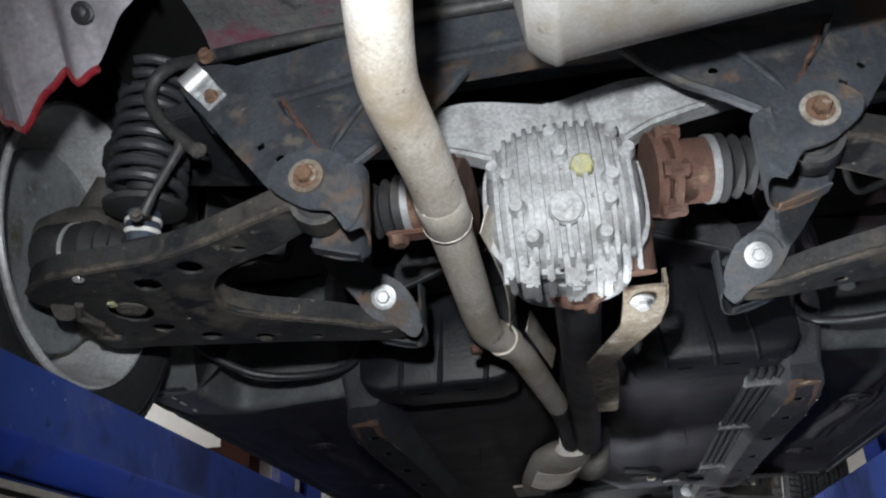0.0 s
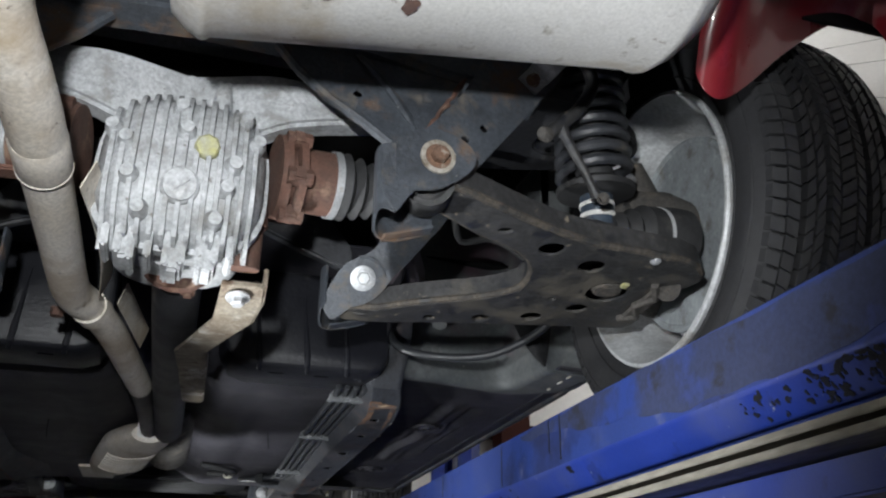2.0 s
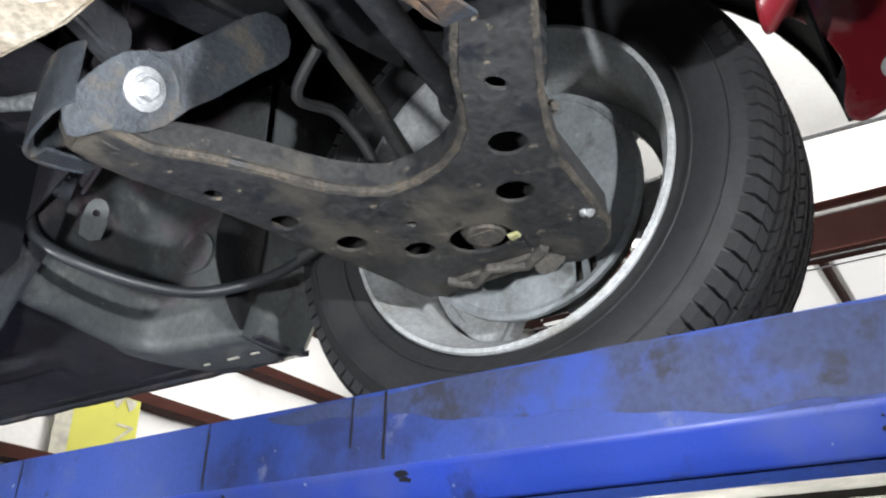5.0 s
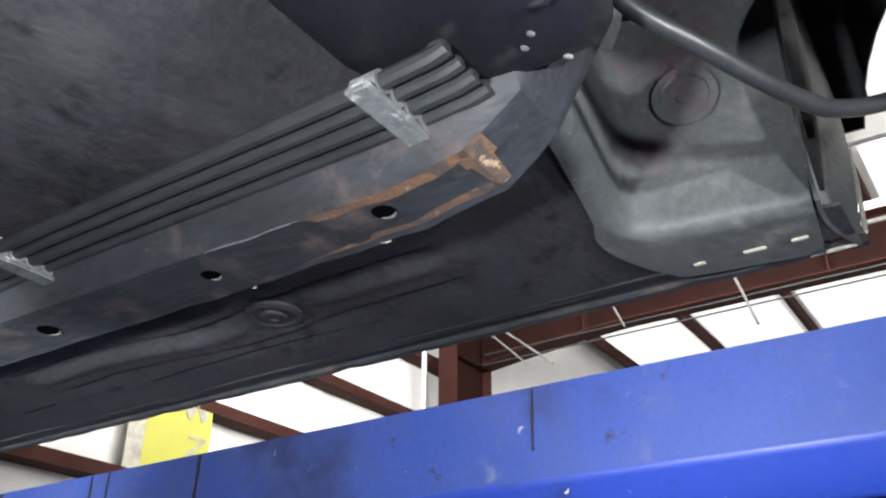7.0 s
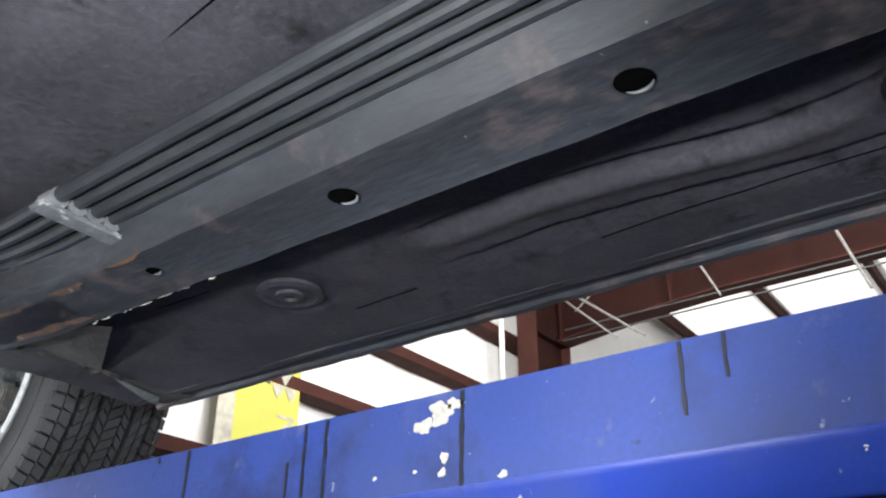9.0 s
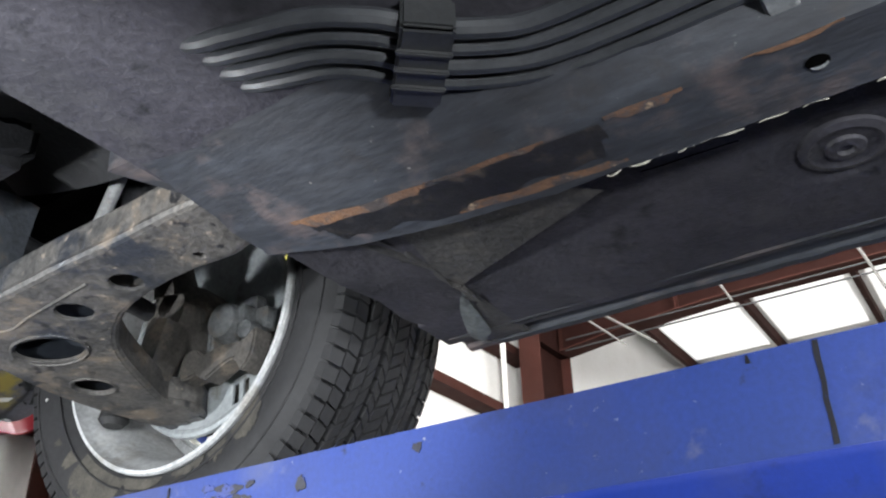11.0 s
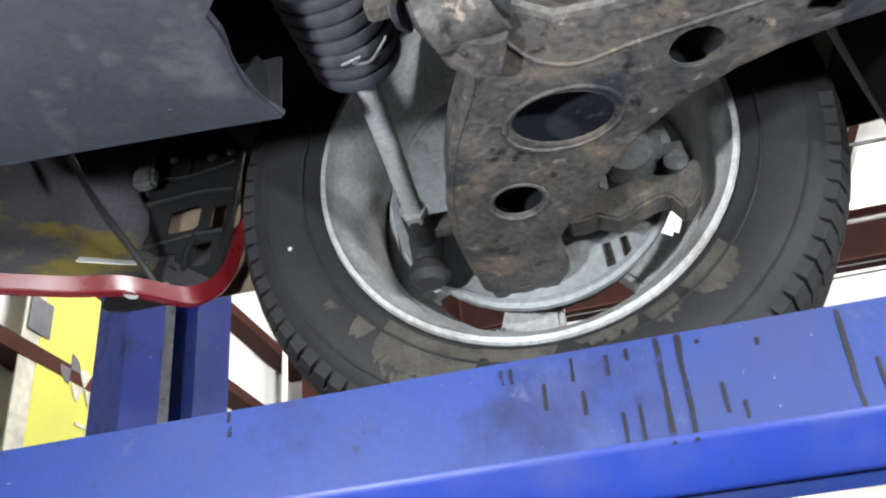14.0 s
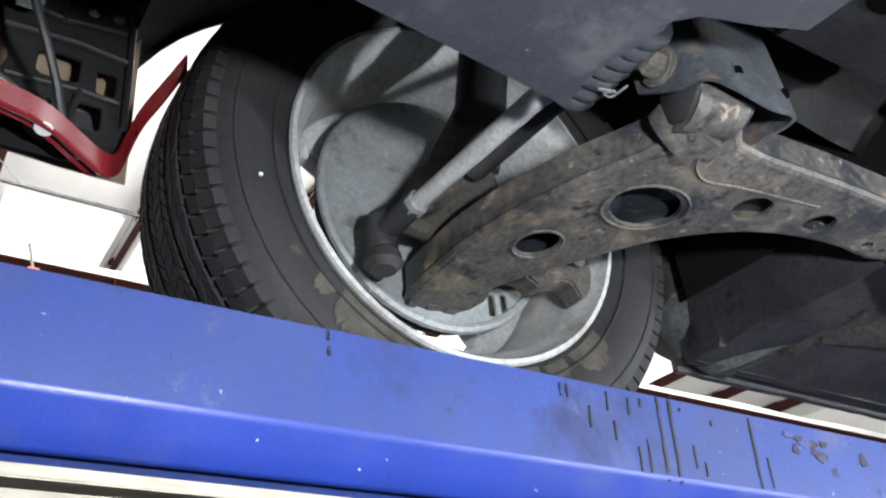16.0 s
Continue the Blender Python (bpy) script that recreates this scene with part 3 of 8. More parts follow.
for a0, rr in ((0.0, 0.10), (math.pi, 0.10)):
    wedge = [(0.0, 0.0)] + [(rr * math.cos(a0 + t), rr * math.sin(a0 + t)) for t in steps(0, math.pi / 2, 9)]
    part("round_mark", plate(wedge, [], 0, 0.003, 0, Matrix(((1, 0, 0, 4.33), (0, 0, 1, 5.748), (0, 1, 0, 3.74), (0, 0, 0, 1)))), M_print, sign, "dark quarters of a printed round mark", smooth=False)
text = bpy.data.curves.new("letter", "FONT")
text.body, text.size, text.extrude, text.align_x, text.align_y = "N", 0.25, 0.002, "CENTER", "CENTER"
letter_ob = new("letter", text)
letter_me = bpy.data.meshes.new_from_object(letter_ob.evaluated_get(bpy.context.evaluated_depsgraph_get()))
bpy.data.objects.remove(letter_ob)
letter_me.materials.append(M_gry)
letter = part("letter", letter_me, None, sign, "faded grey letter", m=Matrix.Translation((4.53, 5.752, 3.36)) @ Matrix.Rotation(radians(90), 4, "X") @ Matrix.Rotation(radians(90), 4, "Z"))
for zz, hh in ((2.45, 0.2), (2.76, 0.2), (3.04, 0.17)):
    part("print_bar", box(4.46, 4.59, 5.750, 5.754, zz, zz + hh), M_gry, sign, smooth=False)
for a in (90, 210, 330):
    wedge = [(4.48 + 0.12 * math.cos(radians(a + d)), 3.66 + 0.12 * math.sin(radians(a + d))) for d in range(-30, 31, 10)] + [(4.48, 3.66)]
    part("print_blade", plate(wedge, [], 0, 0.003, m=Matrix.Translation((0, 5.752, 0)) @ Matrix.Rotation(radians(90), 4, "X")), M_gry, sign, smooth=False)

# brace rods, conduits and cables by the beam
for (a, b), r in ((((7.3, 5.30, 5.60), (7.3, 4.30, 4.62)), 0.010), (((7.3, 5.30, 5.66), (7.3, 4.02, 4.58)), 0.012), (((7.5, 3.62, 5.55), (7.5, 3.33, 4.88)), 0.011), (((7.5, 2.36, 5.60), (7.5, 2.08, 4.62)), 0.014)):
    tagged(part("hanger_rod", tube([a, b], r, 8), M_galv, None), "thin pale hanger rod below the beam", "rod", "hanger rods", "structure")
tagged(part("stay_rod", tube([(7.6, 2.9, 6.62), (7.35, 4.75, 5.02)], 0.008, 8), M_galv, None), "thin pale stay rod under the roof", "rod", "stay rods", "structure")
tagged(part("conduit", tube([(7.5, 3.50, 5.33), (7.5, -9.0, 5.33)], 0.022, 10), M_galv, None), "grey conduit along the beam", "pipe", kind="structure")
for cy in (3.52, 3.30, 2.29):
    jt = tagged(part("pipe_joint", lathe([(-0.05, 0.03), (-0.045, 0.045), (0.045, 0.045), (0.05, 0.03)], (7.5, cy, 5.33), (0, 1, 0), 12), M_org, None), "orange pipe joint on the conduit", "pipe joint", "pipe joints", "structure")
    part("drop_boss", lathe([(0, 0.03), (0.06, 0.03)], (7.5, cy, 5.33), (0, -0.2, -1), 10), M_org, jt)
tagged(part("sprinkler_pipe", tube([(7.35, 5.2, 6.12), (7.35, -9.0, 5.86)], 0.02, 10), M_dpipe, None), "thin dark pipe under the roof", "pipe", kind="structure")
tagged(part("sprinkler_pipe", tube([(7.35, 3.95, 6.10), (7.35, 3.95, 5.74)], 0.02, 10), M_dpipe, None), "dark pipe drop to the beam", "pipe", kind="structure")
for xx, za, zb in ((7.95, 5.12, 5.10), (7.9, 4.98, 5.02), (9.6, 6.55, 6.1), (10.2, 6.35, 6.5)):
    tagged(part("cable", tube([(xx, YS + 0.2, zb), (xx, 5.2, za)], 0.009, 6), M_dpipe, None), "thin grey cable along the frame", "cable", "stay cables", "structure")
for x0, y0, x1, y1 in ((5.6, 5.0, 7.9, 2.9), (5.6, 4.6, 8.0, 2.2), (6.4, 5.2, 8.0, 4.3)):
    tagged(part("cord", tube([(x0 + (x1 - x0) * t, y0 + (y1 - y0) * t, 6.70 - 0.5 * t + 0.05 * math.sin(math.pi * t)) for t in steps(0, 1, 8)], 0.004, 6), M_galv, None), "thin pale cord under the roof", "cord", "roof cords", "structure")

# added pendant fittings, out of view, that carry the fill strips, and one fitting under the roof
for lx, sg in ((2.6, 1), (-2.6, -1)):
    for ly in (-8.0, -4.5, -1.0, 2.5):
        fit = thing("hall_fill_pendant", (lx, ly, 4.5), "added long white fitting that carries the unseen hall fill light", "ceiling light", "workshop lights")
        part("housing", box(lx - 0.26 * sg - 0.06, lx - 0.26 * sg + 0.06, ly - 1.3, ly + 1.3, 4.3, 4.7, 0.01), M_wht, fit)
        for dy in (-1.1, 1.1):
            part("suspension_rod", tube([(lx - 0.26 * sg, ly + dy, 4.7), (lx - 0.26 * sg, ly + dy, ZR - 0.02)], 0.008, 6), M_rod, fit)
bay = thing("bay_fitting", (6.93, 2.42, 6.62), "square white light fitting under the roof", "ceiling light")
part("housing", box(6.72, 7.14, 2.14, 2.70, 6.60, 6.68, 0.01), M_wht, bay)
for dx in (-0.15, 0.15):
    part("suspension_rod", tube([(6.93 + dx, 2.42, 6.68), (6.93 + dx, 2.42, ZR - 0.05)], 0.006, 6), M_rod, bay)

# ---- the four-post lift ----
lift = thing("car_lift", (0, 1.2, 0), "blue drive-on car lift with two runways and posts", "car lift")


def runway(s):
    """Inner side with a folded lower lip, a deck and the jack rails."""
    x0 = 0.565
    prof = [(x0, 1.768), (x0, 1.6915), (x0 + 0.006, 1.6885), (x0 + 0.031, 1.6625), (x0 + 0.06, 1.645), (x0 + 0.06, 1.655), (x0 + 0.036, 1.668),
            (x0 + 0.008, 1.695), (x0 + 0.006, 1.745), (x0 + 0.50, 1.745), (x0 + 0.50, 1.62), (x0 + 0.51, 1.62), (x0 + 0.51, 1.768), (x0 + 0.49, 1.768), (x0 + 0.49, 1.752), (x0 + 0.02, 1.752), (x0 + 0.012, 1.768)]
    run = part("runway", mirror(swept(prof, -2.2, 4.6), s), M_blued, lift, "dusty blue painted steel runway with oil drips and paint chips", angle=25)
    lip = [(x0 + 0.003, 1.6955), (x0 - 0.0012, 1.6940), (x0 - 0.0012, 1.6915), (x0 + 0.001, 1.6880), (x0 + 0.010, 1.6740), (x0 + 0.0185, 1.6615), (x0 + 0.021, 1.6595), (x0 + 0.025, 1.6595), (x0 + 0.027, 1.662), (x0 + 0.006, 1.692)]
    part("rolled_lip", mirror(swept(lip, -2.2, 4.6), s), M_blue, run, "blue folded lower lip with a soft shine", angle=50)
    for dz, dx in ((1.636, 0.0), (1.622, 0.0)):
        part("jack_rail", mirror(box(x0 - 0.02 + dx, x0 + 0.07, -2.2, 4.6, dz - 0.004, dz + 0.004, 0.001), s), M_rubrail, run, "worn bare metal jack rail")
    part("underside_beam", mirror(box(x0 + 0.02, x0 + 0.48, -2.2, 4.6, 1.58, 1.615, 0.003), s), M_blue, run)
    return run


runs = [runway(s) for s in (1, -1)]


def post(x, y, s):
    t = 0.008
    w, d = 0.22, 0.16
    pr = [(-w / 2, -d / 2), (-0.035, -d / 2), (-0.035, -d / 2 + 0.05), (-0.043, -d / 2 + 0.05), (-0.043, -d / 2 + t), (-w / 2 + t, -d / 2 + t), (-w / 2 + t, d / 2 - t),
          (w / 2 - t, d / 2 - t), (w / 2 - t, -d / 2 + t), (0.043, -d / 2 + t), (0.043, -d / 2 + 0.05), (0.035, -d / 2 + 0.05), (0.035, -d / 2), (w / 2, -d / 2), (w / 2, d / 2), (-w / 2, d / 2)]
    turn = Matrix.Translation((x, y, 0)) @ Matrix.Rotation(radians(-35 * s), 4, "Z")
    p = part("post", moved(loft([[(a, b, z) for a, b in pr] for z in (0, 2.75)]), turn), M_blue, lift, "blue folded steel lift post", smooth=False)
    part("latch_ladder", moved(box(-0.012, 0.012, -0.02, 0.02, 0.05, 2.7), turn), M_rod, p, "grey slotted latch bar", smooth=False)
    part("base_plate", moved(box(-0.2, 0.2, -0.18, 0.18, 0, 0.015, 0.003), turn), M_blue, p)
    return p


for s in (1, -1):
    post(1.47 * s, 3.375, s)
    post(1.47 * s, -2.35, s)
part("cross_beam", box(-1.4, 1.4, 3.315, 3.435, 1.46, 1.57, 0.01), M_blue, lift)
part("cross_beam", box(-1.4, 1.4, -2.41, -2.29, 1.46, 1.57, 0.01), M_blue, lift)

# ---- the car: wheels and suspension ----
YF, ZH, XR = 2.514, 2.064, 0.714
car = thing("car", (0, 1.24, 1.745), "red passenger car seen from below with dusty underbody", "car")


def tyre_mesh():
    """A treaded tyre about the x axis; inner sidewall at x = 0, tread outwards."""
    R, w = 0.3165, 0.205
    prof = [(0.012, 0.214), (0.002, 0.224), (-0.006, 0.245), (-0.012, 0.27), (-0.008, 0.290), (0.006, 0.306), (0.024, R - 0.008), (0.05, R - 0.003), (w / 2, R),
            (w - 0.05, R - 0.003), (w - 0.024, R - 0.008), (w - 0.006, 0.306), (w + 0.008, 0.290), (w + 0.012, 0.27), (w + 0.006, 0.245), (w - 0.002, 0.224), (w - 0.012, 0.214)]
    n = 72
    bm = loft([[(x, r * math.cos(a), r * math.sin(a)) for a in (2 * math.pi * k / n for k in range(n))] for x, r in prof + [(w / 2, 0.20)] + prof[:1]], caps=False)
    # raised ring and size marks on the sidewall, too small to read
    for r in (0.240, 0.283):
        ring = tube([(-0.0095 + (0.0 if r > 0.25 else 0.004), r * math.cos(a), r * math.sin(a)) for a in (2 * math.pi * k / 60 for k in range(61))], 0.0016, 6, False)
        bm2 = bpy.data.meshes.new("ring")
        ring.to_mesh(bm2)
        ring.free()
        bm.from_mesh(bm2)
        bpy.data.meshes.remove(bm2)
    return link_mesh("tyre", bm, M_tyre, True, 40)


def tread_mesh():
    """Shoulder lugs, slanted inner blocks and zigzag centre ribs."""
    R, w = 0.322, 0.205
    verts, faces = [], []
    rnd = random.Random(3)
    ribs = ((-0.001, 0.016, 92, 0.14, 0.80), (0.0165, 0.033, 92, 0.30, 0.86), (0.040, 0.0535, 92, -0.55, 0.84), (0.055, 0.0685, 92, -0.75, 0.84), (0.076, 0.0895, 118, 0.6, 0.80), (0.091, 0.114, 118, -0.6, 0.80), (0.1155, 0.129, 118, 0.6, 0.80),
            (0.1365, 0.150, 92, -0.75, 0.84), (0.1515, 0.165, 92, -0.55, 0.84), (0.172, 0.1885, 92, 0.30, 0.86), (0.189, 0.206, 92, 0.14, 0.80))
    for x0, x1, count, skew, fill in ribs:
        for k in range(count):
            a0, a1 = 2 * math.pi * (k + 0.08) / count, 2 * math.pi * (k + 0.08 + fill) / count
            base = len(verts)
            for top in (0, 1):
                for x, a in ((x0, a0), (x1, a0 + skew * 0.06), (x1, a1 + skew * 0.06), (x0, a1)):
                    edge = 0.016 * (abs(x - w / 2) / (w / 2)) ** 4
                    r = R - edge - 0.009 + (0.0145 if top else 0) + (0 if top == 0 else rnd.uniform(-0.0004, 0.0004))
                    if top:
                        x += 0.001 if x == x0 else -0.001
                    verts.append((x, r * math.cos(a), r * math.sin(a)))
            b = base
            faces += [(b + 4, b + 5, b + 6, b + 7), (b, b + 1, b + 5, b + 4), (b + 1, b + 2, b + 6, b + 5), (b + 2, b + 3, b + 7, b + 6), (b + 3, b, b + 4, b + 7)]
    me = bpy.data.meshes.new("tread")
    me.from_pydata(verts, [], faces)
    me.materials.append(M_tyre)
    return me


def rim_mesh():
    """The barrel, the inner lip and six broad spokes with windows between them."""
    prof = [(0.006, 0.2195), (0.000, 0.2205), (-0.004, 0.2185), (-0.004, 0.2135), (0.004, 0.2105), (0.012, 0.2065), (0.022, 0.199), (0.040, 0.192), (0.085, 0.184), (0.15, 0.186),
            (0.185, 0.200), (0.19, 0.214), (0.196, 0.214), (0.192, 0.205)]
    n = 64
    lipped = loft([[(x, r * math.cos(a), r * math.sin(a)) for a in (2 * math.pi * k / n for k in range(n))] for x, r in prof], caps=False)
    back = loft([[(x, r * math.cos(a), r * math.sin(a)) for a in (2 * math.pi * k / n for k in range(n))] for x, r in ((0.15, 0.191), (0.085, 0.190), (0.03, 0.199), (0.006, 0.2195))], caps=False)
    holes = []
    for k in range(6):
        a = math.pi / 3 * k
        outer = [(0.165 * math.cos(a + d), 0.165 * math.sin(a + d)) for d in steps(-0.30, 0.30, 7)]
        inner = [(0.085 * math.cos(a + d), 0.085 * math.sin(a + d)) for d in steps(0.22, -0.22, 5)]
        holes.append(outer + inner)
    disc = plate(circle(0, 0, 0.188, n=48), holes + [circle(0, 0, 0.03)], 0.125, 0.160, 0.006, Matrix(((0, 0, 1, 0), (1, 0, 0, 0), (0, 1, 0, 0), (0, 0, 0, 1))))
    return link_mesh("rim", join(lipped, back, disc), M_rim, True, 35)


TYRE, RIM, TREAD = tyre_mesh(), rim_mesh(), tread_mesh()


def wheel(y, s, turn, label):
    m = Matrix.Translation((XR * s, y, ZH)) @ Matrix.Rotation(-0.028 * s if y > 1 else 0.0, 4, "Y") @ (Matrix.Rotation(math.pi, 4, "Z") if s < 0 else Matrix()) @ Matrix.Rotation(radians(turn), 4, "X")
    w = part("wheel", RIM, None, car, label, m=m)
    ty = part("tyre", TYRE, None, w, "worn all-season tyre with dusty inner sidewall")
    tagged(part("tread", TREAD, None, ty, "worn siped tread blocks"), kind="stuff")
    return ty


WF = wheel(YF, 1, 10, "silver alloy wheel with mud on the tyre's inner sidewall")
WR = wheel(0.0, 1, 36, "silver alloy wheel with a dull dusty barrel")
wheel(YF, -1, 0, "silver alloy wheel")
wheel(0.0, -1, 25, "silver alloy wheel with a dull dusty barrel")


def hub_parts(y, s, front):
    """Brake shield, knuckle and caliper of one wheel."""
    sh = plate(rounded([(0.155 * math.cos(a), 0.155 * math.sin(a)) for a in steps(0.0, 2 * math.pi * 0.94, 16)], 2), [[(-0.0655, -0.1265), (-0.0755, -0.1245), (-0.0735, -0.0975), (-0.0645, -0.0985)], [(-0.0845, -0.1185), (-0.0935, -0.1160), (-0.0915, -0.0930), (-0.0830, -0.0945)], circle(0.0, 0.0, 0.04)], 0, 0.004, 0.001)
    shield = part("brake_shield", mirror(moved(sh, Matrix.Translation((XR + 0.062, y, ZH)) @ Matrix(((0, 0, 1, 0), (1, 0, 0, 0), (0, 1, 0, 0), (0, 0, 0, 1)))), s), M_shield, car, "dull galvanised brake splash shield")
    part("shield_rim", mirror(tube([(XR + 0.066, y + 0.152 * math.cos(a), ZH + 0.152 * math.sin(a)) for a in steps(0, 2 * math.pi, 41)], 0.007, 8, False), s), M_shield, shield)
    part("brake_disc", mirror(lathe([(0, 0.148), (0.022, 0.148)], (XR + 0.075, y, ZH), (1, 0, 0), 40), s), M_knuck, shield, "rusty brake disc")
    cast = join(lathe([(-0.015, 0.036), (0.0, 0.048), (0.03, 0.052), (0.07, 0.05)] if front else [(-0.05, 0.042), (-0.03, 0.058), (0.02, 0.062), (0.07, 0.05)], (XR, y, ZH), (1, 0, 0), 22),
                tube([(XR - 0.005, y + (0.0 if front else -0.02), ZH - 0.03), (XR - 0.02, y + (0.005 if front else -0.06), ZH - 0.10), (XR - 0.03, y + (0.01 if front else -0.08), ZH - 0.125)], [0.045, 0.036, 0.032], 12, flat=0.7),
                tube([(XR, y, ZH + 0.03), (XR - 0.03, y - 0.01, ZH + 0.10)], [0.045, 0.03], 12, flat=0.7))
    part("knuckle", mirror(cast, s), M_knuck, car, "dust-caked cast iron wheel knuckle")
    cy = -0.115 if front else 0.115
    arc = [(math.cos(t), math.sin(t)) for t in steps(-0.75, 0.6, 9)]
    sg = -1 if front else 1
    cal = join(tube([(XR + 0.055, y + sg * 0.128 * c, ZH - 0.01 + 0.128 * sn) for c, sn in arc], [0.02, 0.034, 0.04, 0.042, 0.042, 0.042, 0.04, 0.034, 0.02], 14, flat=0.75),
               lathe([(-0.05, 0.018), (-0.042, 0.027), (-0.01, 0.031), (0.03, 0.031)], (XR + 0.012, y + cy, ZH - 0.02), (1, 0, 0), 22),
               tube([(XR + 0.012, y + sg * 0.118 * c, ZH - 0.01 + 0.118 * sn) for c, sn in arc[0:9:2]], [0.012, 0.016, 0.014, 0.016, 0.012], 10))
    if front:
        cal = join(box(XR - 0.004, XR + 0.055, y - 0.163, y - 0.078, ZH - 0.074, ZH - 0.002, 0.021, 4), lathe([(-0.016, 0.017), (-0.012, 0.024), (0.01, 0.028)], (XR, y - 0.108, ZH - 0.040), (1, 0, 0), 20),
                   lathe([(-0.012, 0.009), (-0.010, 0.012), (0.01, 0.013)], (XR, y - 0.150, ZH - 0.062), (1, 0, 0), 14), box(XR + 0.0, XR + 0.02, y - 0.082, y - 0.070, ZH - 0.075, ZH - 0.030, 0.004))
    c = part("brake_caliper", mirror(cal, s), M_calip if front else M_knuck, car, "dusty cast brake caliper")
    if front:
        hold = rounded([(-0.040, -0.072), (-0.066, -0.070), (-0.078, -0.080), (-0.108, -0.074), (-0.148, -0.076), (-0.170, -0.062), (-0.166, -0.100), (-0.148, -0.118), (-0.136, -0.099), (-0.112, -0.104), (-0.086, -0.116), (-0.066, -0.106), (-0.036, -0.108)], 2)
        part("caliper_bracket", mirror(plate(hold, [], -0.010, 0.022, 0.004, Matrix.Translation((XR, y, ZH)) @ Matrix(((0, 0, 1, 0), (1, 0, 0, 0), (0, 1, 0, 0), (0, 0, 0, 1)))), s), M_knuck, c, "dust-caked caliper bracket")
    for dz in (() if front else (-0.055, 0.05)):
        part("caliper_bolt", mirror(hexbolt((XR + 0.004, y + cy * 0.75, ZH + dz), (-1, 0, 0), 0.008), s), M_knuck, c)


for s in (1, -1):
    hub_parts(0.0, s, False)
    hub_parts(YF, s, True)

# dried mud splashes on the front tyre and a balance weight on the barrel


def splat(cx, cy, r, seed, n=15, squash=1.0):
    q = random.Random(seed)
    return rounded([(cx + r * squash * q.uniform(0.55, 1.15) * math.cos(a), cy + r * q.uniform(0.55, 1.15) * math.sin(a)) for a in (2 * math.pi * k / n for k in range(n))], 2)


def wall_x(r):
    """Depth of the inner sidewall at a radius."""
    rows = ((0.214, 0.012), (0.224, 0.002), (0.245, -0.006), (0.27, -0.012), (0.290, -0.008), (0.306, 0.006))
    for (r0, x0), (r1, x1) in zip(rows, rows[1:]):
        if r <= r1:
            return x0 + (x1 - x0) * (r - r0) / (r1 - r0)
    return rows[-1][1]


def ring_patch(a0, a1, r0, r1, seed, jag=0.007):
    """A thin crust on the sidewall with a ragged outer edge."""
    q = random.Random(seed)
    n = max(8, int((a1 - a0) / 0.8))
    rows = []
    bm = bmesh.new()
    for k, a in enumerate(steps(a0, a1, n)):
        end = math.sin(math.pi * k / (n - 1)) ** 0.35 if 0 < k < n - 1 else 0.05
        top = r0 + (r1 - r0 + q.uniform(-jag, jag * 0.6)) * end
        rows.append([bm.verts.new((wall_x(r) - 0.0011, r * math.cos(radians(a)), r * math.sin(radians(a)))) for r in steps(r0, max(top, r0 + 0.001), 4)])
    for a, b in zip(rows, rows[1:]):
        for i in range(3):
            bm.faces.new((a[i], a[i + 1], b[i + 1], b[i]))
    return bm


for a0, a1, r0, r1, seed in ((-74, -48, 0.226, 0.285, 3), (-92, -73, 0.224, 0.244, 4), (-112, -96, 0.224, 0.238, 5), (-139, -124, 0.226, 0.262, 6), (-47, -41, 0.24, 0.265, 7), (-122, -113, 0.226, 0.250, 8), (-36, -33, 0.25, 0.262, 9), (-66, -58, 0.27, 0.297, 12)):
    part("mud_crust", ring_patch(a0 - 10, a1 - 10, r0, r1, seed), M_mud, WF, "dried tan mud", smooth=False)
part("chalk_dot", lathe([(0, 0.0024), (0.001, 0.002)], (wall_x(0.262) - 0.0015, 0.262 * math.cos(radians(-26)), 0.262 * math.sin(radians(-26))), (-1, 0, 0), 9), M_wht, WF, "small white dot")


mirrored = mirror


def arm_bush(at, way, r, h, name, parent, s):
    way = V(way).normalized()
    part(name, mirrored(lathe([(-h / 2, r * 0.8), (-h / 2 + 0.004, r), (h / 2 - 0.004, r), (h / 2, r * 0.8)], at, way, 22), s), M_rub, parent)


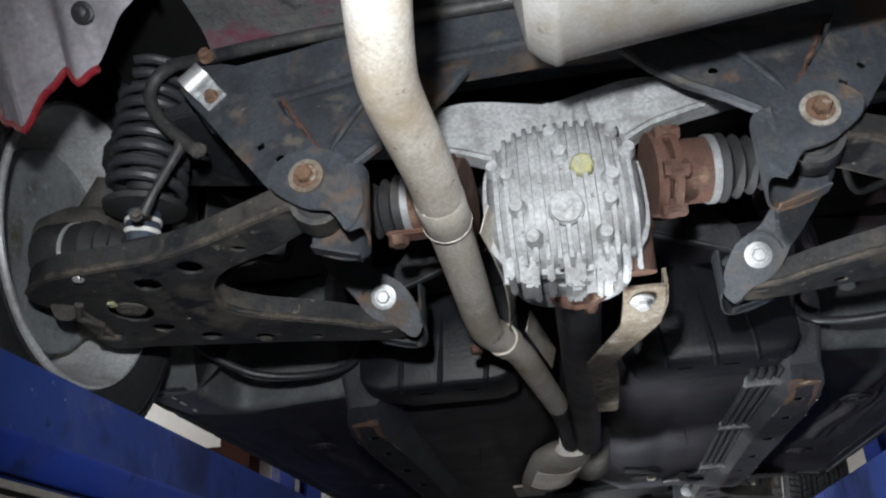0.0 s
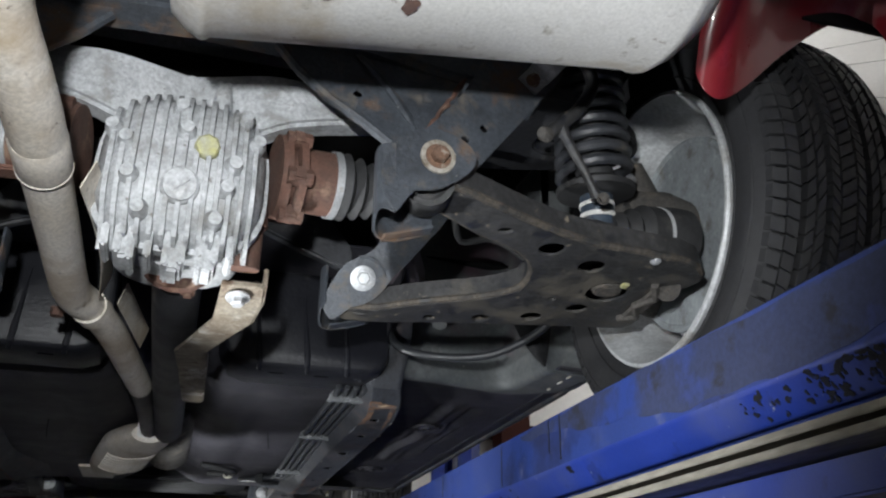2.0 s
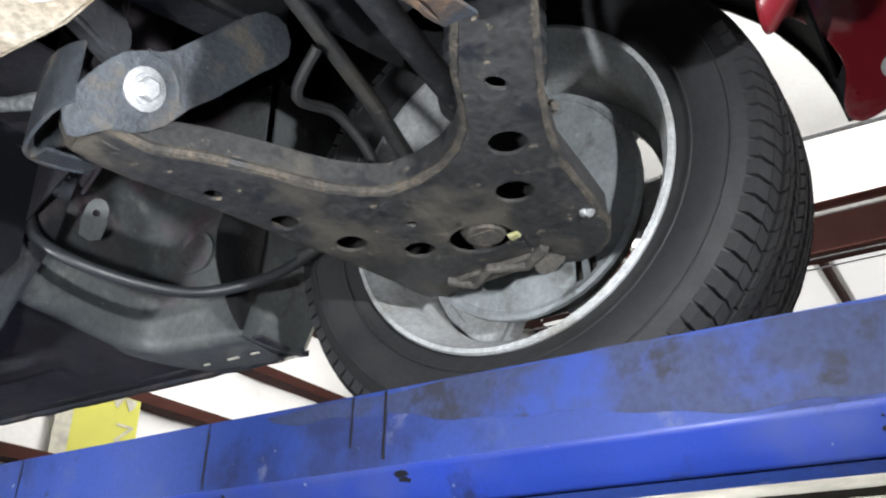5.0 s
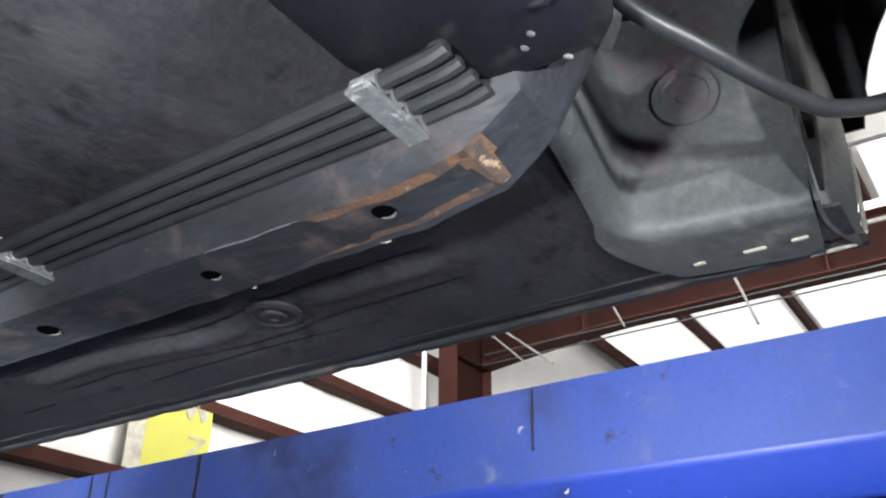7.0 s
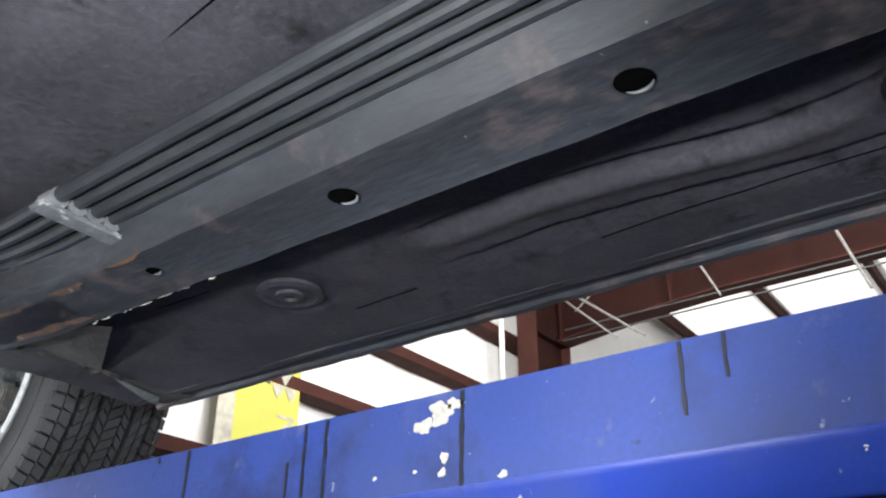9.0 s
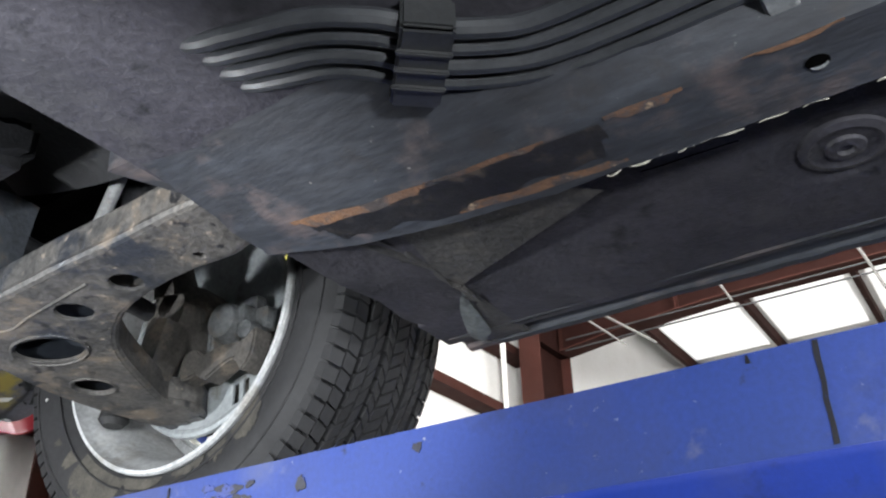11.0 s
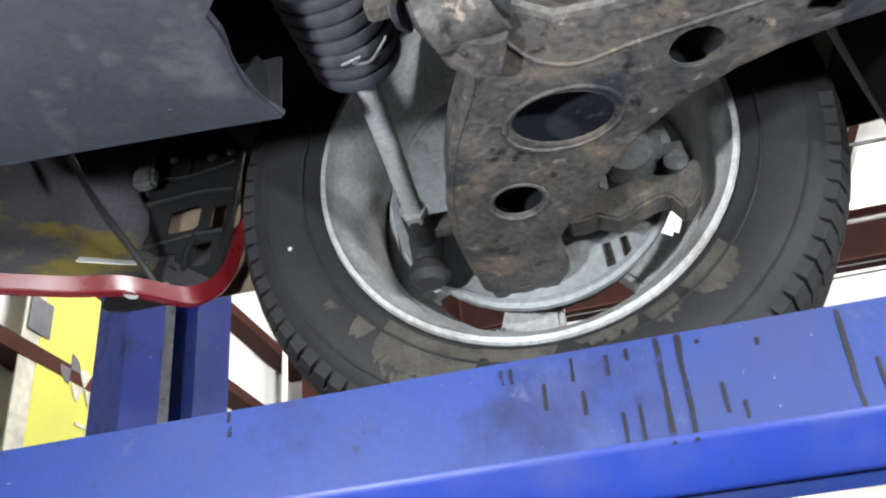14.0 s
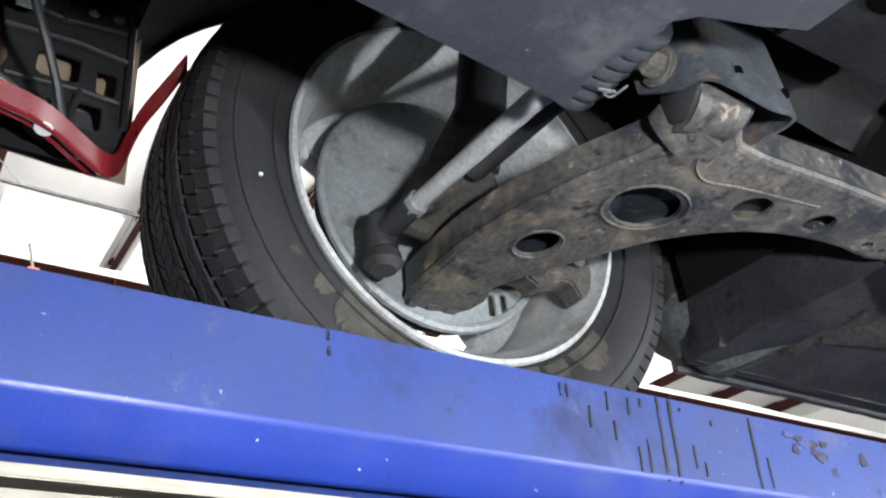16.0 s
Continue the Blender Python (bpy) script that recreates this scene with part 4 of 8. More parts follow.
def rear_arm(s):
    """The stamped lower arm: a vee with lightening holes, a raised rim and a ball joint."""
    z = 1.923
    back = lambda loop: [(x + 0.006 * k, y + 0.013 * k) for x, y, k in ((x, y, min(1.0, max(0.0, (0.02 - y) / 0.12))) for x, y in loop)]
    outline = back(rounded([(0.262, 0.165), (0.330, 0.160), (0.40, 0.141), (0.525, 0.118), (0.64, 0.096), (0.70, 0.088), (0.705, 0.050), (0.672, 0.022), (0.672, -0.055), (0.712, -0.090), (0.716, -0.13), (0.66, -0.166), (0.53, -0.176), (0.43, -0.208), (0.335, -0.252),
                       (0.285, -0.268), (0.268, -0.235), (0.32, -0.200), (0.375, -0.165), (0.437, -0.135), (0.476, -0.085), (0.487, -0.01), (0.450, 0.034), (0.40, 0.060), (0.345, 0.090), (0.305, 0.118), (0.262, 0.124)], 2))
    holes = [back(h) for h in [circle(0.397, -0.187, 0.010, 0.0065, 12, -0.4), circle(0.475, -0.154, 0.0175, n=16), circle(0.549, -0.120, 0.0185, n=16), circle(0.596, 0.031, 0.016, n=16), circle(0.541, 0.080, 0.016, n=16),
             circle(0.467, 0.106, 0.014, n=16), circle(0.388, 0.124, 0.0085, n=12), circle(0.612, -0.040, 0.030, 0.038, 20), circle(0.545, 0.005, 0.005, n=8)]]
    lean = Matrix.Translation((0, 0.05, z + 0.004)) @ Matrix.Rotation(radians(-3.8), 4, "X") @ Matrix.Translation((0, -0.05, -z))
    mirror = lambda bm, s: mirrored(moved(bm, lean), s)
    a = part("lower_control_arm", mirror(plate(outline, holes, z, z + 0.004, 0.001), s), M_arm, car, "black stamped rear lower arm caked with tan road dust")
    rim = join(*[tube([(x, y, z + dz) for x, y in outline + outline[:1]], r, 8, False) for dz, r in ((0.006, 0.0055),)])
    part("rolled_edge", mirror(rim, s), M_armedge, a)
    wallb = bmesh.new()
    lo = [wallb.verts.new((x, y, z + 0.004)) for x, y in outline]
    hi = [wallb.verts.new((x, y, z + 0.036)) for x, y in outline]
    for i in range(len(lo)):
        j = (i + 1) % len(lo)
        wallb.faces.new((lo[i], lo[j], hi[j], hi[i]))
    thicken(wallb, 0.003)
    part("side_flange", mirror(wallb, s), M_arm, a)
    part("upper_shell", mirror(plate(outline, [], z + 0.034, z + 0.037), s), M_arm, a)
    bj = join(lathe([(-0.005, 0.020), (0.004, 0.026), (0.03, 0.026)], (0.612, -0.040, z + 0.004), (0, 0, 1), 22), box(0.597, 0.627, -0.058, -0.022, z - 0.002, z + 0.01, 0.004))
    j = part("ball_joint", mirror(bj, s), M_knuck, a, "grey ball joint in the arm's large opening")
    part("paint_mark", mirror(box(0.622, 0.632, -0.072, -0.060, z - 0.004, z + 0.001, 0.001), s), M_yp, j, "yellow paint mark")
    part("pinch_clamp", mirror(join(box(0.668, 0.70, -0.075, 0.045, z - 0.006, z + 0.03, 0.006), tube([(0.672, 0.045, z - 0.002), (0.69, 0.02, z - 0.008), (0.672, -0.01, z - 0.004), (0.685, -0.05, z - 0.008), (0.668, -0.08, z - 0.002)], 0.006, 8)), s), M_knuck, a)
    part("arm_bolt", mirror(hexbolt((0.632, -0.145, z + 0.004), (0.1, -0.8, -0.8), 0.006, 0.005, 1.4), s), M_zinc, a, "bright zinc bolt")
    mirror = mirrored
    for at, way, h in (((0.282, -0.232, 1.957), (0.15, 1, 0.1), 0.045), ((0.280, 0.150, 1.953), (0.0, 1, 0.1), 0.06)):
        arm_bush(at, way, 0.027, h, "bushing", a, s)
        part("bush_eye", mirror(lathe([(-0.02, 0.032), (0.02, 0.032)], at, way, 22), s), M_arm, a)
    return a


for s in (1, -1):
    rear_arm(s)


def helix(at, way, r0, r1, h, turns, wire):
    m = frame_of(at, way)
    n = int(turns * 18)
    return tube([m @ V(((r0 + (r1 - r0) * k / n) * math.cos(2 * math.pi * turns * k / n), (r0 + (r1 - r0) * k / n) * math.sin(2 * math.pi * turns * k / n), h * k / n)) for k in range(n + 1)], wire, 9)


def strut(s, lo, hi, at_seat):
    """A damper with its coil spring."""
    lo, hi = V(lo), V(hi)
    way = (hi - lo).normalized()
    L = (hi - lo).length
    d = part("damper", mirror(lathe([(0, 0.024), (at_seat - 0.005, 0.025), (at_seat, 0.025)], lo, way, 22), s), M_damp, car, "blue-grey painted damper body with a scuffed sticker")
    part("spring_seat", mirror(lathe([(0, 0.03), (0.004, 0.058), (0.012, 0.060), (0.014, 0.055), (0.022, 0.045)], lo + way * (at_seat - 0.01), way, 30), s), M_rub, d)
    part("coil_spring", mirror(helix(lo + way * (at_seat + 0.012), way, 0.052, 0.046, L - at_seat - 0.02, 11.0, 0.0085), s), M_spring, d, "black coil spring")
    part("bump_boot", mirror(lathe([(at_seat + 0.01, 0.022)] + [(at_seat + 0.02 + k * 0.012, 0.024 + (0.005 if k % 2 else 0)) for k in range(16)], lo, way, 18), s), M_rub, d)
    part("sticker", mirror(lathe([(0.070, 0.0265), (0.077, 0.0265)], lo, way, 20), s), M_wht, d, "white sticker band")
    part("sticker", mirror(lathe([(0.088, 0.0265), (0.094, 0.0265)], lo, way, 20), s), M_wht, d, "white sticker band")
    return d


for s in (1, -1):
    strut(s, (0.600, -0.052, 1.968), (0.578, -0.085, 2.36), 0.115)
    # drop link and the bent end of the anti-roll bar
    ln = part("drop_link", mirror(tube([(0.556, -0.135, 2.030), (0.540, -0.14, 2.06), (0.512, -0.14, 2.115), (0.505, -0.138, 2.135)], [0.008, 0.006, 0.0075, 0.011], 10), s), M_arm, car, "dusty anti-roll bar drop link")
    part("link_nut", mirror(hexbolt((0.562, -0.142, 2.026), (-0.4, -1, -0.3), 0.0065, 0.008, 1.4), s), M_knuck, ln)
    part("link_nut", mirror(lathe([(0, 0.011), (0.012, 0.010), (0.016, 0.007)], (0.482, -0.142, 2.114), (-0.8, -0.6, -0.2), 10), s), M_knuck, ln)
    bar = spline([(0.484, -0.140, 2.116), (0.508, -0.14, 2.140), (0.538, -0.138, 2.172), (0.560, -0.138, 2.215), (0.550, -0.142, 2.246), (0.520, -0.15, 2.258), (0.480, -0.165, 2.248), (0.44, -0.185, 2.236), (0.30, -0.21, 2.225), (0.0, -0.225, 2.222)], 6)
    part("antiroll_bar", mirror(tube(bar, 0.0098, 12), s), M_arm, car, "thin dusty black anti-roll bar")
    # drive shaft: rusty inner flange and joint, bright band, ribbed boot, bar, outer boot
    ax, ay, az = 0.112, -0.137, 1.992
    way = V((0.62, 0.085, 0.03))
    P = lambda u: V((ax, ay, az)) + way * u
    fl = part("drive_flange", mirror(lathe([(0, 0.052), (0.012, 0.054), (0.014, 0.040), (0.02, 0.040), (0.021, 0.056), (0.030, 0.056), (0.031, 0.041), (0.073, 0.041)], P(0), way, 26), s), M_cv, car, "rust-brown drive shaft flange and joint housing")
    for k in range(6):
        a = math.pi / 3 * k + 0.4
        m = frame_of(P(0.018), way)
        part("flange_bolt", mirror(moved(join(lathe([(0, 0.011), (0.03, 0.011)], (0, 0, 0), (0, 0, 1), 6), box(-0.012, 0.012, -0.009, 0.009, 0.005, 0.022, 0.003)), m @ Matrix.Translation((0.052 * math.cos(a), 0.052 * math.sin(a), -0.006))), s), M_cv, fl)
    part("boot_band", mirror(lathe([(0, 0.0435), (0.009, 0.0435)], P(0.113), way, 28), s), M_zinc, fl, "bright steel boot band")
    ribs = [(0.0, 0.040)]
    for k in range(5):
        ribs += [(0.012 + k * 0.017, 0.044 - k * 0.0035), (0.020 + k * 0.017, 0.031 - k * 0.0025)]
    part("inner_boot", mirror(lathe(ribs, P(0.126), way, 28), s), M_rub, fl, "black ribbed rubber boot")
    part("shaft_bar", mirror(tube([P(0.2), P(0.95)], 0.013, 14), s), M_under, fl)
    part("outer_boot", mirror(lathe([(0, 0.02), (0.012, 0.03), (0.02, 0.025), (0.032, 0.038), (0.04, 0.032), (0.052, 0.046), (0.09, 0.046), (0.1, 0.05), (0.13, 0.05)], P(0.80), way, 26), s), M_rub, fl, "black outer joint boot")
    part("outer_band", mirror(lathe([(0, 0.0475), (0.006, 0.0475)], P(0.925), way, 26), s), M_rod, fl)
    # upper arm above, a dark stamped link with a big round opening
    up = plate(rounded([(0.40, -0.10), (0.52, -0.12), (0.66, -0.06), (0.70, 0.0), (0.66, 0.05), (0.52, 0.10), (0.40, 0.11), (0.40, 0.05), (0.47, 0.0), (0.40, -0.05)], 3), [circle(0.56, 0.0, 0.035, 0.03)], 2.19, 2.215, 0.003)
    part("upper_control_arm", mirror(up, s), M_under, car, "black stamped rear upper arm")
    part("lateral_link", mirror(tube([(0.34, 0.02, 2.10), (0.50, 0.03, 2.06), (0.655, 0.045, 2.01)], 0.013, 12, flat=0.7), s), M_arm, car, "dusty steel lateral link")

# ---- rear drive line, subframe and exhaust ----
# differential: domed finned cover, plugs, cover bolts
dz, dy, dx = 1.975, -0.120, 0.006


def cover_pt(u, v, grow=0.0):
    """A bulging cover seen from behind: u across, v upwards, each from -1 to 1."""
    a, b = 0.098 + grow, 0.103 + grow
    e = (abs(u) ** 3.2 + abs(v) ** 3.2)
    d = max(0.0, 1 - e) ** 0.45
    return V((dx + a * u, dy - (0.085 + grow) * d - 0.025 * (v < 0) * 0 + 0.02 * v, dz + b * v))


rings = []
n = 40
for lvl in steps(1.0, 0.0, 9):
    ring = []
    for k in range(n):
        t = 2 * math.pi * k / n
        c, s_ = math.cos(t), math.sin(t)
        q = (abs(c) ** 3.2 + abs(s_) ** 3.2) ** (-1 / 3.2)
        ring.append(cover_pt(c * q * lvl * 0.97 if lvl else 0.001 * c, s_ * q * lvl * 0.97 if lvl else 0.001 * s_))
    rings.append(ring)
body = loft([[V((dx + (p.x - dx) * 0.93, 0.0, dz + (p.z - dz) * 0.93)) for p in rings[0]], [V((p.x, p.y + 0.03, p.z)) for p in rings[0]]] + rings)
diff = part("differential", body, M_alu, car, "finned cast aluminium differential with chalky dust")
part("cover_flange", loft([[V((dx + (p.x - dx) * 1.07, p.y + o, dz + (p.z - dz) * 1.06)) for p in rings[0]] for o in (0.032, 0.018)] + [[p + V((0, 0.016, 0)) for p in rings[0]]]), M_alu, diff)
for k in range(13):
    u = -0.84 + 1.68 * k / 12
    vs = steps(-1.12, 1.02, 22)
    out = []
    for v in vs:
        base = cover_pt(u * 0.97, max(-0.97, min(0.97, v * (1 - 0.10 * abs(u) ** 3))))
        h = 0.010 if abs(v) < 0.96 else 0.006
        lower = 0.010 if v < -0.9 else 0.0
        out.append((base, base + V((0, -h, -lower if v < -0.8 else (0.004 if v > 0.9 else 0)))))
    w = 0.0026
    bm = bmesh.new()
    rows = []
    for b_, o_ in out:
        rows.append([bm.verts.new(b_ + V((-w * 1.3, 0.004, 0))), bm.verts.new(o_ + V((-w, 0, 0))), bm.verts.new(o_ + V((w, 0, 0))), bm.verts.new(b_ + V((w * 1.3, 0.004, 0)))])
    for a, b in zip(rows, rows[1:]):
        for i in range(3):
            bm.faces.new((a[i], a[i + 1], b[i + 1], b[i]))
    bm.faces.new(rows[0])
    bm.faces.new(rows[-1][::-1])
    part("fin", bm, M_alu, diff)
for u, v in ((-0.62, -0.45), (0.55, -0.5), (-0.9, 0.3), (0.9, 0.35), (-0.1, 0.62), (0.0, 0.25), (0.62, -0.15), (-0.7, 0.05), (0.72, 0.72), (-0.45, -0.85), (0.45, -0.88)):
    p = cover_pt(u * 0.9, v * 0.9)
    part("cover_bolt", lathe([(-0.01, 0.0115), (0.006, 0.011), (0.010, 0.008), (0.016, 0.0075)], p, (u * 0.25, -1, v * 0.2), 14), M_alu, diff)
p = V((0.006, -0.216, 1.923))
dp = part("drain_plug", join(lathe([(-0.012, 0.022), (0.004, 0.021), (0.006, 0.0185), (0.010, 0.018)], p, (0, -1, -0.3), 26), moved(box(-0.0145, 0.0145, -0.003, 0.003, 0.009, 0.0125, 0.001), frame_of(p, (0, -1, -0.3)) @ Matrix.Rotation(0.7, 4, "Z"))), M_alu, diff, "slotted round drain plug")
part("fill_plug", lathe([(-0.008, 0.015), (0.005, 0.0145), (0.008, 0.012)], (0.030, -0.212, 1.977), (0, -1, -0.2), 8), M_yp, diff, "filler plug daubed with yellow paint")
for k, xx in enumerate((-0.072, -0.058, -0.044, -0.026, -0.006, 0.010, 0.030, 0.046, 0.062)):
    low = (0.118, 0.124, 0.131, 0.126, 0.134, 0.130, 0.133, 0.124, 0.119)[k]
    part("fin_tooth", box(dx + xx - 0.0042, dx + xx + 0.0042, dy - 0.062, dy - 0.005, dz - low, dz - 0.090, 0.0025), M_alu, diff)
for xx, low in ((-0.051, 0.127), (0.002, 0.137), (0.038, 0.134)):
    part("cast_foot", box(dx + xx - 0.009, dx + xx + 0.009, dy - 0.055, dy - 0.01, dz - low, dz - 0.098, 0.004), M_alu, diff)
part("breather_boss", tube([(dx + 0.035, dy - 0.02, dz + 0.09), (dx + 0.035, dy - 0.02, dz + 0.135)], [0.014, 0.009], 12), M_alu, diff)

# silver cross member that carries the differential
mem = [[V((x, y0 + a, zc + b)) for a, b in ((-0.02, -hh), (0.02, -hh), (0.025, hh), (-0.012, hh))] for x, y0, zc, hh in
       ((-0.34, -0.105, 2.125, 0.022), (-0.23, -0.115, 2.112, 0.026), (-0.165, -0.125, 2.102, 0.033), (-0.11, -0.135, 2.090, 0.042), (-0.08, -0.13, 2.085, 0.048), (0.0, -0.10, 2.085, 0.05), (0.09, -0.13, 2.088, 0.048), (0.12, -0.135, 2.095, 0.040), (0.17, -0.125, 2.105, 0.030), (0.24, -0.115, 2.115, 0.022), (0.34, -0.105, 2.128, 0.02))]
part("differential_carrier", bevelled(loft(mem), 0.006), M_alu, car, "pale cast aluminium differential carrier")

# propeller shaft with its coupling
prop = part("propeller_shaft", tube([(0.012, 0.03, 1.915), (0.012, 0.2, 1.915), (0.015, 1.15, 1.93)], [0.034, 0.034, 0.034], 22), M_under, car, "dark dusty propeller shaft")
part("pinion_flange", lathe([(0, 0.05), (0.012, 0.052), (0.02, 0.03), (0.05, 0.03)], (0.012, -0.045, 1.915), (0, 1, 0), 22), M_cv, prop, "rusty pinion flange")
for k in range(4):
    a = math.pi / 2 * k + 0.5
    part("joint_yoke", box(0.012 + 0.032 * math.cos(a) - 0.009, 0.012 + 0.032 * math.cos(a) + 0.009, -0.05, 0.03, 1.915 + 0.032 * math.sin(a) - 0.009, 1.915 + 0.032 * math.sin(a) + 0.009, 0.004), M_cv, prop)
part("pinion_nose", lathe([(0, 0.06), (0.03, 0.055), (0.06, 0.04)], (0.012, -0.09, 1.93), (0, 1, -0.1), 24), M_alu, diff)

# cranked torque-arm bracket beside the propeller shaft
hook = [[V((x + a * w, y + b_ * 0.0, z + b_)) for a, b_ in ((-0.5, -0.003), (0.5, -0.003), (0.5, 0.003), (-0.5, 0.003))] for x, y, z, w in
        ((0.092, -0.085, 1.866, 0.052), (0.092, -0.045, 1.857, 0.054), (0.088, 0.02, 1.852, 0.05), (0.062, 0.14, 1.862, 0.045), (0.040, 0.25, 1.872, 0.045), (0.048, 0.40, 1.885, 0.045), (0.058, 0.72, 1.905, 0.04))]
hk = part("support_bracket", bevelled(loft(hook), 0.001), M_hook, car, "cranked zinc-grey support bracket stained with rust")
part("bracket_lip", loft([[V((x + 0.5 * w + a, y, z + b_)) for a, b_ in ((-0.002, 0.0), (0.003, 0.0), (0.003, 0.022), (-0.002, 0.022))] for x, y, z, w in
     ((0.092, -0.085, 1.866, 0.052), (0.092, -0.045, 1.857, 0.054), (0.088, 0.02, 1.852, 0.05), (0.062, 0.14, 1.862, 0.045), (0.040, 0.25, 1.872, 0.045), (0.048, 0.40, 1.885, 0.045), (0.058, 0.72, 1.905, 0.04))]), M_hook, hk)
part("bracket_bolt", hexbolt((0.088, -0.066, 1.855), (0, -0.2, -1), 0.009), M_zinc, hk)
part("bracket_stud", lathe([(0, 0.019), (0.05, 0.019), (0.055, 0.024), (0.075, 0.022)], (0.090, -0.095, 1.880), (0, -0.15, 1), 18), M_cv, hk, "rust-brown stud")

# exhaust: tail pipe, joint clamp, front pipe, flange and box
tail = spline([(-0.105, -0.82, 1.975), (-0.118, -0.66, 1.935), (-0.134, -0.55, 1.922), (-0.139, -0.49, 1.920), (-0.134, -0.40, 1.920), (-0.131, -0.33, 1.920), (-0.131, -0.255, 1.920)], 6)
ex = part("exhaust", tube(tail, 0.0275, 24), M_exh, car, "dull silver exhaust pipe with tan heat stains")
part("pipe_sleeve", tube([(-0.131, -0.29, 1.920), (-0.131, -0.285, 1.920), (-0.131, -0.228, 1.920), (-0.131, -0.222, 1.920)], [0.0276, 0.0288, 0.0288, 0.0268], 24), M_exh, ex)
for yy in (-0.226,):
    part("weld_bead", tube([(-0.131 + 0.0282 * math.cos(a), yy, 1.920 + 0.0282 * math.sin(a)) for a in steps(0, 2 * math.pi, 25)], 0.0013, 6, False), M_exh, ex)
front = spline([(-0.131, -0.24, 1.920), (-0.131, -0.06, 1.918), (-0.132, 0.10, 1.916), (-0.128, 0.165, 1.916), (-0.108, 0.225, 1.917), (-0.086, 0.33, 1.918), (-0.066, 0.50, 1.920), (-0.044, 0.70, 1.922)], 6)
part("front_pipe", tube(front, [0.026 if p.y < 0.2 else 0.0235 for p in front], 24), M_exh, ex, "dusty silver exhaust pipe with a tan bend")
part("dark_pipe", tube([(-0.044, 0.70, 1.922), (-0.034, 0.87, 1.924), (-0.026, 1.13, 1.925)], 0.022, 20), M_under, ex, "dark heat-stained pipe end")
part("pipe_band", tube([(-0.112, 0.215, 1.917), (-0.104, 0.245, 1.9175)], 0.0272, 22), M_exh, ex)
tab = part("hanger_tab", join(box(-0.205, -0.14, -0.216, -0.192, 1.915, 1.921, 0.002), lathe([(0, 0.012), (0.008, 0.012), (0.010, 0.009)], (-0.192, -0.204, 1.915), (0, 0, -1), 6)), M_cv, ex, "rusty clamp tab and bolt")
part("hanger_tab", join(box(-0.165, -0.115, 0.222, 0.240, 1.910, 1.916, 0.002), lathe([(0, 0.009), (0.008, 0.009)], (-0.156, 0.231, 1.910), (0, 0, -1), 6)), M_cv, ex, "rusty clamp tab")
hs = sheet(lambda u, v: V((-0.097 + 0.012 * math.sin(v * 3) + 0.012 * u, -0.20 + 0.36 * v, 1.912 + 0.035 * u)), steps(0, 1, 4), steps(0, 1, 10), 0.0015)
part("heat_shield", hs, M_exh, ex, "thin rippled heat shield beside the pipe")
hs2 = sheet(lambda u, v: V((-0.072 + 0.03 * v + 0.010 * u, 0.20 + 0.22 * v, 1.920 + 0.035 * u)), steps(0, 1, 3), steps(0, 1, 6), 0.0015)
part("heat_shield", hs2, M_exh, ex, "thin heat shield beside the pipe")
SHIFT = V((0, 0.14, 0))
fl = part("pipe_flange", join(box(-0.055, 0.03, 0.995, 1.005, 1.905, 1.955, 0.004), tube([(0.025, 1.0, 1.915), (0.03, 0.985, 1.93), (0.025, 0.97, 1.94)], 0.008, 8)), M_wht, ex, "chalky white gasket flange")
cat = part("catalyst_box", loft([[V((-0.045 + 0.075 * math.cos(a) * k + o, y, 1.915 + 0.040 * math.sin(a) * k)) for a in (2 * math.pi * i / 26 for i in range(26))] for y, k, o in ((1.00, 0.55, 0.02), (1.06, 0.92, 0.0), (1.12, 1, -0.02), (1.38, 1, -0.06), (1.46, 0.85, -0.08), (1.58, 0.5, -0.11))]), M_exh, ex, "tan-dusted exhaust box with pressed ribs")
for k in range(7):
    yy = 1.14 + k * 0.035
    part("pressed_rib", tube([(-0.065 + 0.076 * math.cos(a) - (yy - 1.12) * 0.15, yy, 1.915 + 0.041 * math.sin(a)) for a in steps(-2.4, -0.7, 8)], 0.004, 6), M_exh, cat)
part("box_tab", box(-0.22, -0.13, 1.48, 1.68, 1.905, 1.912, 0.003), M_exh, cat)
SHIFT = V((0, 0, 0))
part("gearbox_tail", lathe([(0, 0.04), (0.05, 0.06), (0.3, 0.066), (0.6, 0.07)], (0.02, 1.15, 1.985), (0, 1, 0.02), 24), M_knuck, car, "dark gearbox tail housing")

# transverse silencer with rolled ends, seam and rust spots
mx0, mx1, my, mz = 0.010, 0.470, -0.478, 2.052


def silencer_ring(x, k):
    return [V((x, my - 0.02 * x + 0.115 * k * math.cos(a), mz + 0.11 * x + 0.086 * k * math.sin(a))) for a in (2 * math.pi * i / 56 for i in range(56))]


sil = part("silencer", loft([silencer_ring(x, k) for x, k in ((mx0 - 0.035, 0.30), (mx0 - 0.026, 0.80), (mx0 - 0.012, 0.95), (mx0 - 0.004, 1.0), (mx0, 1.028), (mx0 + 0.006, 1.028), (mx0 + 0.010, 1.0), (mx1 - 0.010, 1.0), (mx1 - 0.006, 1.028), (mx1, 1.028), (mx1 + 0.004, 1.0), (mx1 + 0.012, 0.95), (mx1 + 0.026, 0.80), (mx1 + 0.035, 0.30))]), M_muf, car, "large silver silencer with tan stains and stamped marks")


def on_silencer(x, a, out=0.0008):
    return V((x, my - 0.02 * x + (0.115 + out) * math.cos(a), mz + 0.11 * x + (0.086 + out) * math.sin(a)))


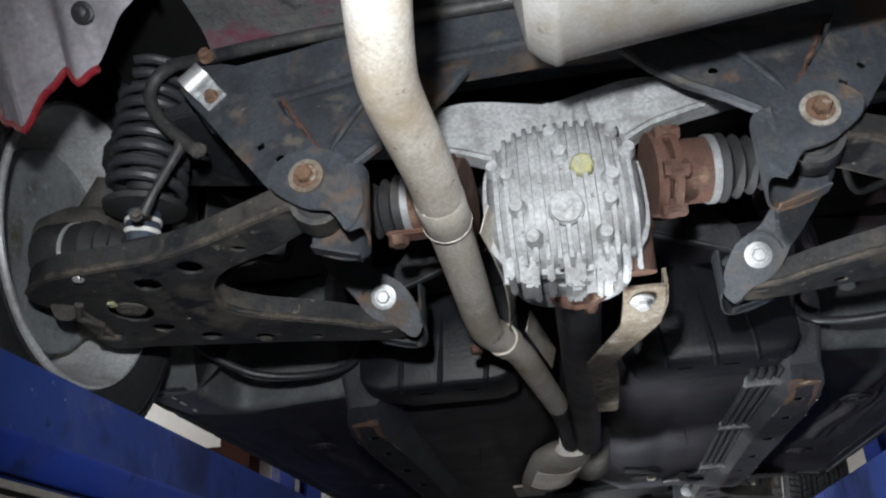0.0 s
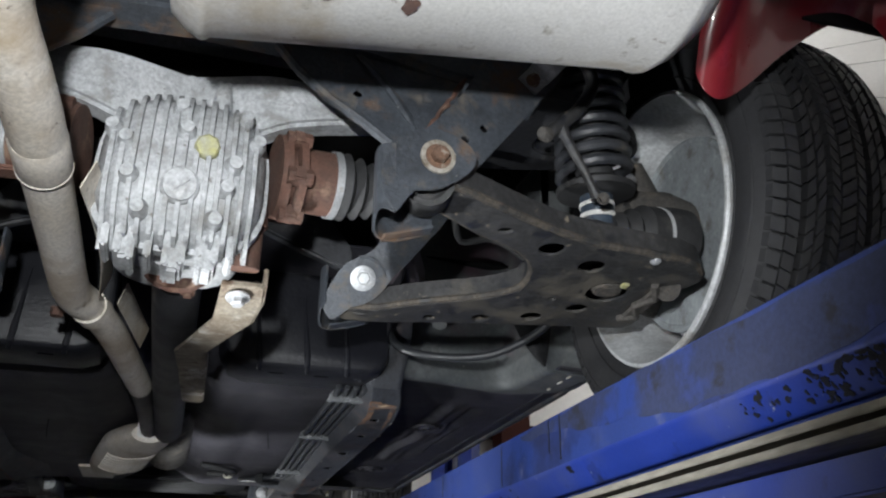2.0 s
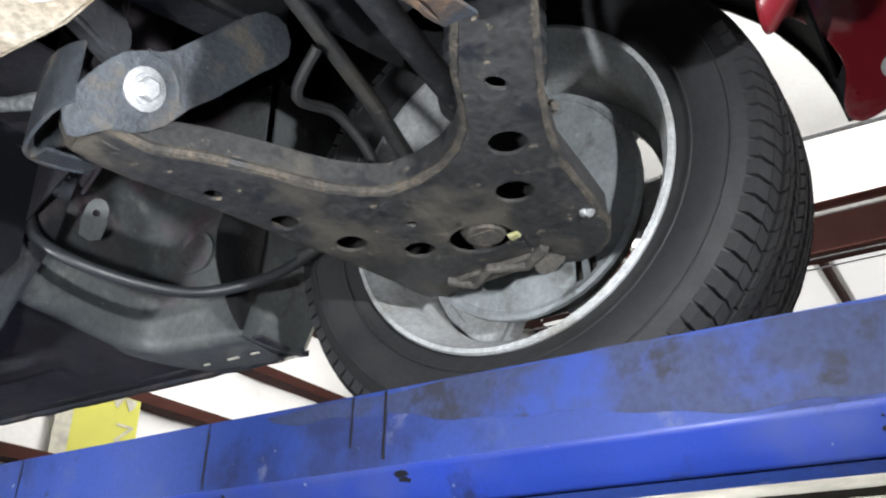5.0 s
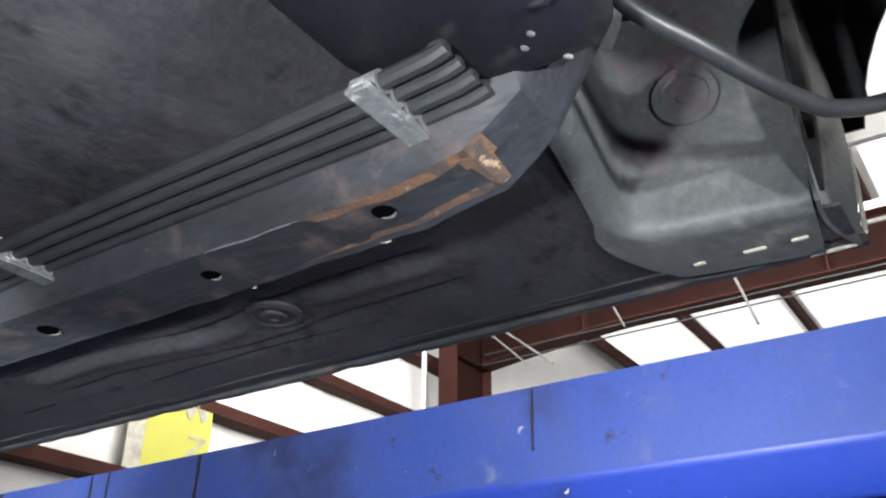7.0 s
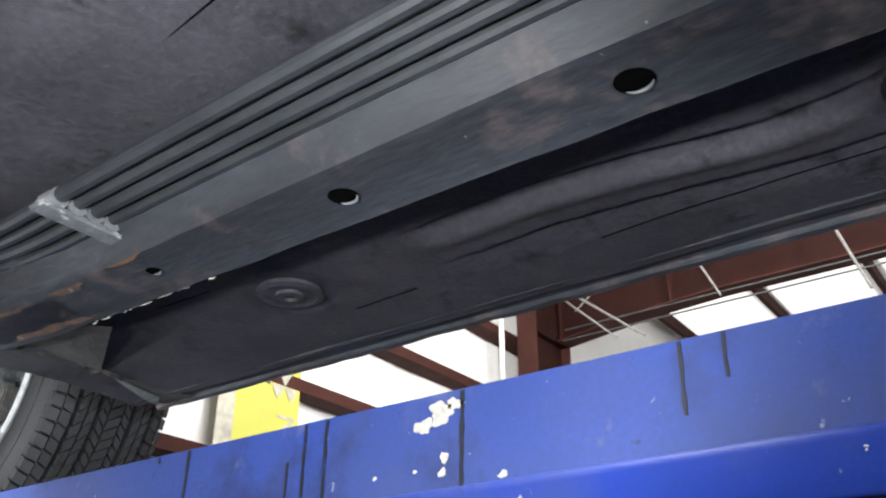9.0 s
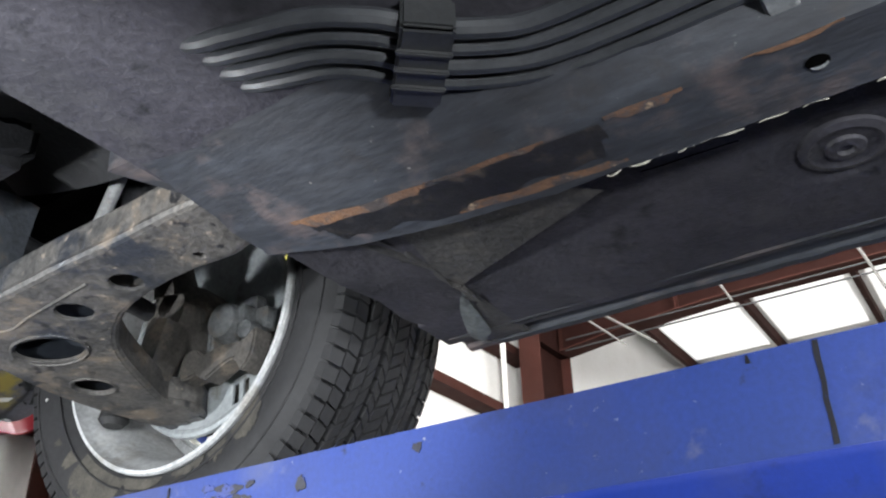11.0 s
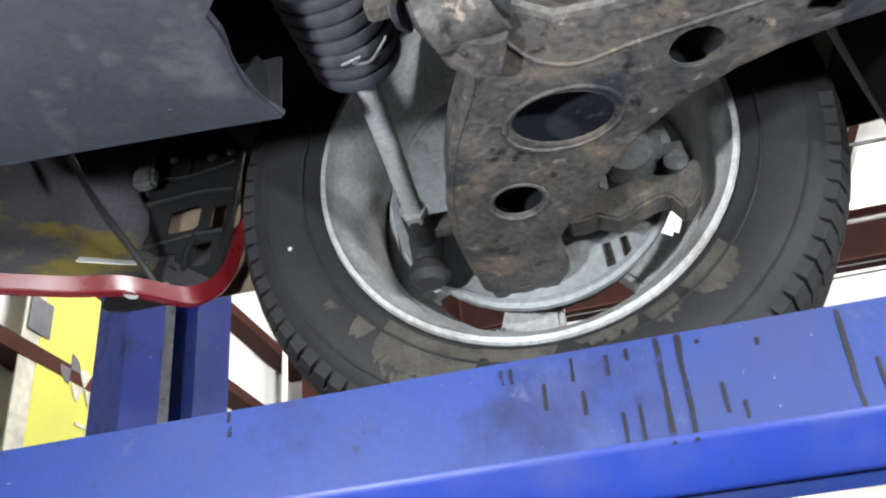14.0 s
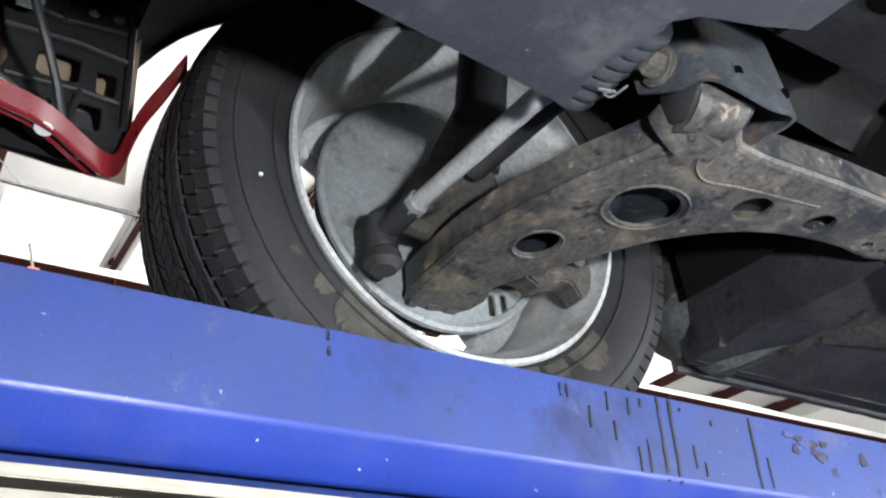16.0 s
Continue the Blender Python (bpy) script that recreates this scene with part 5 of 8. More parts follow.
for sx, sa, sr, seed in ((0.189, -1.77, 0.010, 4), (0.114, -1.79, 0.0055, 9)):
    loop = splat(0, 0, sr, seed, 12)
    bm = bmesh.new()
    bm.faces.new([bm.verts.new(on_silencer(sx + a, sa + b / 0.11, 0.0006)) for a, b in loop])
    thicken(bm, 0.0012)
    part("rust_spot", bm, M_spot, sil, "dark purple-brown rust spot")
part("tail_pipe", tube(spline([(0.44, -0.50, 2.12), (0.55, -0.52, 2.135), (0.66, -0.58, 2.15), (0.70, -0.76, 2.15)], 6), 0.034, 20), M_exh, sil, "bright tail pipe with a rusty root")
hg = part("rubber_hanger", box(0.0, 0.03, -0.42, -0.40, 2.12, 2.22, 0.006), M_rub, sil)
for xx in (-0.012, 0.04):
    part("hanger_pin", lathe([(0, 0.006), (0.02, 0.006), (0.022, 0.011), (0.027, 0.010)], (xx - 0.01, -0.41, 2.15), (1, 0, 0), 12), M_zinc, hg)

# subframe: rear cross tube, pressed side brackets on both sides, pivots
xm = [[V((x, y0 + a, zc + b)) for a, b in ((-0.035, -hh), (0.03, -hh - 0.005), (0.04, hh), (-0.03, hh))] for x, y0, zc, hh in
      ((-0.46, -0.165, 2.17, 0.035), (-0.32, -0.175, 2.175, 0.04), (-0.20, -0.18, 2.195, 0.042), (0.0, -0.18, 2.205, 0.042), (0.20, -0.18, 2.195, 0.042), (0.32, -0.175, 2.175, 0.04), (0.46, -0.165, 2.17, 0.035))]
sub = part("rear_subframe", bevelled(loft(xm), 0.008), M_sub, car, "black pressed-steel rear subframe with rust at its seams")
part("chassis_cross_panel", sheet(lambda u, v: V((-0.6 + 1.2 * u, -0.34 - 0.35 * v, 2.285 + 0.05 * v + 0.006 * math.sin(u * 60))), steps(0, 1, 60), steps(0, 1, 6), 0.003), M_bodyp, car, "grey undersprayed rear body panel")
part("rear_body_panel", sheet(lambda u, v: V((-0.47 + 0.94 * u, 0.02 - 0.42 * v, 2.266 + 0.012 * math.sin(u * 11 + 2) * math.sin(3 * v) + 0.006 * math.tanh(30 * (v - 0.42)) + 0.05 * max(0.0, abs(2 * u - 1) - 0.55) ** 2)), steps(0, 1, 50), steps(0, 1, 24), 0.003), M_bodyp, car, "mauve-grey undersprayed body panel over the rear axle")
for px in (-0.295, 0.31):
    part("panel_hole", lathe([(0, 0.011), (0.0006, 0.010)], (px, -0.165, 2.2605), (0, -0.1, -1), 16), M_hole, car, "dark hole in the body panel")
part("cross_panel_lip", box(-0.6, 0.6, -0.345, -0.315, 2.255, 2.29, 0.004), M_under, car)


def ribbon(path, z0, z1, thick=0.0035, lean=0.0):
    """An upright pressed strip along a line in plan; z0 and z1 are heights for each point."""
    pts = spline([(x, y, a) for (x, y), a in zip(path, z0)], 4)
    tops = spline([(x, y, b) for (x, y), b in zip(path, z1)], 4)
    n = len(pts)
    return sheet(lambda u, v: pts[int(round(u * (n - 1)))].lerp(tops[int(round(u * (n - 1)))], v) + V((lean * v, 0, 0)), steps(0, 1, n), steps(0, 1, 5), thick)


def side_bracket(s):
    """The pressed bracket that carries the rear pivot of the lower arm, and the forward one."""
    o, a = V((0.285, -0.248, 1.973)), V((0.18, 0.055, 0.225)).normalized()
    nrm = V((0.0, -0.95, -0.12))
    nrm = (nrm - a * nrm.dot(a)).normalized()
    b = a.cross(nrm)
    m = Matrix((((a.x, b.x, nrm.x, o.x)), ((a.y, b.y, nrm.y, o.y)), ((a.z, b.z, nrm.z, o.z)), (0, 0, 0, 1)))
    outl = rounded([(-0.009, -0.043), (0.048, -0.04), (0.132, -0.044), (0.2, -0.058), (0.231, -0.056), (0.279, -0.037), (0.316, -0.0), (0.298, 0.027), (0.224, 0.031), (0.162, 0.034), (0.081, 0.036), (0.044, 0.037), (0.007, 0.031), (-0.031, -0.014)], 2)
    br = part("subframe_bracket", mirror(plate(outl, [circle(0.073, 0.001, 0.0055, n=12), circle(0.11, 0.007, 0.0055, n=12)], -0.004, 0.0, 0.001, m), s), M_sub, sub, "blue-grey pressed bracket with rusty edges")
    skirt = bmesh.new()
    lo = [skirt.verts.new(m @ V((x, y, -0.003))) for x, y in outl]
    hi = [skirt.verts.new(m @ V((x * 0.98, y * 0.96, -0.016))) for x, y in outl]
    for i in range(len(lo)):
        j = (i + 1) % len(lo)
        skirt.faces.new((lo[i], lo[j], hi[j], hi[i]))
    thicken(skirt, 0.003)
    part("bracket_skirt", mirror(skirt, s), M_sub, br)
    # lower front plate with the bolt, a curled wall and the foot behind the arm's eye
    low = rounded([(0.232, 1.985), (0.221, 1.955), (0.218, 1.930), (0.226, 1.910), (0.236, 1.897), (0.245, 1.910), (0.258, 1.927), (0.28, 1.931), (0.298, 1.941), (0.324, 1.962), (0.333, 1.985), (0.318, 2.006), (0.285, 2.017), (0.25, 2.006)], 2)
    part("eye_plate", mirror(plate(low, [], 0, 0.004, 0.0012, Matrix(((1, 0, 0, 0), (0, 0.10, -1, -0.464), (0, 1, 0, 0), (0, 0, 0, 1)))), s), M_sub, br, "scuffed eye plate with a wavy lower edge")
    part("eye_cup", mirror(ribbon([(0.236, -0.270), (0.222, -0.262), (0.221, -0.240), (0.232, -0.212), (0.262, -0.202), (0.300, -0.196)], [1.898, 1.905, 1.898, 1.893, 1.897, 1.915], [1.985, 1.985, 1.982, 1.98, 1.98, 1.98]), s), M_sub, br, "curled wall behind the arm's eye")
    part("foot_lip", mirror(sheet(lambda u, v: V((0.236 + 0.058 * u, -0.222 + 0.026 * v, 1.894 + 0.018 * u + 0.002 * v)), steps(0, 1, 4), steps(0, 1, 3), 0.003), s), M_sub, br)
    part("pivot_bolt", mirror(hexbolt((0.284, -0.2735, 1.974), (0.05, -1, -0.05), 0.0105, 0.011, 1.6), s), M_rbolt, br, "rusty pivot bolt on a stained washer")
    part("bolt_washer", mirror(lathe([(0, 0.0215), (0.002, 0.021)], (0.284, -0.2745, 1.974), (0.05, -1, -0.05), 24), s), M_hook, br, "dull stained washer")
    part("mount_bolt", mirror(hexbolt(m @ V((0.307, -0.030, 0.0)), nrm, 0.009, 0.010, 1.2), s), M_rbolt, br)
    st = part("bar_clamp", mirror(join(moved(box(0.223, 0.259, -0.011, 0.021, 0.0, 0.005, 0.001), m), moved(lathe([(-0.017, 0.0185), (0.017, 0.0185)], (0, 0, 0), (0, 1, 0), 20), m @ Matrix.Translation((0.271, 0.005, 0.012)))), s), M_zinc, br, "bright zinc anti-roll bar clamp")
    part("clamp_bolt", mirror(hexbolt(m @ V((0.234, 0.005, 0.005)), nrm, 0.0075, 0.007, 1.3), s), M_rbolt, st)
    # broad diagonal leg towards the cross tube, with a pressed gutter and a rusty weld
    ml = Matrix(((1, 0, 0, 0), (0, 0.25, -1, -0.732), (0, 1, 0, 0), (0, 0, 0, 1)))
    leg = [(0.236, 2.012), (0.262, 2.005), (0.290, 2.045), (0.306, 2.072), (0.328, 2.10), (0.34, 2.15), (0.30, 2.215), (0.12, 2.215), (0.09, 2.17), (0.128, 2.112), (0.166, 2.073), (0.208, 2.042)]
    lg = part("diagonal_leg", mirror(plate(rounded(leg, 2), [circle(0.199, 2.083, 0.006, n=12)], -0.004, 0, 0.001, ml), s), M_sub, sub, "pressed diagonal leg with a rust stain")
    P = lambda x, z, d=0.0: V((x, 0.25 * z - 0.732 - d, z))
    part("pressed_gutter", mirror(tube(spline([P(0.17, 2.19), P(0.205, 2.145), P(0.238, 2.10), P(0.262, 2.055), P(0.272, 2.03)], 4), [0.004] * 4 + [0.009] * 9 + [0.004] * 4, 10, flat=0.6), s), M_sub, lg)
    q = random.Random(31)
    part("rusty_weld", mirror(tube([P(x + q.uniform(-0.002, 0.002), z, 0.001) for x, z in zip(steps(0.286, 0.345, 16), steps(2.04, 2.145, 16))], [q.uniform(0.002, 0.0045) for k in range(16)], 7), s), M_cv, lg, "rusty weld bead")
    part("leg_flange", mirror(tube([P(x, z, -0.006) for x, z in ((0.10, 2.15), (0.128, 2.110), (0.166, 2.071), (0.208, 2.040), (0.240, 2.012))], 0.007, 8), s), M_sub, lg)
    # forward bracket with the zinc bolt
    o2 = V((0.277, 0.098, 1.964))
    nn = V((-0.06, -0.93, -0.36)).normalized()
    up = V((0.45, 0.1, 0.88))
    up = (up - nn * up.dot(nn)).normalized()
    sd = up.cross(nn)
    m2 = Matrix(((up.x, sd.x, nn.x, o2.x), (up.y, sd.y, nn.y, o2.y), (up.z, sd.z, nn.z, o2.z), (0, 0, 0, 1)))
    out2 = rounded([(-0.052, -0.032), (-0.025, -0.036), (0.004, -0.034), (0.026, -0.022), (0.045, -0.012), (0.103, -0.004), (0.150, 0.006), (0.165, 0.03), (0.150, 0.055), (0.109, 0.050), (0.055, 0.043), (0.029, 0.037), (-0.001, 0.036), (-0.029, 0.025), (-0.046, 0.010), (-0.066, 0.003), (-0.078, -0.006), (-0.070, -0.024)], 2)
    fb = part("subframe_bracket", mirror(plate(out2, [], -0.004, 0.0, 0.001, m2), s), M_sub, sub, "grey-black pressed front bracket of the subframe")
    part("pivot_bolt", mirror(hexbolt(m2 @ V((0, 0, 0)), nn, 0.0105, 0.008, 1.85), s), M_zinc, fb, "bright zinc pivot bolt")
    part("eye_cup", mirror(ribbon([(0.226, 0.112), (0.222, 0.130), (0.226, 0.160), (0.240, 0.186), (0.270, 0.196), (0.31, 0.202)], [1.925, 1.918, 1.908, 1.908, 1.915, 1.93], [1.985, 1.985, 1.985, 1.985, 1.985, 1.985]), s), M_sub, fb, "curled wall behind the arm's eye")
    part("foot_lip", mirror(sheet(lambda u, v: V((0.244 + 0.06 * u, 0.188 + 0.014 * u - 0.022 * v, 1.908 + 0.020 * u)), steps(0, 1, 4), steps(0, 1, 3), 0.003), s), M_sub, fb)
    part("bracket_bead", mirror(tube([m2 @ V((0.033 * math.cos(t), 0.033 * math.sin(t), 0.0)) for t in steps(-0.8, 0.9, 12)], 0.0025, 6), s), M_sub, fb)
    part("cross_leg", mirror(bevelled(loft([[V((x, y + d, z + e)) for d, e in ((0, -w), (0.02, -w), (0.02, w), (0, w))] for x, y, z, w in ((0.26, 0.10, 1.992, 0.02), (0.225, 0.10, 2.02, 0.035), (0.18, 0.105, 2.05, 0.045), (0.10, 0.11, 2.085, 0.045))]), 0.004), s), M_under, fb, "black pressed leg towards the tunnel")
    part("brake_hose", mirror(tube(spline([(0.40, 0.02, 2.06), (0.42, 0.06, 2.03), (0.47, 0.05, 2.035), (0.52, 0.04, 2.0), (0.54, 0.06, 1.96)], 5), 0.006, 9), s), M_rub, fb, "black brake hose")


for s in (1, -1):
    side_bracket(s)
part("subframe_front_tube", bevelled(loft([[V((x, y0 + a, zc + b)) for a, b in ((-0.03, -0.03), (0.03, -0.03), (0.03, 0.03), (-0.03, 0.03))] for x, y0, zc in ((-0.45, 0.14, 2.17), (-0.25, 0.14, 2.12), (0.25, 0.14, 2.12), (0.45, 0.14, 2.17))]), 0.008), M_under, car, "black front tube of the rear subframe")

# ---- body underside ----
# fuel tank: two dark shells either side of the shaft tunnel
def tank(s):
    rings = []
    for y, k in ((0.462, 0.93), (0.465, 0.975), (0.472, 1.0), (0.55, 1.0), (0.575, 0.995), (0.61, 0.97), (0.63, 0.93), (0.64, 0.86)):
        x0, x1, zb = 0.095, 0.408 if y < 0.56 else 0.37, 1.918
        c = 0.25
        rings.append([V((c + (x - c) * (0.5 + 0.5 * k), y, 2.11 + (z - 2.11) * k)) for x, z in ((x0, 2.115), (x0, zb + 0.05), (x0 + 0.02, zb + 0.012), (x0 + 0.05, zb), (x1 - 0.04, zb), (x1 - 0.014, zb + 0.008), (x1, zb + 0.03), (x1, 2.115))])
    t = part("fuel_tank", mirror(bevelled(loft(rings), 0.005), s), M_tank, car, "glossy black fuel tank shell with pressed ribs")
    for xx in (0.165, 0.253, 0.328):
        part("tank_rib", mirror(tube([(xx - 0.012, 0.462, 2.06), (xx - 0.006, 0.4615, 1.99), (xx - 0.002, 0.462, 1.95), (xx, 0.466, 1.927), (xx + 0.002, 0.478, 1.9168), (xx + 0.003, 0.490, 1.9185)], [0.001, 0.004, 0.006, 0.0065, 0.0045, 0.002], 10), s), M_tank, t)
    for xx in (0.20, 0.285):
        part("tank_slot", mirror(box(xx - 0.014, xx + 0.014, 0.499, 0.5035, 1.9168, 1.9185, 0.0008), s), M_hole, t, "dark slot in the tank's flange")
    for xx, yy in ((0.352, 0.50), (0.362, 0.51), (0.385, 0.49)):
        part("scuff", mirror(lathe([(0, 0.0035), (0.0006, 0.002)], (xx, yy, 1.9178), (0, 0.2, -1), 7), s), M_clip, t, "bare scuff")
    part("tank_stud", mirror(lathe([(0, 0.003), (0.003, 0.002)], (0.308, 0.4625, 2.022), (0, -1, 0), 10), s), M_zinc, t)
    return t


def kick_up_beam(s):
    """The mauve chassis beam over the tank's rear edge, with the tank's bracket bolted to it."""
    lower = [(0.405, 0.452), (0.486, 0.497), (0.447, 0.40), (0.412, 0.306), (0.37, 0.20), (0.315, 0.215), (0.361, 0.33)]
    outline = [lower[k] for k in (0, 1, 2, 3, 4, 5, 6)]
    bm = plate(outline, [], 2.088, 2.16, 0.004)
    b = part("kick_up_beam", mirror(bm, s), M_mauve, car, "dull mauve painted chassis beam over the tank")
    edge = [(0.486, 0.497, 2.087), (0.465, 0.445, 2.0865), (0.447, 0.40, 2.0865), (0.43, 0.352, 2.0865), (0.412, 0.306, 2.087)]
    part("beam_edge", mirror(tube(spline(edge, 3), 0.0028, 8), s), M_mauve, b)
    tab = rounded([(0.345, 0.474), (0.386, 0.455), (0.439, 0.444), (0.458, 0.467), (0.430, 0.486), (0.38, 0.492)], 2)
    t = part("tank_bracket", mirror(plate(tab, [], 2.0835, 2.0875, 0.001), s), M_tank, b, "black tank bracket")
    part("bracket_bolt", mirror(hexbolt((0.438, 0.464, 2.083), (0, 0, -1), 0.007, 0.006, 1.4), s), M_under, t)
    part("insulation_roll", mirror(tube(spline([(0.302, 0.445, 2.098), (0.318, 0.408, 2.092), (0.338, 0.365, 2.094), (0.352, 0.335, 2.098), (0.375, 0.29, 2.105)], 5), [0.0135 + 0.0012 * math.sin(0.9 * k) for k in range(len(spline([(0.0, 0.1 * k, 0.0) for k in range(5)], 5)))], 12, flat=0.7), s), M_foil, b, "pale foil-faced insulation edge")


for s in (1, -1):
    tank(s)
    kick_up_beam(s)

Z0 = 1.944


def along(rows, y):
    """A value between rows of (distance along the car, value)."""
    for (a, p), (b, q) in zip(rows, rows[1:]):
        if y <= b:
            return p + (q - p) * max(0.0, (y - a) / (b - a))
    return rows[-1][1]


def soft_step(t):
    t = min(1.0, max(0.0, t))
    return t * t * (3 - 2 * t)


STEP_IN = ((0.74, 0.594), (0.84, 0.591), (0.93, 0.590), (1.03, 0.606), (1.12, 0.611), (1.22, 0.596), (1.32, 0.589), (1.44, 0.592))
STEP_OUT = ((0.77, 0.666), (0.93, 0.671), (1.0, 0.683), (1.1, 0.682), (1.2, 0.671), (1.33, 0.662), (1.45, 0.669))


def pressed(x, y):
    """Pressed steps and a rounded rib in the outer floor, and a shallow dish round each plug."""
    w = soft_step((y - 0.74) / 0.05) * soft_step((1.47 - y) / 0.06)
    a, b = along(STEP_IN, y), along(STEP_OUT, y)
    dz = w * (0.0080 * (soft_step((x - a) / 0.005) - soft_step((x - a - 0.008) / 0.03)) + 0.0070 * (soft_step((x - b) / 0.005) - soft_step((x - b - 0.006) / 0.045)))
    dz -= w * 0.0065 * math.exp(-((x - (a + b) / 2) / 0.012) ** 2) * soft_step((abs(y - 0.995) - 0.05) / 0.03)
    for py in (0.995, 1.632):
        d = math.hypot(x - 0.632, y - py)
        dz += 0.003 * soft_step((0.055 - d) / 0.012)
    return dz


def floor_z(x, y):
    """Height of the floor's underside: a shallow tunnel, swages, a kick-up at the back."""
    ax = abs(x)
    z = Z0 + (0.055 * (0.5 + 0.5 * math.cos(math.pi * ax / 0.15)) if ax < 0.15 else 0.0)
    z += 0.0 if not 0.55 < ax < 0.76 else pressed(ax, y)
    for cx, d in ((0.22, 0.008),):
        z += d * math.exp(-((ax - cx) / 0.02) ** 2) * (0.5 + 0.5 * math.tanh((y - 0.95) * 12)) * (0.5 - 0.5 * math.tanh((y - 1.75) * 12))
    z += 0.0016 * math.sin(23 * x + 5 * y) * math.sin(17 * y - 3 * x)
    if ax <= 0.40 and y < 0.80:
        z += 0.16 * min(1.0, ((0.80 - y) / 0.30)) ** 2
    if y > 2.11:
        z += 9.0 * min(0.05, y - 2.11)
    return z


KICK = ((0.0, 0.430, 0.530), (0.2, 0.520, 0.544), (0.38, 0.600, 0.560), (0.50, 0.648, 0.570), (0.56, 0.670, 0.571), (0.61, 0.685, 0.562), (0.66, 0.692, 0.545), (0.76, 0.698, 0.508), (0.88, 0.705, 0.458), (1.0, 0.713, 0.408))
FILLET = 0.018


def kick_pt(u, v, out=0.0):
    """The panel between floor and rear wheel: it rolls up from the floor and turns towards the sill's end; v below 0 runs on under the floor."""
    x, y = (sum(along([(r[0], r[i]) for r in KICK], u + d) for d in (-0.03, 0.0, 0.03)) / 3 for i in (1, 2))
    turn_k = soft_step((u - 0.48) / 0.18)
    nx, ny = 0.15 - 1.14 * turn_k, -0.99 + 0.87 * turn_k
    h = 0.51 * max(v, 0.0)
    roll = FILLET - math.sqrt(FILLET ** 2 - (FILLET - min(h, FILLET)) ** 2)
    f = out - roll - 0.03 * max(v, 0.0) ** 2 * (1 - turn_k) + 0.008 * math.exp(-((u - 0.765) / 0.13) ** 2 - ((v - 0.285) / 0.12) ** 2)
    flat = max(0.0, -v) * (0.005 + 0.079 * turn_k)
    return V((x + nx * (f - flat), y + ny * (f - flat), 1.9408 + h - (out if v < 0.02 else 0.0)))


def floor_end(x):
    """How far back the floor runs beside the tank, under the kick panel and along the sill."""
    rows = [(0.0, 0.30), (0.400, 0.30), (0.404, 0.545), (0.52, 0.558), (0.60, 0.574), (0.655, 0.584), (0.69, 0.575), (0.712, 0.54), (0.722, 0.45), (0.73, 0.392), (0.80, 0.392)]
    return along(rows, abs(x))


FLOOR_X = steps(0.0065, 0.398, 26) + steps(0.404, 0.545, 14) + steps(0.55, 0.76, 80) + steps(0.767, 0.79, 4)
part("floor_pan", sheet(lambda u, v: (lambda y: V((u, y, floor_z(u, y))))(floor_end(u) + (2.20 - floor_end(u)) * v), [-x for x in FLOOR_X[::-1]] + FLOOR_X, steps(0, 1, 200), -0.004), M_pan, car, "black coated floor pan with pressed swages")
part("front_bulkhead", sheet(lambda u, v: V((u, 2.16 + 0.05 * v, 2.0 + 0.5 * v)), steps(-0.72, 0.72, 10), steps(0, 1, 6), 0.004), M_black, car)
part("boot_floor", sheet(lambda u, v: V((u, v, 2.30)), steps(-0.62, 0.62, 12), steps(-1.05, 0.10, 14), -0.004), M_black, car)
# black sheets added above the cavities so that they stay dark
part("housing_blackout", sheet(lambda u, v: V((u, v, 2.47)), steps(-0.93, 0.93, 12), steps(-0.45, 0.75, 14), -0.004), M_black, car)
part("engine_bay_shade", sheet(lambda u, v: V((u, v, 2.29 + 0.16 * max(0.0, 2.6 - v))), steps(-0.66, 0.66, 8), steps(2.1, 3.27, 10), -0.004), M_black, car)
part("sill_blackout", sheet(lambda u, v: V((u, v, 2.21)), steps(-0.93, 0.93, 10), steps(0.55, 2.1, 10), -0.004), M_black, car)


RAIL = ((0.462, 0.405, 0.452, 2.09), (0.485, 0.402, 0.452, 2.00), (0.53, 0.390, 0.446, 1.912), (0.58, 0.398, 0.458, 1.886), (0.66, 0.405, 0.466, 1.881), (0.90, 0.413, 0.486, 1.892), (1.20, 0.416, 0.492, 1.899), (1.60, 0.424, 0.493, 1.900), (1.82, 0.432, 0.497, 1.902), (1.95, 0.432, 0.490, 1.906), (2.03, 0.428, 0.482, 1.914), (2.10, 0.428, 0.476, 1.928), (2.13, 0.428, 0.474, 1.96))


def rail_at(y):
    """Inner edge, outer edge and underside of the rail at a distance along the car."""
    for a, b in zip(RAIL, RAIL[1:]):
        if y <= b[0]:
            k = max(0.0, (y - a[0]) / (b[0] - a[0]))
            return [a[i] + (b[i] - a[i]) * k for i in (1, 2, 3)]
    return RAIL[-1][1:]


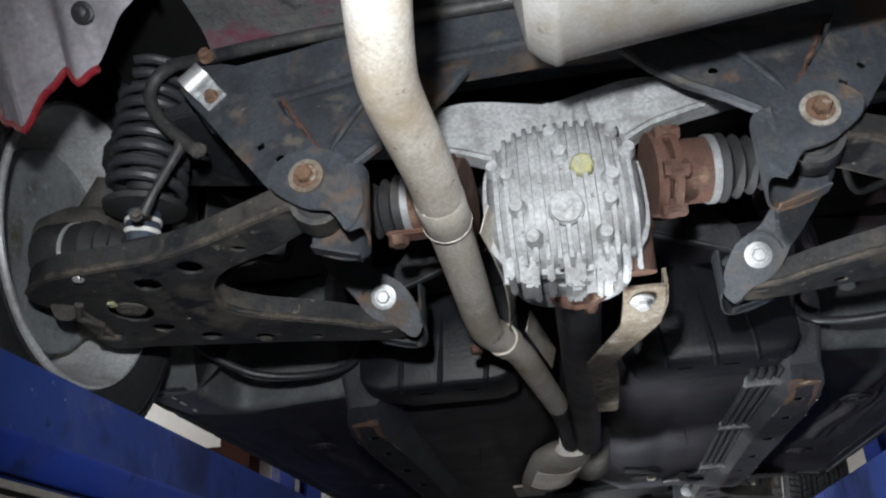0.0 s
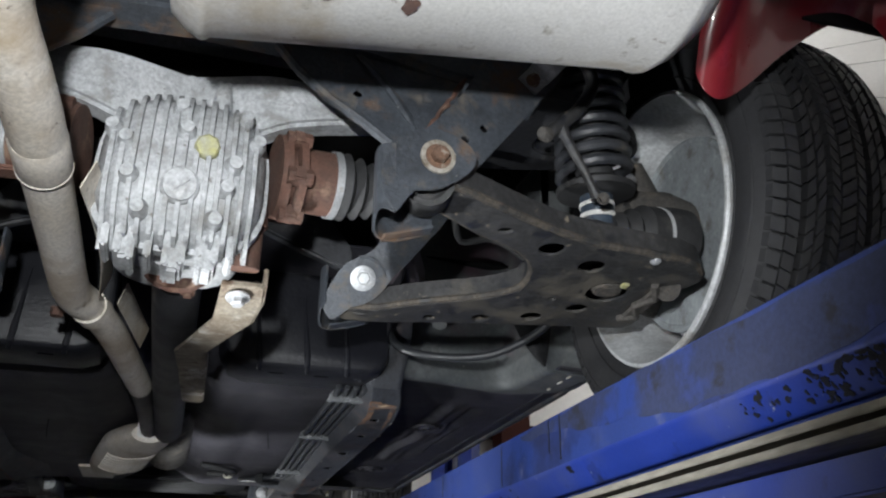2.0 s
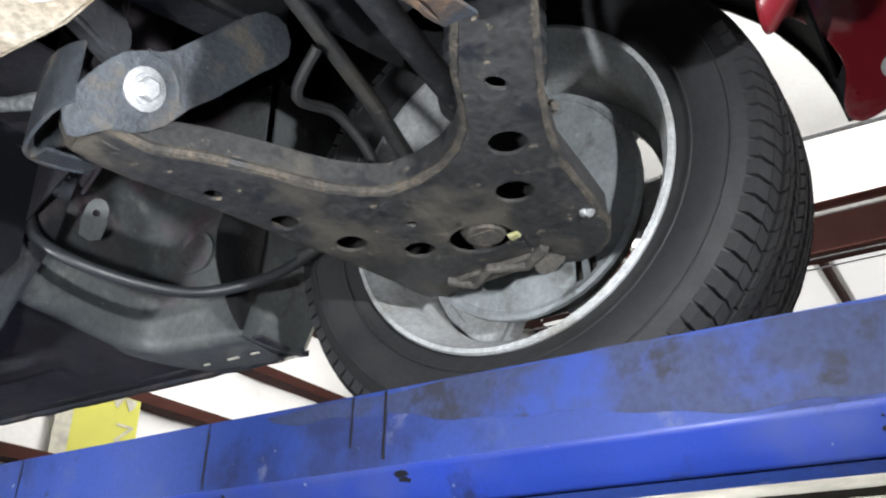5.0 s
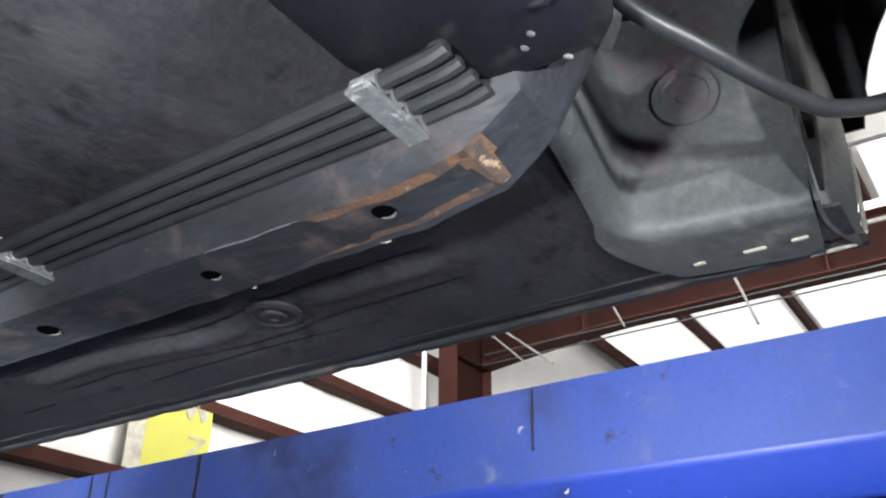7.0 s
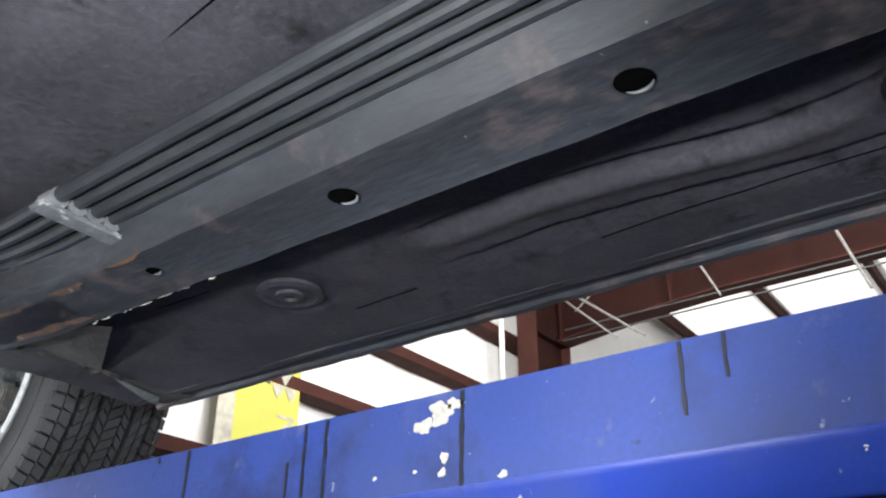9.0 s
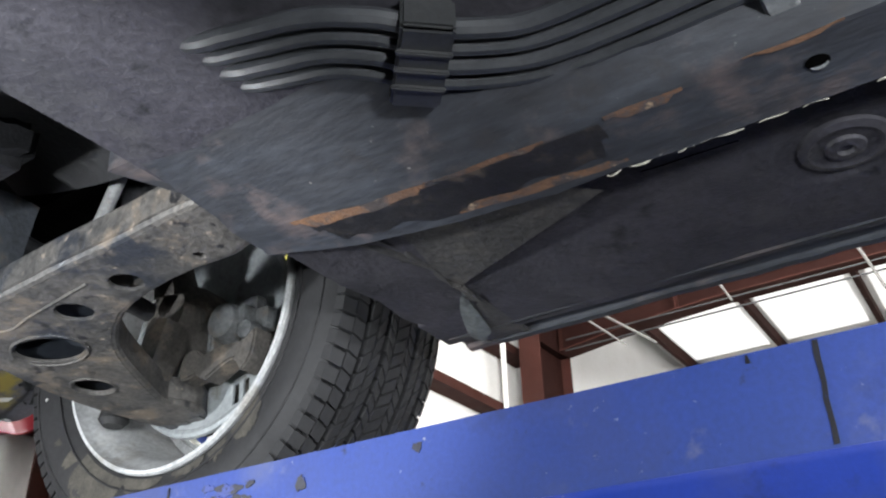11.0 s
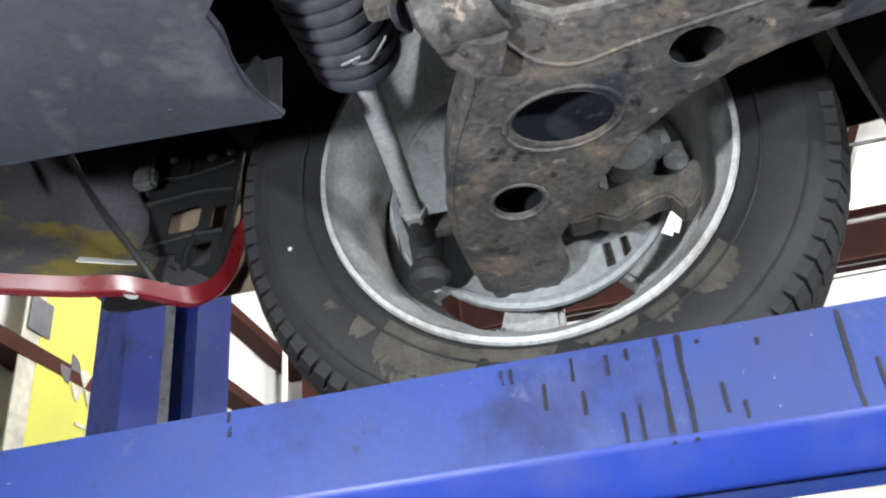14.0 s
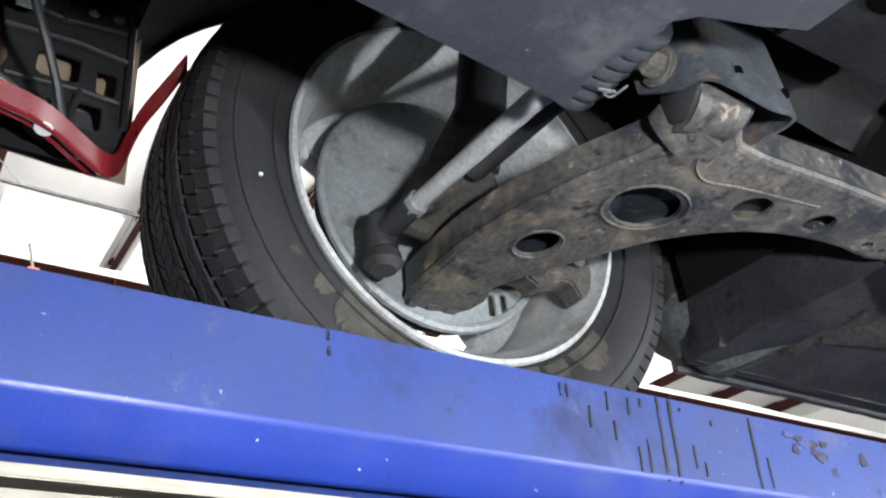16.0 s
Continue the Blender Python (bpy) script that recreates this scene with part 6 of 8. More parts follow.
def rail_strip(y0, y1, side, width, seed, off=0.0, d=0.0007):
    """A thin ragged patch that follows the rail's underside, along its inner (0) or outer (1) edge."""
    q = random.Random(seed)
    bm = bmesh.new()
    rows = []
    n = max(8, int((y1 - y0) / 0.006))
    for k, y in enumerate(steps(y0, y1, n)):
        xa, xb, zb = rail_at(y)
        w = width * (0.85 + 0.14 * math.sin(y * 41 + seed) + 0.09 * math.sin(y * 113 + 2 * seed) + 0.04 * q.random()) * (1 if 1 < k < n - 2 else 0.4)
        x0 = xa + off + 0.001 * math.sin(y * 90 + seed) if side == 0 else xb - off - 0.001 * math.sin(y * 90 + seed)
        x1 = x0 + w if side == 0 else x0 - w
        rows.append([bm.verts.new((x0 + (x1 - x0) * t, y, zb - d)) for t in (0, 0.5, 1)])
    for a, b in zip(rows, rows[1:]):
        for i in (0, 1):
            bm.faces.new((a[i], a[i + 1], b[i + 1], b[i]))
    bmesh.ops.recalc_face_normals(bm, faces=bm.faces)
    return bm


def rail(s):
    """The long chassis rail: tapering ends, a bent rear, a raw rusty patch and drain holes."""
    rings = []
    for y in sorted({r[0] for r in RAIL} | set(steps(0.55, 2.0, 32))):
        xa, xb, zb = rail_at(y)
        top = max(Z0, zb + 0.05) + 0.02
        e = 0.0012 * math.sin(y * 70) + 0.0008 * math.sin(y * 173)
        k = min(1.0, max(0.0, (y - 1.62) / 0.30))
        k = 0.075 * k * k * (3 - 2 * k)
        rings.append([V((xa - 0.035 - k, y, top)), V((xa - 0.030 - k, y, min(Z0 + 0.001, zb + 0.042) if k else zb + 0.042)), V((xa - 0.003 - 0.1 * k, y, zb + 0.006)), V((xa + 0.002, y, zb + 0.001)), V((xa + 0.008, y, zb)), V((xb - 0.008, y, zb)), V((xb + e, y, zb - 0.0022)), V((xb + 0.003 + e, y, zb)), V((xb, y, zb + 0.008)), V((xb - 0.004, y, top))])
    r = part("chassis_rail", mirror(loft(rings), s), M_rail, car, "black chassis rail with scraped and rusty edges", angle=30)
    for hx, hy, hr in ((0.430, 0.675, 0.0105), (0.448, 0.89, 0.0100), (0.455, 1.15, 0.0135), (0.456, 1.393, 0.0125), (0.455, 1.622, 0.0075)):
        # flat black disc on the solid rail, painted as the hole's dark inside
        part("drain_hole", mirror(lathe([(0, hr * 0.9), (0.0004, hr)], (hx, hy, rail_at(hy)[2] - 0.0006), (0, 0, -1), 20), s), M_hole, r)
        # pale arc painted as the light that catches the hole's inner edge
        part("hole_rim_glint", mirror(tube([(hx + hr * 0.86 * math.cos(a), hy + hr * 0.86 * math.sin(a), rail_at(hy)[2] - 0.0008) for a in steps(-1.15, 0.95, 9)], [0.0003, 0.0010, 0.0014, 0.0017, 0.0018, 0.0017, 0.0014, 0.0009, 0.0003], 6), s), M_clip, r, "pale crescent drawn as light on the hole's inner edge")
    for y0, y1, side, w, seed, off in ((0.575, 0.745, 0, 0.013, 1, 0.0), (0.575, 0.72, 1, 0.010, 2, 0.006), (0.565, 0.592, 0, 0.056, 3, 0.0), (0.72, 0.80, 1, 0.006, 4, 0.005), (1.70, 1.755, 0, 0.012, 5, 0.002), (1.60, 1.66, 0, 0.006, 6, 0.0), (1.90, 2.03, 0, 0.016, 7, 0.0), (1.76, 1.90, 1, 0.012, 8, 0.006), (1.80, 1.90, 0, 0.007, 9, 0.0)):
        part("rust_patch", mirror(rail_strip(y0, y1, side, w, seed, off), s), M_rust, r, "orange surface rust along the rail's edge", smooth=False)
    part("scraped_edge", mirror(rail_strip(0.745, 0.86, 0, 0.003, 11, -0.001, 0.0012), s), M_zinc, r, "bright scrape along the rail's edge", smooth=False)
    part("grease_patch", mirror(rail_strip(1.76, 2.02, 0, 0.050, 12, 0.006, 0.0005), s), M_grease, r, smooth=False)
    q = random.Random(6)
    for y, L in ((0.70, 0.012), (0.655, 0.008), (0.87, 0.007), (1.585, 0.010), (1.625, 0.016), (1.65, 0.02), (1.68, 0.03), (1.715, 0.012), (1.745, 0.02), (1.77, 0.012)):
        xa, xb, zb = rail_at(y)
        part("peeling_sealer", mirror(tube([(xb + 0.002 + q.uniform(-0.001, 0.002), y + L * t, zb - 0.001 + q.uniform(-0.001, 0.001)) for t in (0, 0.35, 0.7, 1)], [0.0008, 0.0020, 0.0016, 0.0006], 6, flat=0.5), s), M_chip, r, "flaking pale sealer")
    return r


rails = [rail(s) for s in (1, -1)]


def sill(s):
    pr = [(0.775, Z0 + 0.03), (0.775, Z0 - 0.0015), (0.786, Z0 + 0.0005), (0.800, Z0 + 0.006), (0.813, Z0 + 0.006), (0.816, 1.946), (0.823, 1.946), (0.824, 1.962), (0.845, 1.98), (0.89, 2.03), (0.905, 2.12), (0.87, 2.22), (0.80, 2.22), (0.80, 2.03)]
    b = part("sill", mirror(swept(pr, 0.418, 2.10), s), M_rail, car, "black coated sill with a battered pinch flange", angle=25)
    q = random.Random(8)
    dents = [(0.386 + 1.712 * k / 60, 0.0025 * q.random() ** 3) for k in range(61)]
    bm = bmesh.new()
    rows = [[bm.verts.new((x, y, z)) for x, z in ((0.8145, 1.953), (0.8145, 1.9435 + d), (0.8245, 1.9435 + d), (0.8245, 1.953))] for y, d in dents]
    for a, c in zip(rows, rows[1:]):
        for i in range(3):
            bm.faces.new((a[i], a[i + 1], c[i + 1], c[i]))
    part("pinch_flange", mirror(bm, s), M_rail, b, "scraped bare edge of the pinch flange", angle=20)
    for px, py, pz, r in ((0.632, 0.995, Z0, 0.034), (0.632, 1.632, Z0, 0.036)):
        d = part("floor_plug", mirror(lathe([(0, r), (0.004, r), (0.006, r * 0.8), (0.004, r * 0.72), (0.004, r * 0.45), (0.007, r * 0.42), (0.008, r * 0.2), (0.005, r * 0.15)], (px, py, pz + 0.002), (0, 0, -1), 26), s), M_pan, b, "round black drain plug")
    q = random.Random(14)
    # black tubes draw the shadow on the far side of each pressed step
    for rows, y0, y1, d in ((STEP_IN, 0.75, 0.94, 0.004), (STEP_IN, 1.05, 1.42, 0.004), (STEP_OUT, 0.78, 1.44, 0.004)):
        n = int((y1 - y0) / 0.03) + 3
        seam = [(along(rows, y) + d + q.uniform(-0.001, 0.001), y) for y in steps(y0, y1, n)]
        part("seam_shadow_line", mirror(tube([(x, y, floor_z(x, y) + 0.0002) for x, y in seam], [0.0004] + [q.uniform(0.0012, 0.0021) for k in range(n - 2)] + [0.0004], 6), s), M_hole, b, "dark line drawn as the shadow past a pressed step")
    for x0, y0, y1, r in ((0.712, 0.90, 1.30, 0.0006), (0.700, 1.515, 1.60, 0.0007), (0.575, 1.70, 1.78, 0.0006)):
        n = int((y1 - y0) / 0.04) + 3
        part("seam_shadow_line", mirror(tube(spline([(x0 + 0.004 * math.sin(y * 9) + q.uniform(-0.001, 0.001), y, floor_z(x0, y) - 0.0002) for y in steps(y0, y1, n)], 3), r, 6), s), M_hole, b, "fine dark seam in the floor coating")
    part("seam_shadow_line", mirror(tube(spline([(0.262, 1.18, Z0 - 0.0005), (0.272, 1.26, Z0 - 0.0005), (0.282, 1.337, Z0 - 0.0005), (0.292, 1.43, Z0 - 0.0005)], 5), 0.0008, 6), s), M_hole, b)
    return b


for s in (1, -1):
    sill(s)
    # inner wheel housing ahead of the rear wheel: kick panel, plug, tab, sill end and seal flap
    kp = part("rear_kick_panel", mirror(sheet(lambda u, v: kick_pt(u, v), steps(0, 1, 60), [-1, -0.8, -0.6, -0.4, -0.2, 0, 0.001, 0.003, 0.006, 0.011, 0.018, 0.026, 0.036, 0.045, 0.06, 0.08, 0.1, 0.14, 0.19, 0.25, 0.32, 0.4, 0.5, 0.62, 0.75, 0.88, 1.0], 0.003), s), M_kick, car, "dusty grey panel ahead of the rear wheel with maroon overspray")
    part("access_plug", mirror(lathe([(0, 0.034), (0.003, 0.033), (0.003, 0.025), (-0.004, 0.021), (-0.004, 0.012), (0.002, 0.008), (0.002, 0.0)], kick_pt(0.765, 0.285, 0.002), (-0.98, -0.16, -0.06), 24), s), M_kick, kp, "dusty rubber plug in the panel")
    for y, L in ((0.47, 0.022), (0.43, 0.016), (0.53, 0.012)):
        part("sealer_flake", mirror(box(0.765, 0.770, y, y + L, 1.9388, 1.9412, 0.0006), s), M_chip, kp, "pale flake of sealer")
    part("body_tab", mirror(moved(plate(rounded([(-0.014, -0.025), (0.014, -0.025), (0.014, 0.018), (0.0, 0.028), (-0.014, 0.018)], 2), [circle(0, 0.008, 0.005, n=10)], 0, 0.002), frame_of((0.522, 0.515, 2.070), (-0.35, -0.8, -0.45))), s), M_kick, kp, "grey steel tab with a hole")
    rear = sheet(lambda u, v: V((0.708 + 0.03 * v + (0.108 + 0.115 * v) * u, 0.405 - 0.017 * u + 0.006 * math.sin(3.1 * u) + 0.012 * v + 0.004 * math.sin(2.5 * u + 7 * v), 1.9425 + 0.46 * v)), steps(0, 1, 18), steps(0, 1, 24), 0.004)
    part("arch_closing_plate", mirror(box(0.905, 0.911, 0.36, 0.66, 2.16, 2.56, 0.002), s), M_under, kp, "dark closing plate of the wheel arch")
    part("arch_closing_plate", mirror(box(0.40, 0.93, 0.64, 0.646, 2.25, 2.56, 0.002), s), M_under, kp, "dark closing plate of the wheel arch")
    part("sill_end_plate", mirror(rear, s), M_kick, kp, "dusty grey sill end with maroon overspray")
    part("corner_edge", mirror(tube([(0.818, 0.44, 1.9445), (0.818, 0.397, 1.945), (0.817, 0.386, 1.955), (0.842, 0.386, 2.02), (0.862, 0.388, 2.08)], 0.0025, 8), s), M_chip, kp, "scraped bare corner")
    lens = [[V((0.700 + 0.012 * t - 0.030 * math.sin(math.pi * t), 0.398 - 0.012 * math.sin(math.pi * t), 1.946 + 0.265 * t)) + V((0.044 * a, 0.010 * a * a, 0.012 * a)) * max(0.05, math.sin(math.pi * t) ** 0.8) for a in (-1, -0.5, 0, 0.5, 1)] for t in steps(0, 1, 20)]
    lb = loft(lens, False, False)
    thicken(lb, 0.004)
    part("seal_flap", mirror(lb, s), M_dark, kp, "black rubber seal flap")
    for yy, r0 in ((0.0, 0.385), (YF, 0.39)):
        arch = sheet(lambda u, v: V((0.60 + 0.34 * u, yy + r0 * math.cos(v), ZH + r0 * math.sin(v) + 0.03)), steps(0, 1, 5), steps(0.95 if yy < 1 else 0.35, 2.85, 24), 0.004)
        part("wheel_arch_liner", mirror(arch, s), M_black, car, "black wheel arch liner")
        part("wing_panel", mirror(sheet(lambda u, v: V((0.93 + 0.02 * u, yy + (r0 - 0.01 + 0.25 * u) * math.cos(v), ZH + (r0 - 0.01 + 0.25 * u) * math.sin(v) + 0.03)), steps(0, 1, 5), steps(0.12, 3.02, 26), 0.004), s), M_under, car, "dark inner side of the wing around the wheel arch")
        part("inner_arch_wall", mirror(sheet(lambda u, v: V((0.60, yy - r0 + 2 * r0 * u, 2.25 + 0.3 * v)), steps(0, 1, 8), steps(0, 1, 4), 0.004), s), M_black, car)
    # vent hose in a loop
    hose = spline([(0.405, 0.50, 2.06), (0.410, 0.475, 2.01), (0.425, 0.460, 1.978), (0.47, 0.425, 1.955), (0.54, 0.390, 1.947), (0.60, 0.362, 1.957), (0.66, 0.315, 1.99), (0.69, 0.27, 2.03), (0.69, 0.20, 2.06)], 6)
    hs = part("vent_hose", mirror(tube(hose, 0.0075, 14), s), M_line, car, "dusty black rubber hose hanging in a loop")
    part("hose_end", mirror(tube([(0.68, 0.285, 2.017), (0.69, 0.262, 2.033), (0.69, 0.22, 2.05)], 0.0105, 12), s), M_rub, hs)



# brake and fuel lines along the rail with their clips (one side only)
lines = []
LX = lambda y: 0.362 + 0.020 * (y - 0.6)
for k in range(4):
    off = -0.030 + 0.017 * k
    pts = [(LX(0.5) + off - 0.004, 0.535, 1.955), (LX(0.55) + off - 0.001, 0.56, 1.926), (LX(0.6) + off, 0.60, 1.912), (LX(1.1) + off, 1.10, 1.926), (LX(1.6) + off, 1.60, 1.928), (LX(1.70) + off, 1.70, 1.928)]
    pts += [(x + 0.0045 + off * c, y + off * d, z) for x, y, z, c, d in ((0.376, 1.765, 1.928, 0.95, 0.25), (0.360, 1.805, 1.928, 0.8, 0.6), (0.336, 1.838, 1.928, 0.75, 0.66), (0.312, 1.860, 1.929, 0.75, 0.66), (0.294, 1.888, 1.931, 0.9, 0.4), (0.286, 1.93, 1.936, 1.0, 0.1), (0.284, 1.97, 1.95, 1.0, 0.0), (0.284, 2.02, 2.0, 1.0, 0.0))]
    lines.append(part("brake_line", tube(spline(pts, 5), 0.0058 if k % 2 else 0.0068, 10), M_line, car, "black coated brake or fuel line"))


def line_clip(y, mat, label, w=0.022):
    c = LX(y) - (0.042 if mat is M_blackp else 0.0)
    z = 1.912 if y < 0.7 else 1.926
    body = join(box(c - 0.045, c + 0.040, y - w / 2, y + w / 2, z - 0.012, z - 0.007, 0.002), *[tube([(c - 0.030 + 0.017 * k, y - w / 2, z), (c - 0.030 + 0.017 * k, y + w / 2, z)], 0.0095, 10) for k in range(4)],
                box(c + 0.034, c + 0.056, y - w * 0.7, y + w * 0.7, z - 0.010, z + 0.012, 0.004), lathe([(0, 0.007), (0.006, 0.006)], (c + 0.046, y, z - 0.010), (0, 0, -1), 10))
    cl = part("line_clip", body, mat, car, label)
    part("clip_stud", lathe([(0, 0.0035), (0.01, 0.0035)], (c + 0.046, y, z - 0.012), (0, 0, -1), 8), M_hole, cl)
    return cl


line_clip(0.614, M_clip, "grey nylon clip holding four lines")
line_clip(1.08, M_clip, "grey scuffed nylon clip holding four lines")
line_clip(1.628, M_clip, "grey scuffed nylon clip holding four lines")
turn = Matrix.Translation((0.340, 1.838, 1.928)) @ Matrix.Rotation(math.atan2(0.66, 0.75), 4, "Z")
bclip = part("line_clip", moved(join(box(-0.042, 0.034, -0.017, 0.017, -0.014, -0.009, 0.002), box(-0.044, -0.038, -0.017, 0.017, -0.012, 0.012, 0.002), box(0.030, 0.036, -0.017, 0.017, -0.012, 0.012, 0.002), box(-0.040, 0.032, -0.015, 0.015, 0.008, 0.014, 0.002)), turn), M_blackp, car, "black plastic clip where the four lines bend")
for k in range(3):
    part("clip_rib", moved(box(-0.024 + 0.017 * k, -0.020 + 0.017 * k, -0.018, 0.018, -0.017, -0.013, 0.001), turn), M_blackp, bclip)

# grommet cable near the front of the floor
gc = part("wiring_loom", tube(spline([(0.12, 1.66, 1.935), (0.19, 1.69, 1.930), (0.222, 1.73, 1.930), (0.225, 1.77, 1.930), (0.20, 1.80, 1.932), (0.15, 1.83, 1.935)], 6), 0.008, 10), M_rub, car, "black wiring loom")
part("loom_clip", join(box(0.204, 0.222, 1.782, 1.806, 1.918, 1.95, 0.006), tube(spline([(0.196, 1.79, 1.928), (0.200, 1.776, 1.918), (0.212, 1.772, 1.918), (0.222, 1.782, 1.925)], 4), 0.0035, 8)), M_chip, gc, "cream plastic loom clip")

# ---- front suspension and bumper ----
SHIFT = V((0, 0.056, 0))
def front_arm(s):
    z = 1.926
    outline = rounded([(0.370, 2.466), (0.402, 2.450), (0.446, 2.459), (0.498, 2.483), (0.56, 2.503), (0.61, 2.513), (0.66, 2.517), (0.70, 2.516), (0.735, 2.514), (0.770, 2.505), (0.775, 2.445), (0.735, 2.432), (0.705, 2.442), (0.660, 2.420), (0.600, 2.384), (0.562, 2.358), (0.530, 2.328), (0.494, 2.272), (0.477, 2.205), (0.473, 2.140), (0.478, 2.09), (0.463, 2.043),
                       (0.436, 2.012), (0.402, 2.045), (0.402, 2.15), (0.400, 2.25), (0.402, 2.33), (0.398, 2.395), (0.372, 2.425)], 2)
    holes = [circle(0.604, 2.455, 0.0235, 0.0215, 18), circle(0.505, 2.402, 0.031, 0.040, 22, 0.25), circle(0.462, 2.301, 0.0195, n=18), circle(0.453, 2.210, 0.0165, n=18), circle(0.461, 2.118, 0.006, n=10)]
    tilt = Matrix.Translation((0, 2.5, z)) @ Matrix.Rotation(radians(-2.4), 4, "X") @ Matrix.Translation((0, -2.5, -z))
    a = part("lower_control_arm", mirror(plate(outline, holes, z, z + 0.004, 0.001, tilt), s), M_armf, car, "rusty stamped front lower arm with oval openings")
    part("rolled_edge", mirror(moved(tube([(x, y, z + 0.006) for x, y in outline + outline[:1]], 0.0058, 8, False), tilt), s), M_armf, a, "rust-scaled rolled edge")
    wb = bmesh.new()
    lo = [wb.verts.new(tilt @ V((x, y, z + 0.004))) for x, y in outline]
    hi = [wb.verts.new(tilt @ V((x, y, z + 0.040))) for x, y in outline]
    for i in range(len(lo)):
        j = (i + 1) % len(lo)
        wb.faces.new((lo[i], lo[j], hi[j], hi[i]))
    thicken(wb, 0.003)
    part("side_flange", mirror(wb, s), M_armf, a)
    part("upper_shell", mirror(plate(outline, [], z + 0.024, z + 0.027, 0, tilt), s), M_inner, a, "dark upper shell seen through the openings")
    for cx, cy, rx, ry in ((0.505, 2.402, 0.037, 0.046), (0.604, 2.455, 0.027, 0.025)):
        part("pressed_rim", mirror(moved(tube([(cx + rx * math.cos(t), cy + ry * math.sin(t), z) for t in steps(0, 2 * math.pi, 29)], 0.0019, 8, False), tilt), s), M_armf, a)
    seam = spline([(0.400, 2.43), (0.43, 2.412), (0.445, 2.385), (0.440, 2.35), (0.435, 2.30), (0.43, 2.24)], 5)
    part("seam_ridge", mirror(moved(tube([(p.x, p.y, z - 0.0005) for p in [V((q[0], q[1], 0)) if not isinstance(q, Vector) else q for q in [V((c.x, c.y, 0)) for c in seam]]], 0.0014, 6), tilt), s), M_armf, a, "rusty welded seam")
    part("front_bush", mirror(lathe([(-0.032, 0.020), (-0.028, 0.028), (0.028, 0.028), (0.032, 0.020)], (0.375, 2.450, 1.952), (0.25, 1, 0), 24), s), M_rub, a)
    part("bush_sleeve", mirror(join(lathe([(-0.024, 0.031), (0.024, 0.031)], (0.378, 2.450, 1.950), (0.25, 1, 0), 24), tube([(0.39, 2.45, 1.94), (0.42, 2.455, 1.935)], [0.032, 0.026], 14, flat=0.6)), s), M_armf, a, "rust-scaled bush housing")
    part("rear_mount", mirror(join(box(0.412, 0.452, 2.005, 2.05, 1.965, 2.02, 0.010), lathe([(0, 0.014), (0.03, 0.012)], (0.432, 2.03, 1.945), (0, 0, 1), 12)), s), M_armf, a, "rusty rear mount of the arm")
    for y0, y1, x1, dz in ((2.494, 2.511, 0.793, 0.010), (2.441, 2.462, 0.789, 0.014), (2.468, 2.486, 0.781, 0.004)):
        part("toe_tab", mirror(moved(plate(rounded([(0.762, y0), (x1, y0 + 0.002), (x1 + 0.001, y1 - 0.003), (0.762, y1)], 1), [], z - 0.001, z + dz, 0.0015), tilt), s), M_armf, a, "bent rusty tab at the arm's toe")
    return a


